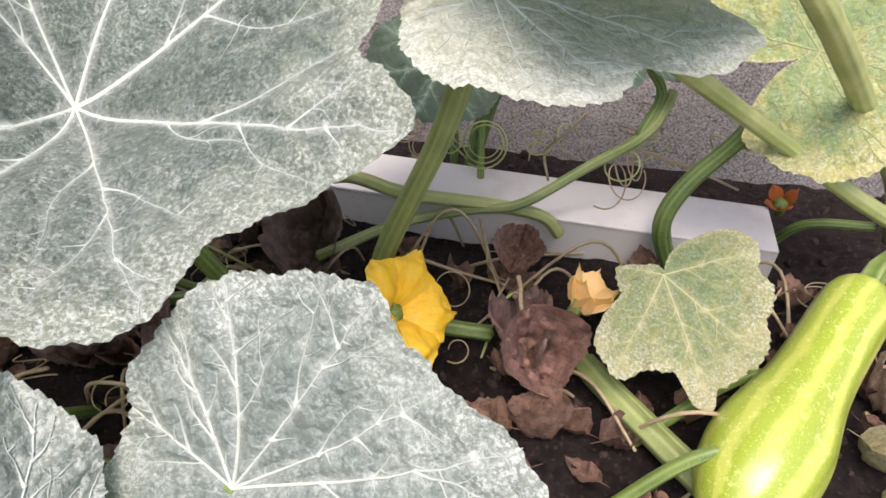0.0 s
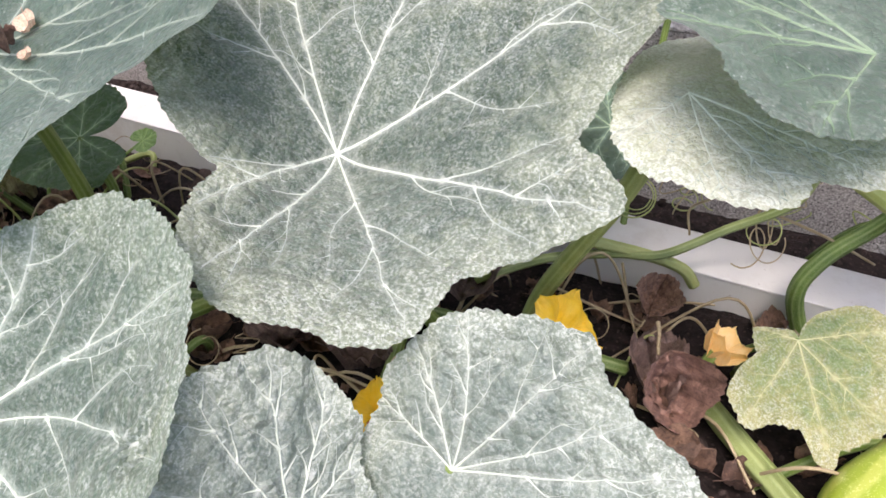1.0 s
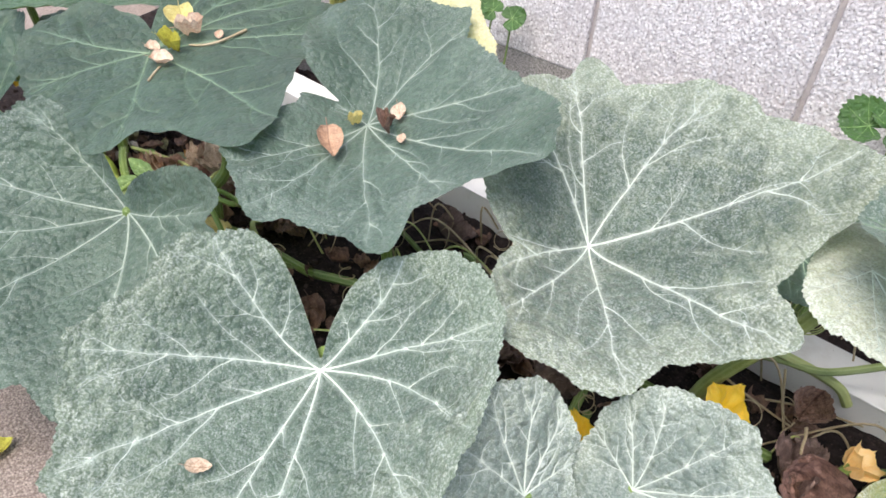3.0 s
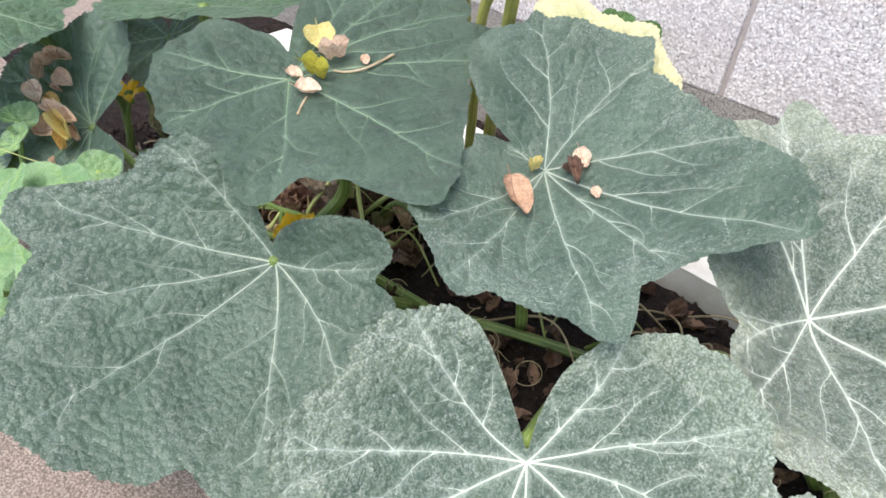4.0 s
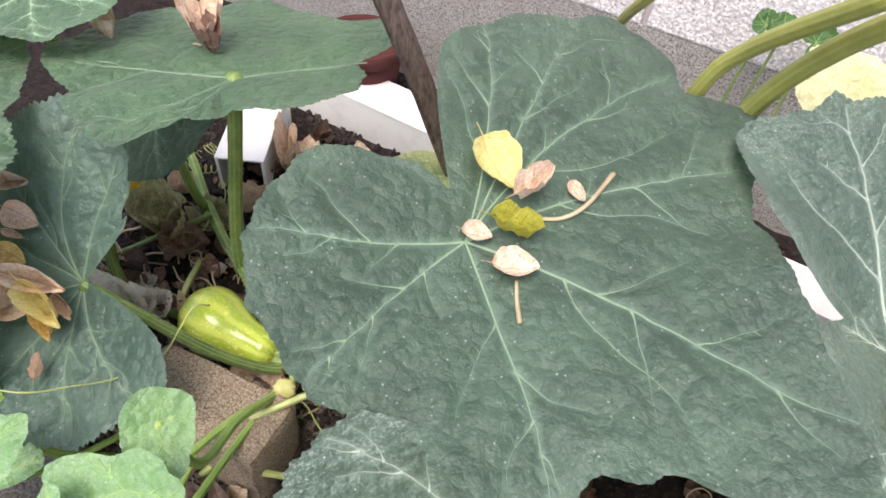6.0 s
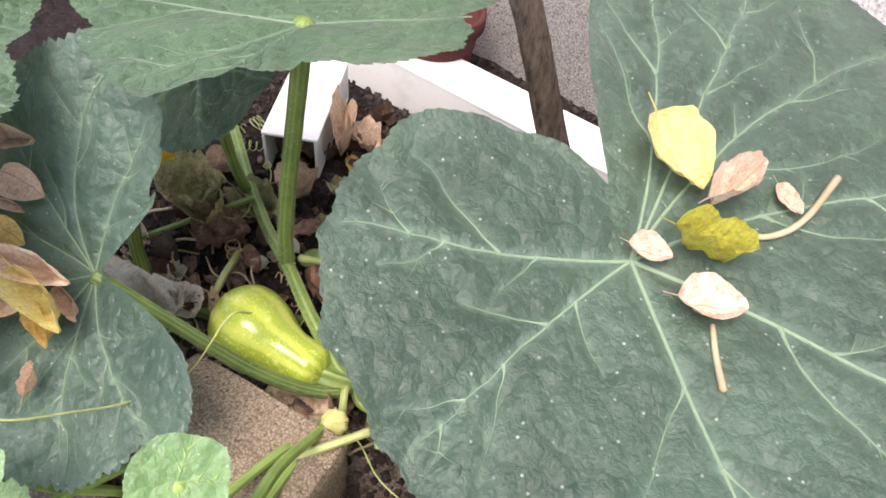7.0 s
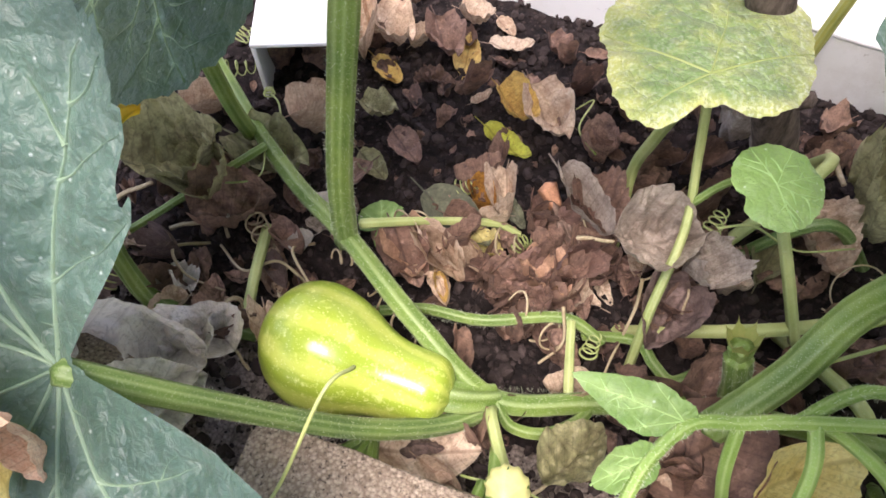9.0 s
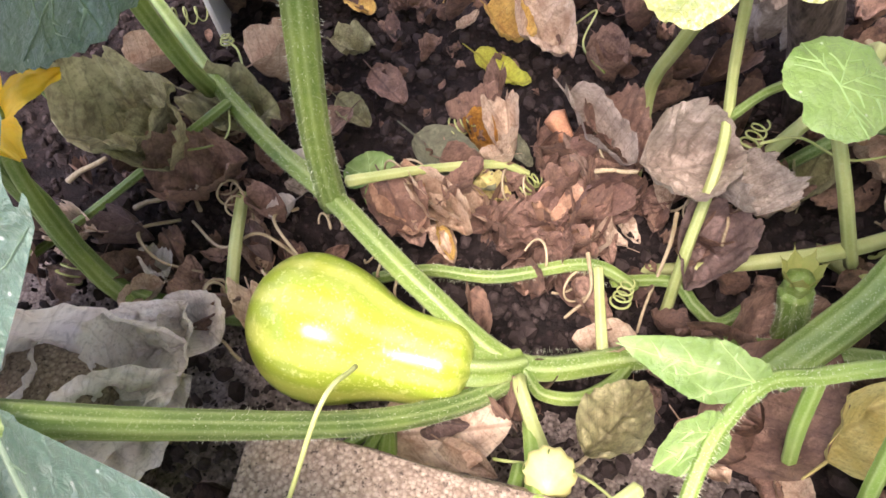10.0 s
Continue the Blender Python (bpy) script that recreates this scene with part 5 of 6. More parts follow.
ON_E = [(LIGHTBROWN, -0.593, 0.343, 0.386, 0.19, -0.01, -46, 0.064, 1), (PALETAN, -0.551, 0.448, 0.399, -0.31, -0.39, -55, 0.038, 0), (BROWN, -0.543, 0.407, 0.392, -0.27, -0.21, -58, 0.045, 5), (CREAM, -0.600, 0.412, 0.386, 0.06, -0.02, 72, 0.026, 4), (PALETAN, -0.515, 0.394, 0.396, -0.32, -0.22, -58, 0.022, 0), (BROWN, -0.553, 0.425, 0.392, -0.3, -0.3, 20, 0.026, 5)]
ON_L = [(PALETAN, -1.433, 0.384, 0.308, 0.28, -0.85, 23, 0.044, 4), (PALETAN, -1.419, 0.363, 0.282, 0.34, -0.83, -6, 0.040, 3), (PALETAN, -1.420, 0.348, 0.269, 0.39, -0.78, 1, 0.024, 5), (GOLD, -1.418, 0.330, 0.254, 0.43, -0.69, -6, 0.034, 3), (PALETAN, -1.374, 0.321, 0.234, 0.21, -0.61, 5, 0.072, 5), (PALETAN, -1.394, 0.298, 0.224, 0.38, -0.53, 53, 0.055, 3), (CREAM, -1.354, 0.301, 0.224, 0.18, -0.53, -24, 0.068, 5), (GOLD, -1.351, 0.287, 0.212, 0.16, -0.47, -40, 0.042, 5), (PALETAN, -1.343, 0.309, 0.219, 0.09, -0.51, -32, 0.036, 5), (PALETAN, -1.340, 0.252, 0.195, 0.11, -0.47, 113, 0.028, 5)]
ON_L += [(PALETAN, -1.447, 0.372, 0.305, 0.30, -0.85, 70, 0.045, 4), (TAN, -1.452, 0.350, 0.292, 0.36, -0.80, 130, 0.04, 4), (PALETAN, -1.446, 0.322, 0.266, 0.40, -0.70, -30, 0.042, 3)]
ON_P = [(PALETAN, -1.422, 0.547, 0.391, -0.07, 0.1, -14, 0.05, 4)]
ON_R = [(TAN, -1.486, 0.434, 0.4, 0.61, 0.08, 63, 0.031, 0)]
ON_B = [(TAN, -0.5, -0.017, 0.224, 0.11, -0.19, 27, 0.028, 0)]
for row in SHADE_LITTER:
    fallen(*row[:4], row[4] * 0.5, row[5] * 0.5, *row[6:], lift=0.006)
for row in LARGE_LITTER:
    fallen(*row[:4], row[4] * 0.4, row[5] * 0.4, *row[6:], kind="large", lift=0.008)
for material, x, y, turn, size, form in OPEN_LITTER:
    fallen(material, x, y, lumps(x, y) + 0.003, litter_rnd.uniform(-0.14, 0.14), litter_rnd.uniform(-0.22, 0.08), turn, size, lift=litter_rnd.uniform(0.003, 0.008), form=form)
for material, x, y, turn, size, form in WITHERED:
    fallen(material, x, y, lumps(x, y) + 0.008, litter_rnd.uniform(-0.12, 0.12), litter_rnd.uniform(-0.22, -0.02), turn, size * 1.12, "large", lift=0.006, form=form)
for rows, where in ((ON_F, "on a large dark leaf"), (ON_E, "on a grey-green leaf"), (ON_L, "on a dark green leaf"), (ON_P, "on a high leaf"), (ON_R, "on a lobed leaf"), (ON_B, "on a mildewed leaf"), (ON_PATH, "on concrete")):
    for row in rows:
        fallen(*row[:4], row[4] * 0.8, row[5] * 0.8, *row[6:8], "flat", where, 0.002, 0.0, row[8])
fallen(PALETAN, -1.311, 0.575, 0.396, -0.05, 0.09, -51, 0.05, "cup", "on a high leaf", form=0)
fallen(BROWN, -1.298, 0.562, 0.397, -0.06, 0.09, -14, 0.036, "cup", "on a high leaf", form=1)
fallen(GREENDRY, -1.224, 0.606, 0.004, 0.0, 0.0, -32, 0.084, "flat", "on dark soil", form=1)
fallen(TAN, -1.202, 0.398, 0.006, 0.0, -0.1, 11, 0.085, "flat", "under a squash", form=3)
fallen(BROWN, -0.997, 0.486, 0.026, 0.1, -0.3, 31, 0.08, "flat", "beside a shoot", form=3)
fallen(BROWN, -1.006, 0.440, 0.024, 0.0, -0.3, 40, 0.105, "flat", "beside a shoot", form=3)
fallen(CREAM, -0.948, 0.434, 0.026, 0.0, -0.3, 36, 0.085, "flat", "beside a shoot", form=2)
fallen(GREYDRY, -1.465, 0.365, 0.05, 0.1, -0.35, 70, 0.12, "large", "beside a stem", form=0)
fallen(GREYDRY, -1.440, 0.408, 0.055, 0.5, -0.4, 22, 0.125, "large", "beside a stem", form=2)
fallen(GREYDRY, -1.405, 0.378, 0.055, 0.5, -0.3, 40, 0.09, "large", "beside a stem", form=0)
fallen(GREYDRY, -1.388, 0.428, 0.05, 0.2, -0.4, 60, 0.062, "cup", "beside a squash", form=0)
fallen(GREYDRY, -1.376, 0.442, 0.045, 0.3, -0.3, 150, 0.045, "cup", "beside a squash", form=1)
fallen(ASHEN, -1.062, 0.590, 0.055, 0.0, -0.4, 10, 0.066, "cup", "hanging on a stem", form=1)
fallen(OLIVE, -1.480, 0.602, 0.02, 0.15, -0.25, 44, 0.085, "cup", "in a leaf drift", form=0)
fallen(OLIVE, -1.445, 0.590, 0.02, 0.0, -0.3, 120, 0.06, "cup", "in a leaf drift", form=2)
fallen(ASHEN, -1.030, 0.578, 0.05, 0.3, -0.3, 100, 0.045, "cup", "hanging on a stem", form=2)
for _ in range(26):
    x, y = litter_rnd.uniform(-1.46, -1.29), litter_rnd.uniform(0.47, 0.6)
    fallen(litter_rnd.choice((ASHEN, BROWN, GREYDRY, BROWN, RUSSET)), x, y, lumps(x, y), litter_rnd.uniform(-0.4, 0.4), litter_rnd.uniform(-0.4, 0.4), litter_rnd.uniform(0, 360), litter_rnd.uniform(0.018, 0.04), lift=litter_rnd.uniform(0.004, 0.02))
fallen(CITRON, -0.936, 0.973, 0.0, 0.1, -0.3, 35, 0.075, "large", "beside a wall", form=0)
fallen(PINKBROWN, 0.086, 0.452, 0.03, 0.05, -0.7, -78, 0.085, "cup", "hanging over soil", form=2)
fallen(DARKDRY, -0.15, 0.62, 0.03, 0.0, -0.6, 80, 0.12, "large", "hanging beside a rail")
fallen(BROWN, 0.083, 0.575, 0.04, 0.0, -0.5, 70, 0.06, "cup", "hanging on a stem", form=1)

for line, thick in (([(-0.906, 0.424, 0.424), (-0.884, 0.43, 0.427), (-0.867, 0.45, 0.431), (-0.852, 0.49, 0.439)], 0.0016), ([(-0.903, 0.362, 0.413), (-0.898, 0.345, 0.410), (-0.891, 0.328, 0.407)], 0.0014)):
    stalk = part("leaf_stalk", tube(line, thick, thick * 1.5, 8, 0, 0, 6, 0.08), STEM_DRY, None, "dry curved leaf stalk lying on a large leaf")
    tagged(stalk, category="stalk", group="fallen leaves")

def bare(x, y):
    """Is this in the stretch of open dark soil between the leaves and the rail?"""
    return ((x + 1.235) / 0.14) ** 2 + ((y - 0.685) / 0.075) ** 2 < 1


# a drift of crisp brown leaves, and small brown bits in the mulch
for _ in range(75):
    x, y = litter_rnd.gauss(-1.13, 0.05), litter_rnd.gauss(0.585, 0.035)
    fallen(litter_rnd.choice((RUSSET, RUSSET, BROWN, BROWN, TAN)), x, y, lumps(x, y), litter_rnd.uniform(-0.5, 0.5), litter_rnd.uniform(-0.5, 0.5), litter_rnd.uniform(0, 360), litter_rnd.uniform(0.02, 0.05), lift=litter_rnd.uniform(0.003, 0.022))
for _ in range(60):
    u, v = litter_rnd.uniform(-1.65, -0.95), litter_rnd.uniform(-0.05, 0.22)
    p = bed(u, v)
    if bare(p.x, p.y):
        continue
    fallen(litter_rnd.choice((BROWN, TAN, DARKDRY, DARKDRY, RUSSET)), p.x, p.y, lumps(p.x, p.y), litter_rnd.uniform(-0.4, 0.4), litter_rnd.uniform(-0.4, 0.4), litter_rnd.uniform(0, 360), litter_rnd.uniform(0.025, 0.06), lift=litter_rnd.uniform(0.002, 0.012))


def make_mulch():
    """Small brown leaf scraps over the soil, too many to count."""
    verts, faces = [], []
    for k in range(430):
        u, v = (litter_rnd.uniform(-1.62, -1.0), litter_rnd.uniform(0.15, 0.6)) if k < 190 else (litter_rnd.uniform(-1.2, 0.5), litter_rnd.uniform(0.15, 0.62))
        p = bed(u, v)
        open_soil = bare(p.x, p.y)
        src = litter_form(BROWN, "small", litter_rnd.randrange(9))
        co = np.empty(len(src.vertices) * 3)
        src.vertices.foreach_get("co", co)
        size = litter_rnd.uniform(0.012, 0.04) if k < 190 else litter_rnd.uniform(0.02, 0.06)
        size = 0.007 + size * 0.18 if open_soil else size
        m = Matrix.Translation((p.x, p.y, lumps(p.x, p.y) + litter_rnd.uniform(0.0, 0.008))) @ pose(0, 0, 0, litter_rnd.uniform(-25, 25), litter_rnd.uniform(-25, 25), litter_rnd.uniform(0, 360)) @ Matrix.Scale(size, 4)
        m = np.array(m)
        o = len(verts)
        verts += (co.reshape(-1, 3) @ m[:3, :3].T + m[:3, 3]).tolist()
        faces += [[o + i for i in f.vertices] for f in src.polygons]
    ob = part("leaf_scraps", mesh_of(verts, faces), MULCH, None, "small dry brown leaf scraps strewn over soil")
    tagged(ob, category="leaf litter", kind="stuff")


make_mulch()


# ---- flowers, shoots and tendrils of the plants ----
def petal_mesh(length, wide, flare, seed):
    rnd = random.Random(seed)
    rows, cols = 18, 12
    verts = []
    for i in range(rows + 1):
        s = i / rows
        w = wide * (0.35 + 0.65 * math.sin(math.pi * min(1, 0.12 + s * 0.78))) * (1 - max(0, s - 0.75) * 2.6) * 0.5
        for j in range(cols + 1):
            t = 2 * j / cols - 1
            out = length * (s * 0.35 + 0.65 * s**1.6 * flare)
            up = length * (s * 0.9 - 0.75 * flare * s**2.2)
            rib = 0.0025 * math.exp(-((t / 0.16) ** 2)) - 0.003 * abs(t)
            wave = length * s * (0.12 * noise.noise((s * 4 + seed, t * 2.2, seed)) + 0.05 * noise.noise((s * 9, t * 6 + seed, seed)))
            verts.append((0.006 + out + rib * 0.5 + wave * 0.6, w * t * (1 + 0.12 * noise.noise((s * 7, t * 3, seed + 9))), up + rib + wave))
    c = cols + 1
    return mesh_of(verts, [(i * c + j, (i + 1) * c + j, (i + 1) * c + j + 1, i * c + j + 1) for i in range(rows) for j in range(cols)])


def flower(plant, at, facing, size, flare, turn=0.0, petals=5, seed=0, stalk=None, label="open yellow flower", slim=0.95, petal=PETAL):
    """Trumpet of five yellow petals on a green calyx."""
    m = Matrix.Translation(at) @ Vector((0, 0, 1)).rotation_difference(Vector(facing).normalized()).to_matrix().to_4x4() @ pose(0, 0, 0, 0, 0, turn)
    cup = part("flower", tube([(0, 0, -0.02), (0, 0, -0.008), (0, 0, 0.004)], 0.005, 0.009, 16, 5, 0.12), STEM, plant, label, m)
    for k in range(petals):
        pt = part("petal", petal_mesh(size, size * slim, flare, seed + k), petal, cup, "", pose(0, 0, 0, 0, 0, 360 / petals * k))
    if stalk:
        add_stem(plant, "flower_stalk", stalk, 0.006, 0.0045, STEM, 6, seed=seed)
    return cup


def shrivelled_flower(plant, top, foot, spread, pleats, seed):
    """A dead flower hanging from its swollen base: a pleated grey skirt, torn at its rim."""
    m = Matrix.Translation(top) @ Vector((0, 0, 1)).rotation_difference((Vector(foot) - Vector(top)).normalized()).to_matrix().to_4x4()
    length = (Vector(foot) - Vector(top)).length
    knob = part("dead_flower", tube([(0, 0, -0.008), (0, 0, 0.0), (0, 0, 0.012)], 0.0085, 0.006, 16, 5, 0.12), BLOSSOM_BASE, plant, "shrivelled grey flower with an orange-tan base", m)
    verts, rows, sides = [], 16, 72
    for i in range(rows + 1):
        u = i / rows
        for k in range(sides):
            f = 2 * math.pi * k / sides
            r = 0.0055 + spread * u**1.3 * (1 + 0.34 * u * math.cos(pleats * f + 3 * noise.noise((f, u * 2, seed))) + 0.4 * u * noise.noise((math.cos(f) * 2, math.sin(f) * 2, seed + u)))
            verts.append((r * math.cos(f), 0.55 * r * math.sin(f), length * u * (1 + 0.2 * noise.noise((math.cos(f) * 3, math.sin(f) * 3, seed)))))
    part("skirt", mesh_of(verts, [(i * sides + k, i * sides + (k + 1) % sides, (i + 1) * sides + (k + 1) % sides, (i + 1) * sides + k) for i in range(rows) for k in range(sides)]), WITHERED_PETAL, knob)


def bud(plant, at, facing, size, r):
    """A closed bud: pleated petals wound to a point, on a green calyx with narrow sepals."""
    m = Matrix.Translation(at) @ Vector((0, 0, 1)).rotation_difference(Vector(facing).normalized()).to_matrix().to_4x4()
    cup = part("flower_bud", tube([(0, 0, -0.014), (0, 0, -0.006), (0, 0, 0.004)], 0.0045, 0.0075, 16, 5, 0.12), STEM, plant, "closed pale yellow-green bud", m)
    bm = bmesh.new()
    rings = []
    for i in range(12):
        u = i / 11
        w = r * (0.75 + 0.5 * math.sin(math.pi * min(1.0, u * 1.25))) * (1 - u ** 3) ** 0.5 + 0.0005
        rings.append([bm.verts.new((w * (1 + 0.07 * math.cos(10 * f + 2.0 * u)) * math.cos(f), w * (1 + 0.07 * math.cos(10 * f + 2.0 * u)) * math.sin(f), size * u)) for f in [2 * math.pi * k / 30 for k in range(30)]])
    for a, b in zip(rings, rings[1:]):
        for k in range(30):
            bm.faces.new((a[k], a[(k + 1) % 30], b[(k + 1) % 30], b[k])).smooth = True
    bm.faces.new(rings[-1])
    part("petal", bm, BUD, cup)
    for k in range(5):
        f = 2 * math.pi * k / 5 + 0.4
        part("sepal", tube([(0.007 * math.cos(f), 0.007 * math.sin(f), 0.002), (0.0125 * math.cos(f), 0.0125 * math.sin(f), 0.010), (0.0135 * math.cos(f), 0.0135 * math.sin(f), 0.019)], 0.0011, 0.0004, 6, 0, 0, 4, 0.02), STEM, cup)


def tendril(plant, start, axis, turns, radius, pitch, thick=0.0009, lead=None, material=None):
    """A coiled tendril: an optional lead-in line, then a spring along axis."""
    a = Vector(axis).normalized()
    side = a.orthogonal().normalized()
    other = a.cross(side)
    n = int(turns * 12)
    pts = [Vector(p) for p in (lead or [])]
    for i in range(n + 1):
        f = 2 * math.pi * i / 12
        r = radius * (1 - 0.45 * i / n)
        pts.append(Vector(start) + a * (pitch * i / 12) + side * (r * math.cos(f)) + other * (r * math.sin(f)))
    part("tendril", tube(pts, thick, thick * 0.7, 6, 0, 0, 2, 0.02), material or STEM_PALE, plant)


def hairs(plant, points, r, count, length=0.0028, seed=0):
    """Fine pale bristles standing off a stem."""
    rnd = random.Random(seed)
    path = smooth_path(points, 24)
    verts, faces = [], []
    for _ in range(count):
        i = rnd.randrange(1, len(path) - 1)
        p = Vector(path[i]).lerp(Vector(path[i + 1]), rnd.random())
        t = (Vector(path[i + 1]) - Vector(path[i - 1])).normalized()
        side = t.orthogonal().normalized()
        side.rotate(Matrix.Rotation(rnd.uniform(0, 2 * math.pi), 3, t))
        q = p + side * r * 0.95
        tip = q + (side + t * rnd.uniform(-0.4, 0.4)) * length * rnd.uniform(0.3, 0.9)
        w = t.cross(side) * 0.00012
        o = len(verts)
        verts += [q - w, q + w, tip, q - t * 0.0002]
        faces += [(o, o + 1, o + 2), (o, o + 3, o + 2)]
    ob = part("hair", mesh_of(verts, faces), STEM_HAIR, plant)
    return tagged(ob, kind="stuff")


BLOSSOM_BASE = dry_material("dry_flower_base", (196, 140, 104), (214, 162, 128), (150, 100, 74), 0.1, True)
WITHERED_PETAL = dry_material("withered_grey_petal", (134, 112, 98), (164, 142, 126), (96, 78, 68), 0.15, True)
WILTED = dry_material("wilted_petal", (214, 120, 40), (226, 140, 60), (160, 84, 36), 0.2)
SEPAL = vein_material("green_sepal", (120, 140, 66), (168, 160, 100), solid=True)
BUD = vein_material("pale_bud", (196, 196, 120), (222, 218, 156), solid=True)
STEM_HAIR = vein_material("pale_hair", (214, 220, 196), (232, 236, 218), solid=True)

flower(east, (-0.045, 0.42, 0.112), (0.72, -0.3, 0.55), 0.064, 0.75, 20, 5, 3, [(-0.11, 0.47, 0.03), (-0.08, 0.45, 0.07), (-0.055, 0.43, 0.105)])
flower(east, (0.134, 0.458, 0.085), (0.5, 0.15, 0.85), 0.040, 0.16, 0, 5, 9, [(0.10, 0.48, 0.02), (0.117, 0.467, 0.05), (0.131, 0.459, 0.075)], "closing pale orange-yellow flower bud", 0.95, PETAL_PALE)
flower(east, (-0.200, 0.310, 0.085), (0.1, -0.4, 0.9), 0.05, 0.35, 40, 5, 15, [(-0.2, 0.42, 0.02), (-0.2, 0.35, 0.06), (-0.2, 0.315, 0.08)], "half-closed yellow flower")
flower(middle, (-0.925, 0.350, 0.165), (0.1, -0.3, 0.9), 0.055, 0.3, 10, 5, 21, [(-0.87, 0.45, 0.02), (-0.91, 0.38, 0.09), (-0.924, 0.352, 0.155)], "half-closed orange flower")
flower(west, (-1.445, 0.488, 0.195), (0.1, -0.1, 0.9), 0.045, 0.75, 35, 5, 27, [(-1.38, 0.455, 0.015), (-1.44, 0.457, 0.02), (-1.468, 0.475, 0.07), (-1.46, 0.482, 0.14), (-1.447, 0.487, 0.187)], slim=0.45)
add_stem(west, "vine", [(-1.36, 0.46, 0.015), (-1.44, 0.462, 0.018), (-1.475, 0.479, 0.05), (-1.47, 0.485, 0.12), (-1.46, 0.47, 0.2), (-1.47, 0.38, 0.33), (-1.48, 0.31, 0.4)], 0.0085, 0.007, STEM_DARK, 8, seed=31)
flower(east, (0.425, 0.670, 0.05), (-0.3, -0.3, 0.8), 0.03, 0.25, 10, 4, 33, None, "wilted orange flower", 0.6, WILTED)
flower(west, (-1.120, -0.012, 0.235), (0.1, -0.2, 0.95), 0.035, 0.35, 10, 5, 39, None, "small yellow flower with a brown middle")

# west: side stems and shoots
add_stem(west, "vine", [(-1.382, 0.552, 0.03), (-1.372, 0.501, 0.035), (-1.369, 0.463, 0.02)], 0.0045, 0.0045, STEM_PALE, 6, seed=32)
add_stem(west, "vine", [(-1.55, 0.47, 0.02), (-1.5, 0.519, 0.03), (-1.457, 0.567, 0.04), (-1.405, 0.62, 0.055)], 0.0035, 0.004, STEM, 6, seed=33)
add_stem(west, "vine", [(-1.292, 0.550, 0.066), (-1.246, 0.575, 0.05), (-1.19, 0.600, 0.03), (-1.165, 0.60, 0.02)], 0.0042, 0.003, STEM_PALE, 6, seed=34)
add_stem(west, "vine", [(-1.27, 0.50, 0.015), (-1.229, 0.504, 0.03), (-1.18, 0.502, 0.035), (-1.119, 0.516, 0.04), (-1.085, 0.505, 0.035)], 0.0048, 0.0045, STEM, 6, seed=35)
add_stem(west, "vine", [(-1.10, 0.51, 0.03), (-1.059, 0.514, 0.03), (-1.044, 0.497, 0.03), (-1.028, 0.488, 0.028), (-1.001, 0.508, 0.03)], 0.0045, 0.0045, STEM, 6, seed=36)
add_stem(west, "vine", [(-1.105, 0.455, 0.03), (-1.108, 0.48, 0.035), (-1.112, 0.512, 0.045)], 0.004, 0.0035, STEM_PALE, 6, seed=37)
add_stem(west, "petiole", [(-1.06, 0.49, -0.01), (-1.057, 0.525, 0.06), (-1.045, 0.575, 0.10), (-1.051, 0.605, 0.15), (-1.068, 0.598, 0.23)], 0.0038, 0.003, STEM_PALE, 6, seed=38)
add_stem(west, "petiole", [(-1.044, 0.590, 0.118), (-1.03, 0.591, 0.142), (-1.018, 0.572, 0.18)], 0.003, 0.0026, STEM, 6, seed=39)
add_stem(west, "vine", [(-1.012, 0.562, 0.17), (-0.988, 0.580, 0.13), (-0.967, 0.564, 0.09), (-0.938, 0.541, 0.03)], 0.0038, 0.0044, STEM_PALE, 6, seed=40)
add_stem(west, "vine", [(-1.158, 0.430, 0.04), (-1.158, 0.420, 0.055), (-1.148, 0.395, 0.06), (-1.139, 0.372, 0.08)], 0.0045, 0.004, STEM_PALE, 6, seed=41)
add_stem(west, "vine", [(-1.157, 0.436, 0.04), (-1.143, 0.424, 0.032), (-1.118, 0.425, 0.03), (-1.097, 0.439, 0.03), (-1.086, 0.455, 0.03)], 0.0045, 0.0045, STEM, 6, seed=42)
shoot = [(-0.9, 0.45, 0.12), (-0.989, 0.427, 0.14), (-1.023, 0.417, 0.145), (-1.05, 0.409, 0.15), (-1.068, 0.389, 0.145), (-1.077, 0.371, 0.14), (-1.085, 0.345, 0.13)]
add_stem(west, "shoot", shoot, 0.0045, 0.0035, YOUNG_STEM := stem_material("young_stem", (114, 148, 62), (142, 172, 86)), 6, seed=43, label="pale green hairy shoot")
hairs(west, shoot, 0.004, 900, 0.0035, 1)
add_stem(west, "shoot", [(-1.022, 0.417, 0.142), (-1.015, 0.405, 0.10), (-1.0, 0.40, 0.05), (-0.99, 0.40, 0.02)], 0.004, 0.0045, YOUNG_STEM, 6, seed=44)
fork = [(-0.985, 0.43, 0.135), (-0.958, 0.452, 0.13), (-0.932, 0.464, 0.125), (-0.88, 0.47, 0.10)]
add_stem(west, "shoot", fork, 0.0042, 0.0045, YOUNG_STEM, 6, seed=81)
add_stem(west, "shoot", [(-0.978, 0.43, 0.138), (-0.973, 0.41, 0.12), (-0.971, 0.385, 0.08), (-0.96, 0.36, 0.02)], 0.004, 0.0046, YOUNG_STEM, 6, seed=82)
add_stem(west, "shoot", [(-0.97, 0.44, 0.12), (-0.95, 0.434, 0.115), (-0.92, 0.42, 0.10), (-0.87, 0.40, 0.05)], 0.0045, 0.005, YOUNG_STEM, 6, seed=83)
hairs(west, fork, 0.0042, 400, 0.0035, 7)
stump = [(-0.985, 0.478, 0.02), (-0.99, 0.488, 0.05), (-0.997, 0.495, 0.075)]
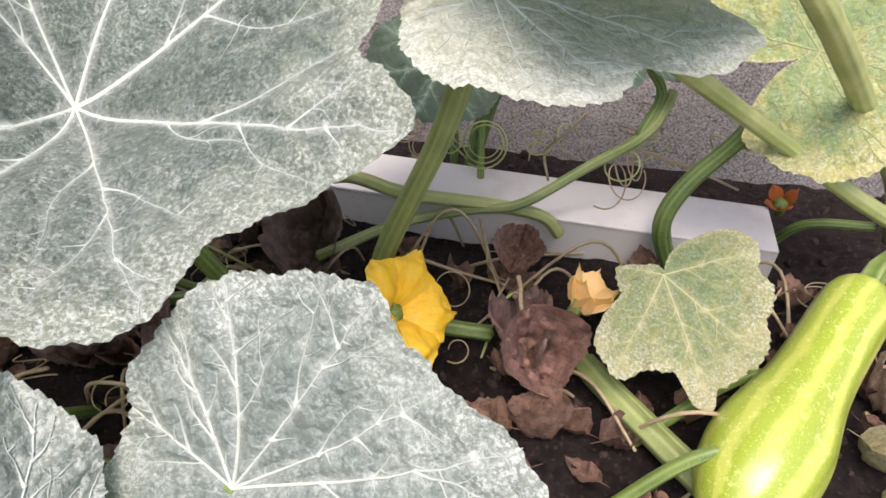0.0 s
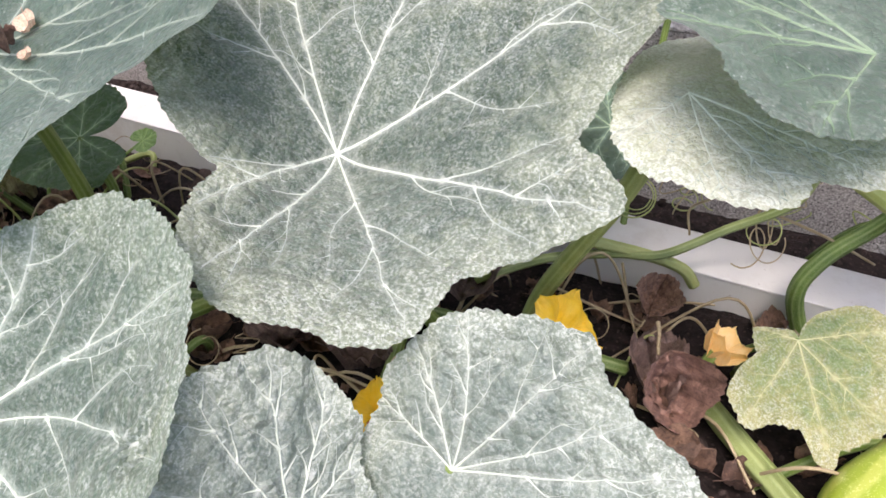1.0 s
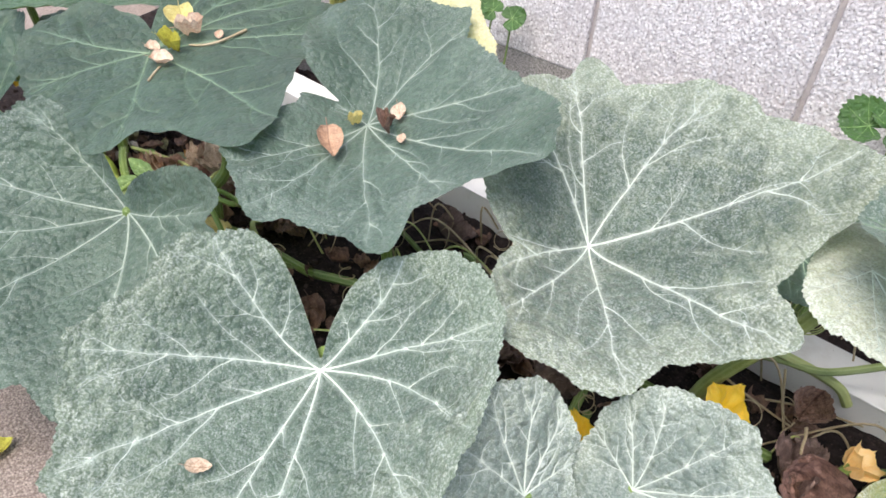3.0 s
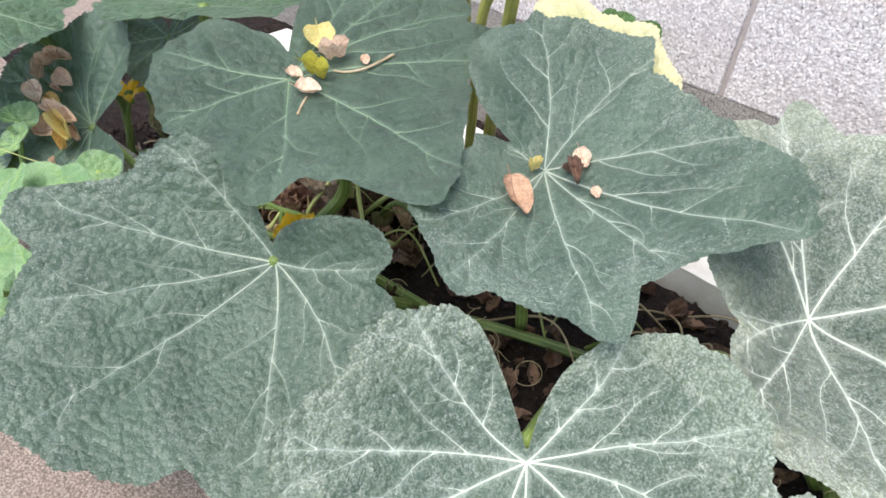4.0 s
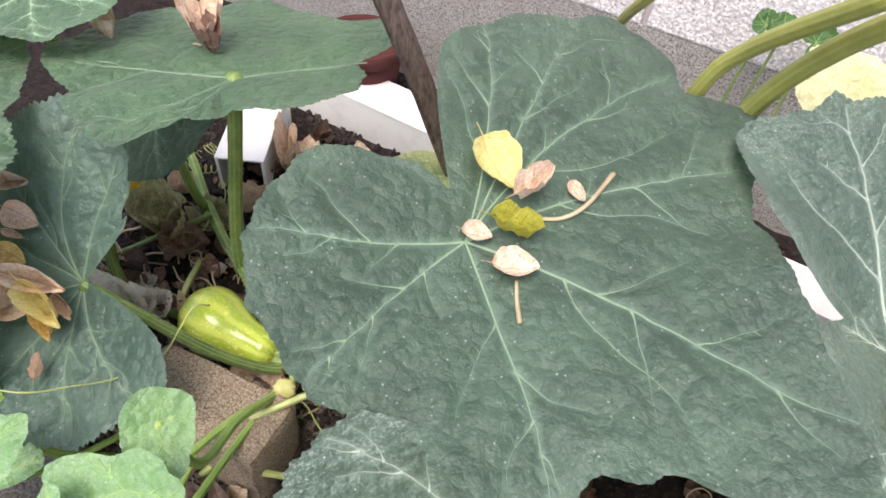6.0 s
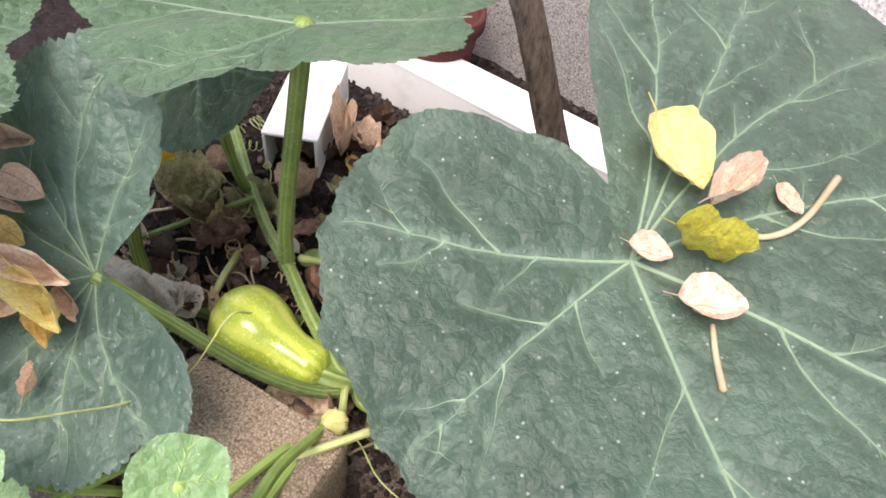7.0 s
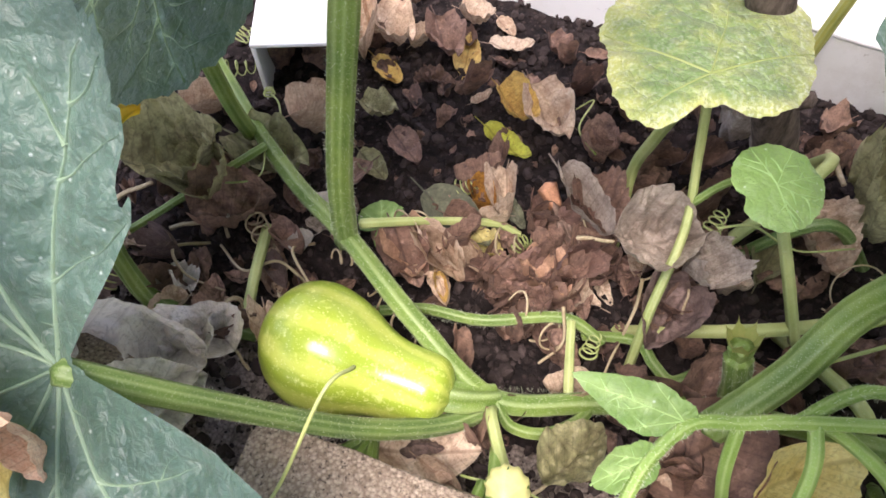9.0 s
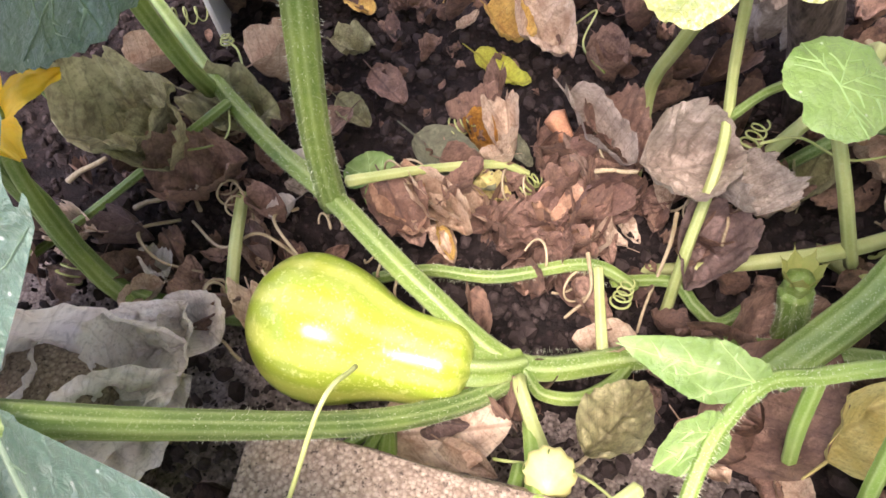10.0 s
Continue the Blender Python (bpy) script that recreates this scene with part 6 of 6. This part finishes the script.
add_stem(west, "stump", stump, 0.010, 0.0095, STEM, 8, seed=45, label="hairy green stump with ragged sepals")
flower(west, (-0.998, 0.497, 0.082), (-0.2, 0.25, 0.95), 0.02, 0.0, 0, 7, 55, None, "withered hairy green flower base", 0.55, SEPAL)
hairs(west, stump, 0.0098, 500, 0.004, 6)
shrivelled_flower(west, (-1.145, 0.627, 0.05), (-1.112, 0.597, 0.012), 0.017, 9, 3)
bud(west, (-1.139, 0.372, 0.083), (-0.1, -0.5, 0.8), 0.030, 0.011)
add_leaf(west, "", FRESH, VEIN_YOUNG, "small round young leaf", 60, 30, 140, 0.001, at=(-1.012, 0.562, 0.182), up=(0.05, -0.2, 0.97), heading=30, funnel=0.0, curl=(-6.0, 2.0, -4.0), lobes=((-178, 0.021), (-160, 0.027), (-110, 0.031), (-60, 0.030), (-20, 0.033), (0, 0.035), (20, 0.033), (60, 0.031), (110, 0.030), (160, 0.026)), veins=(-95, -45, 0, 45, 95), bright=0.2, teeth=0.006, twigs=0.0)
add_leaf(west, "", FRESH, VEIN_YOUNG, "folded young green leaf", 61, 24, 120, 0.001, at=(-1.055, 0.408, 0.153), up=(0.15, -0.55, 0.8), heading=166, funnel=0.0, curl=(-1.5, 0.0, 4.0), lobes=((-150, 0.008), (-60, 0.012), (-25, 0.03), (-8, 0.05), (0, 0.068), (8, 0.05), (25, 0.034), (60, 0.012), (150, 0.008)), veins=(-30, 0, 30))
add_leaf(west, "", FRESH, VEIN_YOUNG, "curled young green leaf", 62, 24, 120, 0.001, at=(-1.072, 0.385, 0.145), up=(0.3, -0.5, 0.7), heading=215, funnel=0.0, curl=(2.0, 0.0, 5.0), lobes=((-150, 0.008), (-60, 0.014), (-25, 0.025), (0, 0.034), (25, 0.025), (60, 0.016), (150, 0.008)), veins=(-30, 0, 30))
round_leaf(west, (-1.285, 0.575, 0.03), (0.2, -0.4, 0.85), 60, 0.022, FRESH, VEIN_YOUNG, "tiny pale green leaf bud", 63, 0.3)
for at, ax, turns, r, pitch in (((-1.523, 0.731, 0.03), (0.3, 1, 0.2), 4, 0.011, 0.008), ((-1.486, 0.625, 0.03), (0.2, 0.3, 1), 3, 0.012, 0.004), ((-1.018, 0.600, 0.06), (0.1, 0.2, 1), 5, 0.009, 0.007), ((-1.095, 0.493, 0.03), (0.1, 0.3, 1), 4, 0.007, 0.006), ((-1.168, 0.590, 0.015), (0.6, 0.2, 0.6), 4, 0.008, 0.004), ((-1.228, 0.639, 0.02), (0.7, 0.1, 0.5), 4, 0.009, 0.005), ((-1.499, 0.718, 0.04), (1, 0.2, 0.1), 4, 0.010, 0.010), ((-1.492, 0.755, 0.05), (0.4, 0.4, 0.5), 3, 0.013, 0.006), ((-1.44, 0.705, 0.03), (0.1, 0.1, 1), 3, 0.006, 0.003), ((-1.50, 0.47, 0.02), (0.3, 0.8, 0.4), 4, 0.010, 0.006), ((-1.3, 0.27, 0.15), (0.1, 0.1, 1), 5, 0.009, 0.006)):
    tendril(west, at, ax, turns, r, pitch)
for line in ([(-1.44, 0.707, 0.03), (-1.42, 0.685, 0.04), (-1.405, 0.65, 0.03), (-1.396, 0.633, 0.02)], [(-1.228, 0.38, 0.20), (-1.235, 0.36, 0.214), (-1.252, 0.318, 0.175), (-1.261, 0.268, 0.2), (-1.276, 0.232, 0.23), (-1.30, 0.20, 0.255), (-1.36, 0.19, 0.26)], [(-1.48, 0.60, 0.02), (-1.43, 0.575, 0.05), (-1.40, 0.59, 0.05), (-1.41, 0.63, 0.05)], [(-1.02, 0.585, 0.10), (-0.99, 0.60, 0.09), (-0.95, 0.60, 0.07), (-0.9, 0.62, 0.06)], [(-1.11, 0.70, 0.03), (-1.13, 0.72, 0.04), (-1.12, 0.76, 0.04), (-1.135, 0.765, 0.02)], [(-1.17, 0.375, 0.06), (-1.12, 0.37, 0.07), (-1.08, 0.34, 0.08), (-1.04, 0.33, 0.07)]):
    part("tendril", tube(line, 0.0011, 0.0008, 6, 0, 0, 8, 0.02), STEM_PALE, west)
hairs(west, [(-1.10, 0.51, 0.03), (-1.119, 0.516, 0.04), (-1.18, 0.502, 0.035), (-1.229, 0.504, 0.03)], 0.0053, 700, 0.003, 8)
hairs(west, [(-1.161, 0.44, 0.037), (-1.09, 0.455, 0.03), (-1.02, 0.47, 0.03), (-0.95, 0.47, 0.03)], 0.0083, 1200, 0.0034, 9)
hairs(west, [(-1.43, 0.65, 0.045), (-1.36, 0.585, 0.05), (-1.30, 0.535, 0.07), (-1.227, 0.475, 0.065), (-1.161, 0.44, 0.037), (-1.09, 0.455, 0.03), (-1.02, 0.47, 0.03)], 0.008, 2200, 0.0034, 2)
hairs(west, [(-1.300, 0.535, 0.06), (-1.292, 0.535, 0.16), (-1.262, 0.533, 0.34)], 0.0098, 1200, 0.0028, 3)
hairs(west, [(-1.305, 0.350, 0.185), (-1.24, 0.378, 0.10), (-1.19, 0.41, 0.045), (-1.155, 0.44, 0.03)], 0.0074, 900, 0.0026, 4)
for k, line in enumerate(([(-1.068, 0.54, 0.08), (-1.066, 0.53, 0.05), (-1.075, 0.50, 0.02), (-1.08, 0.48, 0.015)], [(-1.12, 0.52, 0.05), (-1.115, 0.50, 0.03), (-1.13, 0.485, 0.015)], [(-1.33, 0.51, 0.015), (-1.36, 0.52, 0.03), (-1.39, 0.51, 0.02), (-1.42, 0.53, 0.02)], [(-1.34, 0.55, 0.02), (-1.35, 0.53, 0.035), (-1.32, 0.50, 0.02)], [(-1.43, 0.53, 0.02), (-1.45, 0.51, 0.035), (-1.43, 0.49, 0.03), (-1.4, 0.49, 0.015)])):
    add_stem(west, "dry_tendril", line, 0.0016, 0.0011, STEM_DRY, 0, 6, k)

dry_rnd = random.Random(77)
for k in range(16):
    x, y = dry_rnd.uniform(-1.46, -1.05), dry_rnd.uniform(0.46, 0.62)
    tendril(west, (x, y, dry_rnd.uniform(0.02, 0.04)), (dry_rnd.uniform(-1, 1), dry_rnd.uniform(-1, 1), 0.3), dry_rnd.uniform(0.8, 2.2), dry_rnd.uniform(0.008, 0.02), dry_rnd.uniform(0.006, 0.02), 0.0011, None, STEM_DRY)

for k, line in enumerate(([(-1.20, 0.30, 0.02), (-1.19, 0.28, 0.05), (-1.15, 0.27, 0.07), (-1.10, 0.29, 0.04)], [(-1.28, 0.27, 0.03), (-1.22, 0.27, 0.06), (-1.16, 0.31, 0.10), (-1.10, 0.36, 0.12)], [(-1.14, 0.34, 0.02), (-1.17, 0.30, 0.05), (-1.20, 0.26, 0.03)])):
    add_stem(west, "vine", line, 0.0045, 0.004, STEM_PALE, 6, seed=90 + k)

# light green leaves by the path
LIGHT_LEAVES = (
    ("upright cupped light green leaf", (-1.151, 0.206, 0.291), (0.43, -0.31, 0.85), (4.0, 0.0, 3.0), ((-180, 0.029), (-140, 0.028), (-100, 0.035), (-60, 0.046), (-40, 0.05), (-20, 0.037), (20, 0.029), (60, 0.033), (100, 0.028), (140, 0.03)), (-50, 30, 100)),
    ("folded light green leaf", (-1.129, 0.143, 0.315), (0.0, -0.5, 0.85), (3.0, 0.0, -2.0), ((-180, 0.058), (-140, 0.055), (-100, 0.058), (-60, 0.039), (-20, 0.038), (0, 0.049), (20, 0.05), (40, 0.036), (70, 0.032), (98, 0.03), (120, 0.026), (140, 0.027), (160, 0.042)), (-140, 150, 10)),
    ("pale underside of a folded light green leaf", (-1.150, 0.085, 0.318), (-0.1, -0.55, 0.8), (-9.0, 0.0, 0.0), ((-180, 0.026), (-150, 0.018), (-110, 0.02), (-80, 0.03), (-60, 0.04), (-45, 0.05), (-25, 0.022), (20, 0.022), (60, 0.021), (80, 0.026), (102, 0.048), (118, 0.046), (140, 0.035), (160, 0.031)), (-55, 110)),
    ("hanging light green leaf tip", (-1.084, 0.043, 0.275), (0.0, -0.6, 0.7), (6.0, 0.0, -3.0), ((-180, 0.016), (-140, 0.013), (-100, 0.018), (-80, 0.026), (-60, 0.035), (-40, 0.026), (0, 0.022), (40, 0.018), (80, 0.013), (120, 0.016), (140, 0.025), (160, 0.024)), (-60, 145)),
    ("light green drooping leaf", (-1.304, 0.148, 0.24), (0.1, -0.3, 0.9), (2.0, 1.0, -2.0), ((-180, 0.05), (-160, 0.058), (-140, 0.041), (-115, 0.024), (-80, 0.02), (-50, 0.029), (-20, 0.041), (0, 0.037), (40, 0.043), (60, 0.048), (80, 0.034), (120, 0.028), (160, 0.034)), (-20, 55, 165)),
    ("light green rounded leaf", (-1.206, 0.057, 0.22), (0.1, -0.3, 0.9), (0.5, 1.0, 1.5), ((-180, 0.06), (-140, 0.05), (-100, 0.05), (-60, 0.041), (-20, 0.05), (0, 0.05), (40, 0.04), (80, 0.041), (120, 0.045), (160, 0.046)), (-90, -20, 50, 120)),
    ("light green leaf with a small flower on it", (-1.104, -0.001, 0.25), (0.2, -0.3, 0.9), (-2.0, 2.0, 2.0), ((-180, 0.014), (-140, 0.025), (-100, 0.033), (-70, 0.042), (-40, 0.038), (0, 0.024), (40, 0.018), (80, 0.024), (100, 0.027), (130, 0.015)), (-70, 95)),
)
for k, (label, at, up, curl, lobes, veins) in enumerate(LIGHT_LEAVES):
    add_leaf(west, "", YOUNG, VEIN_YOUNG, label, 64 + k, 30, 160, 0.002, at=at, up=up, heading=0, funnel=0.0, curl=curl, lobes=lobes, veins=veins, bright=0.3, twigs=0.1, teeth=0.005)
for at, size, seed in (((-1.361, 0.139, 0.13), 0.08, 78), ((-1.168, -0.03, 0.13), 0.06, 79), ((-1.242, 0.03, 0.12), 0.07, 77), ((-1.48, 0.2, 0.2), 0.08, 80)):
    round_leaf(west, at, (0.1, -0.25, 0.95), seed * 67 % 360, size, YOUNG if seed < 80 else GREYGREEN, VEIN_YOUNG, "light green leaf low beside the path", seed, 0.1)
    add_stem(west, "shoot", [(at[0], at[1], at[2] - 0.002), (at[0] * 0.7 - 0.36, at[1] * 0.5 + 0.14, 0.09), (-1.24, 0.40, 0.02)], 0.003, 0.004, YOUNG_STEM, 6, seed=seed)
round_leaf(west, (-1.42, 0.262, 0.25), (0.3, -0.2, 0.9), 80, 0.032, YOUNG, VEIN_YOUNG, "crinkled new shoot leaf", 69, 0.6, (4.0, 2.0, -3.0))
round_leaf(west, (-1.39, 0.23, 0.235), (-0.2, -0.4, 0.9), 200, 0.036, YOUNG, VEIN_YOUNG, "crinkled new shoot leaf", 70, 0.5, (-4.0, 2.0, 3.0))
add_stem(west, "shoot", [(-1.42, 0.262, 0.25), (-1.38, 0.225, 0.20), (-1.34, 0.2, 0.12), (-1.3, 0.24, 0.04)], 0.004, 0.005, YOUNG_STEM, 6, seed=46)
add_stem(west, "shoot", [(-1.151, 0.206, 0.289), (-1.13, 0.21, 0.22), (-1.14, 0.28, 0.17), (-1.145, 0.34, 0.11), (-1.15, 0.40, 0.05)], 0.0045, 0.005, YOUNG_STEM, 6, seed=47)
add_stem(west, "shoot", [(-1.206, 0.057, 0.218), (-1.2, 0.15, 0.16), (-1.17, 0.29, 0.12), (-1.155, 0.37, 0.07)], 0.004, 0.0045, YOUNG_STEM, 6, seed=48)
add_stem(west, "shoot", [(-1.104, -0.001, 0.248), (-1.14, 0.08, 0.17), (-1.15, 0.25, 0.12), (-1.148, 0.36, 0.09)], 0.004, 0.0045, YOUNG_STEM, 6, seed=49)

# stalks that lean out against the wall
add_stem(middle, "petiole", [(-0.80, 0.72, 0.02), (-0.775, 0.68, 0.25), (-0.744, 0.621, 0.45), (-0.716, 0.562, 0.56), (-0.68, 0.47, 0.66)], 0.0105, 0.0088, STEM_YELLOW, 9, seed=51)
add_stem(middle, "petiole", [(-0.83, 0.72, 0.02), (-0.815, 0.69, 0.25), (-0.793, 0.637, 0.45), (-0.768, 0.608, 0.52), (-0.72, 0.50, 0.63)], 0.0085, 0.0075, STEM_YELLOW, 9, seed=52)
add_stem(middle, "petiole", [(-0.92, 0.86, 0.02), (-0.905, 0.83, 0.3), (-0.888, 0.78, 0.42), (-0.866, 0.699, 0.5), (-0.84, 0.63, 0.56)], 0.0062, 0.0055, STEM_YELLOW, 9, seed=53)

# a small green weed by the rail
for at, d, size, seed in (((-0.85, 0.70, 0.11), 120, 0.03, 84), ((-0.79, 0.685, 0.10), 20, 0.028, 85), ((-0.815, 0.70, 0.13), 250, 0.022, 86), ((-0.70, 0.74, 0.10), 40, 0.022, 87)):
    round_leaf(middle, at, (0.1, -0.45, 0.85), d, size, FRESH, VEIN_YOUNG, "small bright green new leaf beside a rail", seed, 0.2, (3.0, 2.0, -3.0))
    add_stem(middle, "shoot", [(at[0], at[1], at[2] - 0.001), (at[0] * 0.6 - 0.33, at[1] - 0.02, 0.06), (-0.82, 0.62, -0.01)], 0.002, 0.003, YOUNG_STEM, 6, seed=seed)

# undergrowth in the shade of the big leaves
shade_rnd = random.Random(23)
for k in range(84):
    u, v = shade_rnd.uniform(-1.1, 0.5), shade_rnd.uniform(0.25, 0.6)
    d = shade_rnd.uniform(0, 2 * math.pi)
    l = shade_rnd.uniform(0.1, 0.28)
    p = bed(u, v)
    q = p + Vector((math.cos(d), math.sin(d) * 0.6, 0)) * l
    h = shade_rnd.uniform(0.02, 0.10)
    mid = (p + q) / 2 + Vector((shade_rnd.uniform(-0.05, 0.05), shade_rnd.uniform(-0.04, 0.04), h))
    thin = shade_rnd.random() < 0.7
    owner = east if p.x > -0.3 else middle
    add_stem(owner, "vine", [(p.x, p.y, -0.012), tuple(mid), (q.x, q.y, -0.014)], 0.0022 if thin else 0.006, 0.0016 if thin else 0.005, shade_rnd.choice((STEM_DRY, STEM_DRY, STEM_PALE) if thin else (STEM_DARK, STEM, STEM_PALE)), 0 if thin else 6, 6 if thin else 20, 100 + k)
for k in range(44):
    p = bed(shade_rnd.uniform(-1.0, 0.4), shade_rnd.uniform(0.25, 0.62))
    tendril(east if p.x > -0.3 else middle, (p.x, p.y, shade_rnd.uniform(0.015, 0.06)), (shade_rnd.uniform(-1, 1), shade_rnd.uniform(-1, 1), 0.5), shade_rnd.uniform(0.7, 1.8), shade_rnd.uniform(0.012, 0.03), shade_rnd.uniform(0.008, 0.03), 0.0009, None, STEM_DRY)
for line in ([(0.155, 0.632, 0.2), (0.138, 0.653, 0.16), (0.123, 0.682, 0.12), (0.128, 0.666, 0.09)], [(0.045, 0.628, 0.06), (0.057, 0.578, 0.03), (0.073, 0.515, 0.01)], [(-0.042, 0.587, 0.04), (0.004, 0.568, 0.035), (0.05, 0.564, 0.02), (0.1, 0.55, 0.015)], [(0.1, 0.44, 0.015), (0.14, 0.40, 0.04), (0.17, 0.33, 0.03)], [(0.3, 0.5, 0.03), (0.33, 0.49, 0.06), (0.36, 0.46, 0.03)], [(0.22, 0.7, 0.12), (0.3, 0.68, 0.10), (0.36, 0.66, 0.08)]):
    add_stem(east, "dry_tendril", line, 0.0022, 0.0016, STEM_DRY, 0, 6, 5)
for k in range(16):
    x = shade_rnd.uniform(-0.1, 0.33)
    y = 0.665 - 0.226 * x + shade_rnd.uniform(0.02, 0.12)
    tendril(east, (x, y, shade_rnd.uniform(0.09, 0.13)), (shade_rnd.uniform(-1, 1), shade_rnd.uniform(-1, 1), shade_rnd.uniform(0.3, 1.0)), shade_rnd.uniform(0.6, 2.6), shade_rnd.uniform(0.012, 0.03), shade_rnd.uniform(0.01, 0.04), 0.0011, None, shade_rnd.choice((STEM_PALE, STEM_DRY)))
for k, (a, b, c) in enumerate((((0.03, 0.77, -0.01), (0.045, 0.75, 0.12), (0.098, 0.70, 0.24)), ((0.02, 0.775, -0.01), (0.012, 0.755, 0.12), (0.0, 0.68, 0.24)), ((0.035, 0.78, -0.01), (0.06, 0.76, 0.13), (0.085, 0.70, 0.265)), ((0.222, 0.65, 0.158), (0.245, 0.675, 0.2), (0.217, 0.672, 0.243)), ((0.30, 0.73, -0.01), (0.34, 0.69, 0.115), (0.4, 0.63, 0.17)), ((0.42, 0.66, -0.01), (0.44, 0.63, 0.05), (0.5, 0.6, 0.07)))):
    add_stem(east, "petiole", [a, b, c], 0.0065, 0.0055, STEM_DARK, 8, seed=60 + k)
round_leaf(east, (0.0, 0.655, 0.245), (0.1, -0.5, 0.8), 200, 0.075, DARKGREEN, VEIN_DARK, "shaded dark green leaf", 71)
round_leaf(east, (0.09, 0.675, 0.27), (-0.1, -0.5, 0.8), 60, 0.07, DARKGREEN, VEIN_DARK, "shaded dark green leaf", 72)
round_leaf(east, (0.215, 0.67, 0.245), (0.0, -0.4, 0.85), 100, 0.055, DARKGREEN, VEIN_DARK, "shaded dark green leaf", 73)
round_leaf(middle, (-0.665, 0.58, 0.20), (0.1, -0.4, 0.85), 200, 0.085, MIDGREEN, VEIN_DARK, "shaded green leaf under larger leaves", 88)
add_stem(middle, "petiole", [(-0.665, 0.58, 0.198), (-0.66, 0.60, 0.10), (-0.65, 0.56, 0.02)], 0.006, 0.007, STEM_DARK, 8, seed=88)
for at, d, size, seed in (((-0.663, 0.99, 0.372), 150, 0.024, 91), ((-0.618, 0.985, 0.366), 40, 0.027, 92), ((-0.69, 0.985, 0.375), 100, 0.02, 93)):
    round_leaf(middle, at, (0.1, -0.7, 0.7), d, size, WEED, VEIN_YOUNG, "small dark green weed leaf beside the wall", seed, 0.2, (3.0, 2.0, -2.0), teeth=0.02, bright=0.1, twigs=0.0, finest=0)
    add_stem(middle, "shoot", [(at[0], at[1], at[2] - 0.001), (at[0] - 0.01, at[1] - 0.01, 0.2), (-0.66, 0.95, -0.01)], 0.002, 0.003, STEM_DARK, 6, seed=seed)
round_leaf(east, (0.06, 0.80, 0.40), (0.1, -0.5, 0.8), 30, 0.05, WEED, VEIN_YOUNG, "crinkled dark green weed leaf beside the wall", 74, 0.3, (6.0, 5.0, -6.0), teeth=0.03, bright=0.1, twigs=0.0, finest=0)
round_leaf(east, (0.02, 0.80, 0.40), (-0.2, -0.6, 0.8), 150, 0.038, WEED, VEIN_YOUNG, "crinkled dark green weed leaf beside the wall", 75, 0.3, (7.0, -5.0, 5.0), teeth=0.03, bright=0.1, twigs=0.0, finest=0)
add_stem(east, "petiole", [(0.06, 0.80, 0.395), (0.058, 0.79, 0.3), (0.05, 0.74, 0.1), (0.05, 0.70, 0.02)], 0.004, 0.005, STEM, 8, seed=70)
keep_in_place()


# ---- other things ----
def make_sapling():
    """A thin brown trunk that leans over the rail."""
    tree = thing("sapling", "thin brown bare sapling trunk leaning over soil", "trunk", "", (-0.94, 0.70, 0))
    bpy.context.view_layer.update()
    base, way = Vector((-0.9395, 0.701, 0.0)), Vector((-0.388, -0.147, 1.0))
    pts = [base + way * s + Vector((0.004 * math.sin(s * 19), 0.004 * math.cos(s * 23), 0)) for s in (-0.03, 0.05, 0.15, 0.27, 0.4, 0.55, 0.7)]
    trunk = part("trunk", tube(pts, 0.0175, 0.0135, 20, 0, 0, 6, 0.09), BARK, tree)
    trunk.matrix_parent_inverse = Matrix.Translation(-tree.location)
    knob = part("knot", tube([pts[2], pts[2] + Vector((0.022, -0.008, 0.012))], 0.011, 0.006, 10, 0, 0, 3, 0.15), BARK, tree)
    knob.matrix_parent_inverse = Matrix.Translation(-tree.location)


make_sapling()


def make_pot():
    """A dark red plant pot behind the rail."""
    pot = thing("plant_pot", "dark red-brown plastic plant pot behind a rail", "pot", "", (-1.34, 1.075, 0))
    bpy.context.view_layer.update()

    def turned(profile, sides=40):
        verts = [(r * math.cos(2 * math.pi * k / sides), r * math.sin(2 * math.pi * k / sides), z) for r, z in profile for k in range(sides)]
        faces = [(i * sides + k, i * sides + (k + 1) % sides, (i + 1) * sides + (k + 1) % sides, (i + 1) * sides + k) for i in range(len(profile) - 1) for k in range(sides)]
        return mesh_of(verts, faces)

    part("body", turned(((0.0, 0.0), (0.06, 0.0), (0.078, 0.13), (0.073, 0.13), (0.056, 0.012), (0.0, 0.012))), POT, pot)
    part("rim", turned(((0.078, 0.115), (0.084, 0.118), (0.084, 0.142), (0.081, 0.145), (0.074, 0.143), (0.073, 0.118))), POT, pot)


make_pot()

tie = part("red_tie", tube([(-0.192, 0.25, 0.165), (-0.188, 0.235, 0.15), (-0.183, 0.215, 0.155), (-0.18, 0.2, 0.14), (-0.185, 0.2, 0.12)], 0.003, 0.0025, 8, 0, 0, 6, 0.1), plain_concrete("red_plastic", (140, 16, 24), (170, 30, 36)), None, "dark red plastic plant tie between leaves")
tagged(tie, category="plant tie")
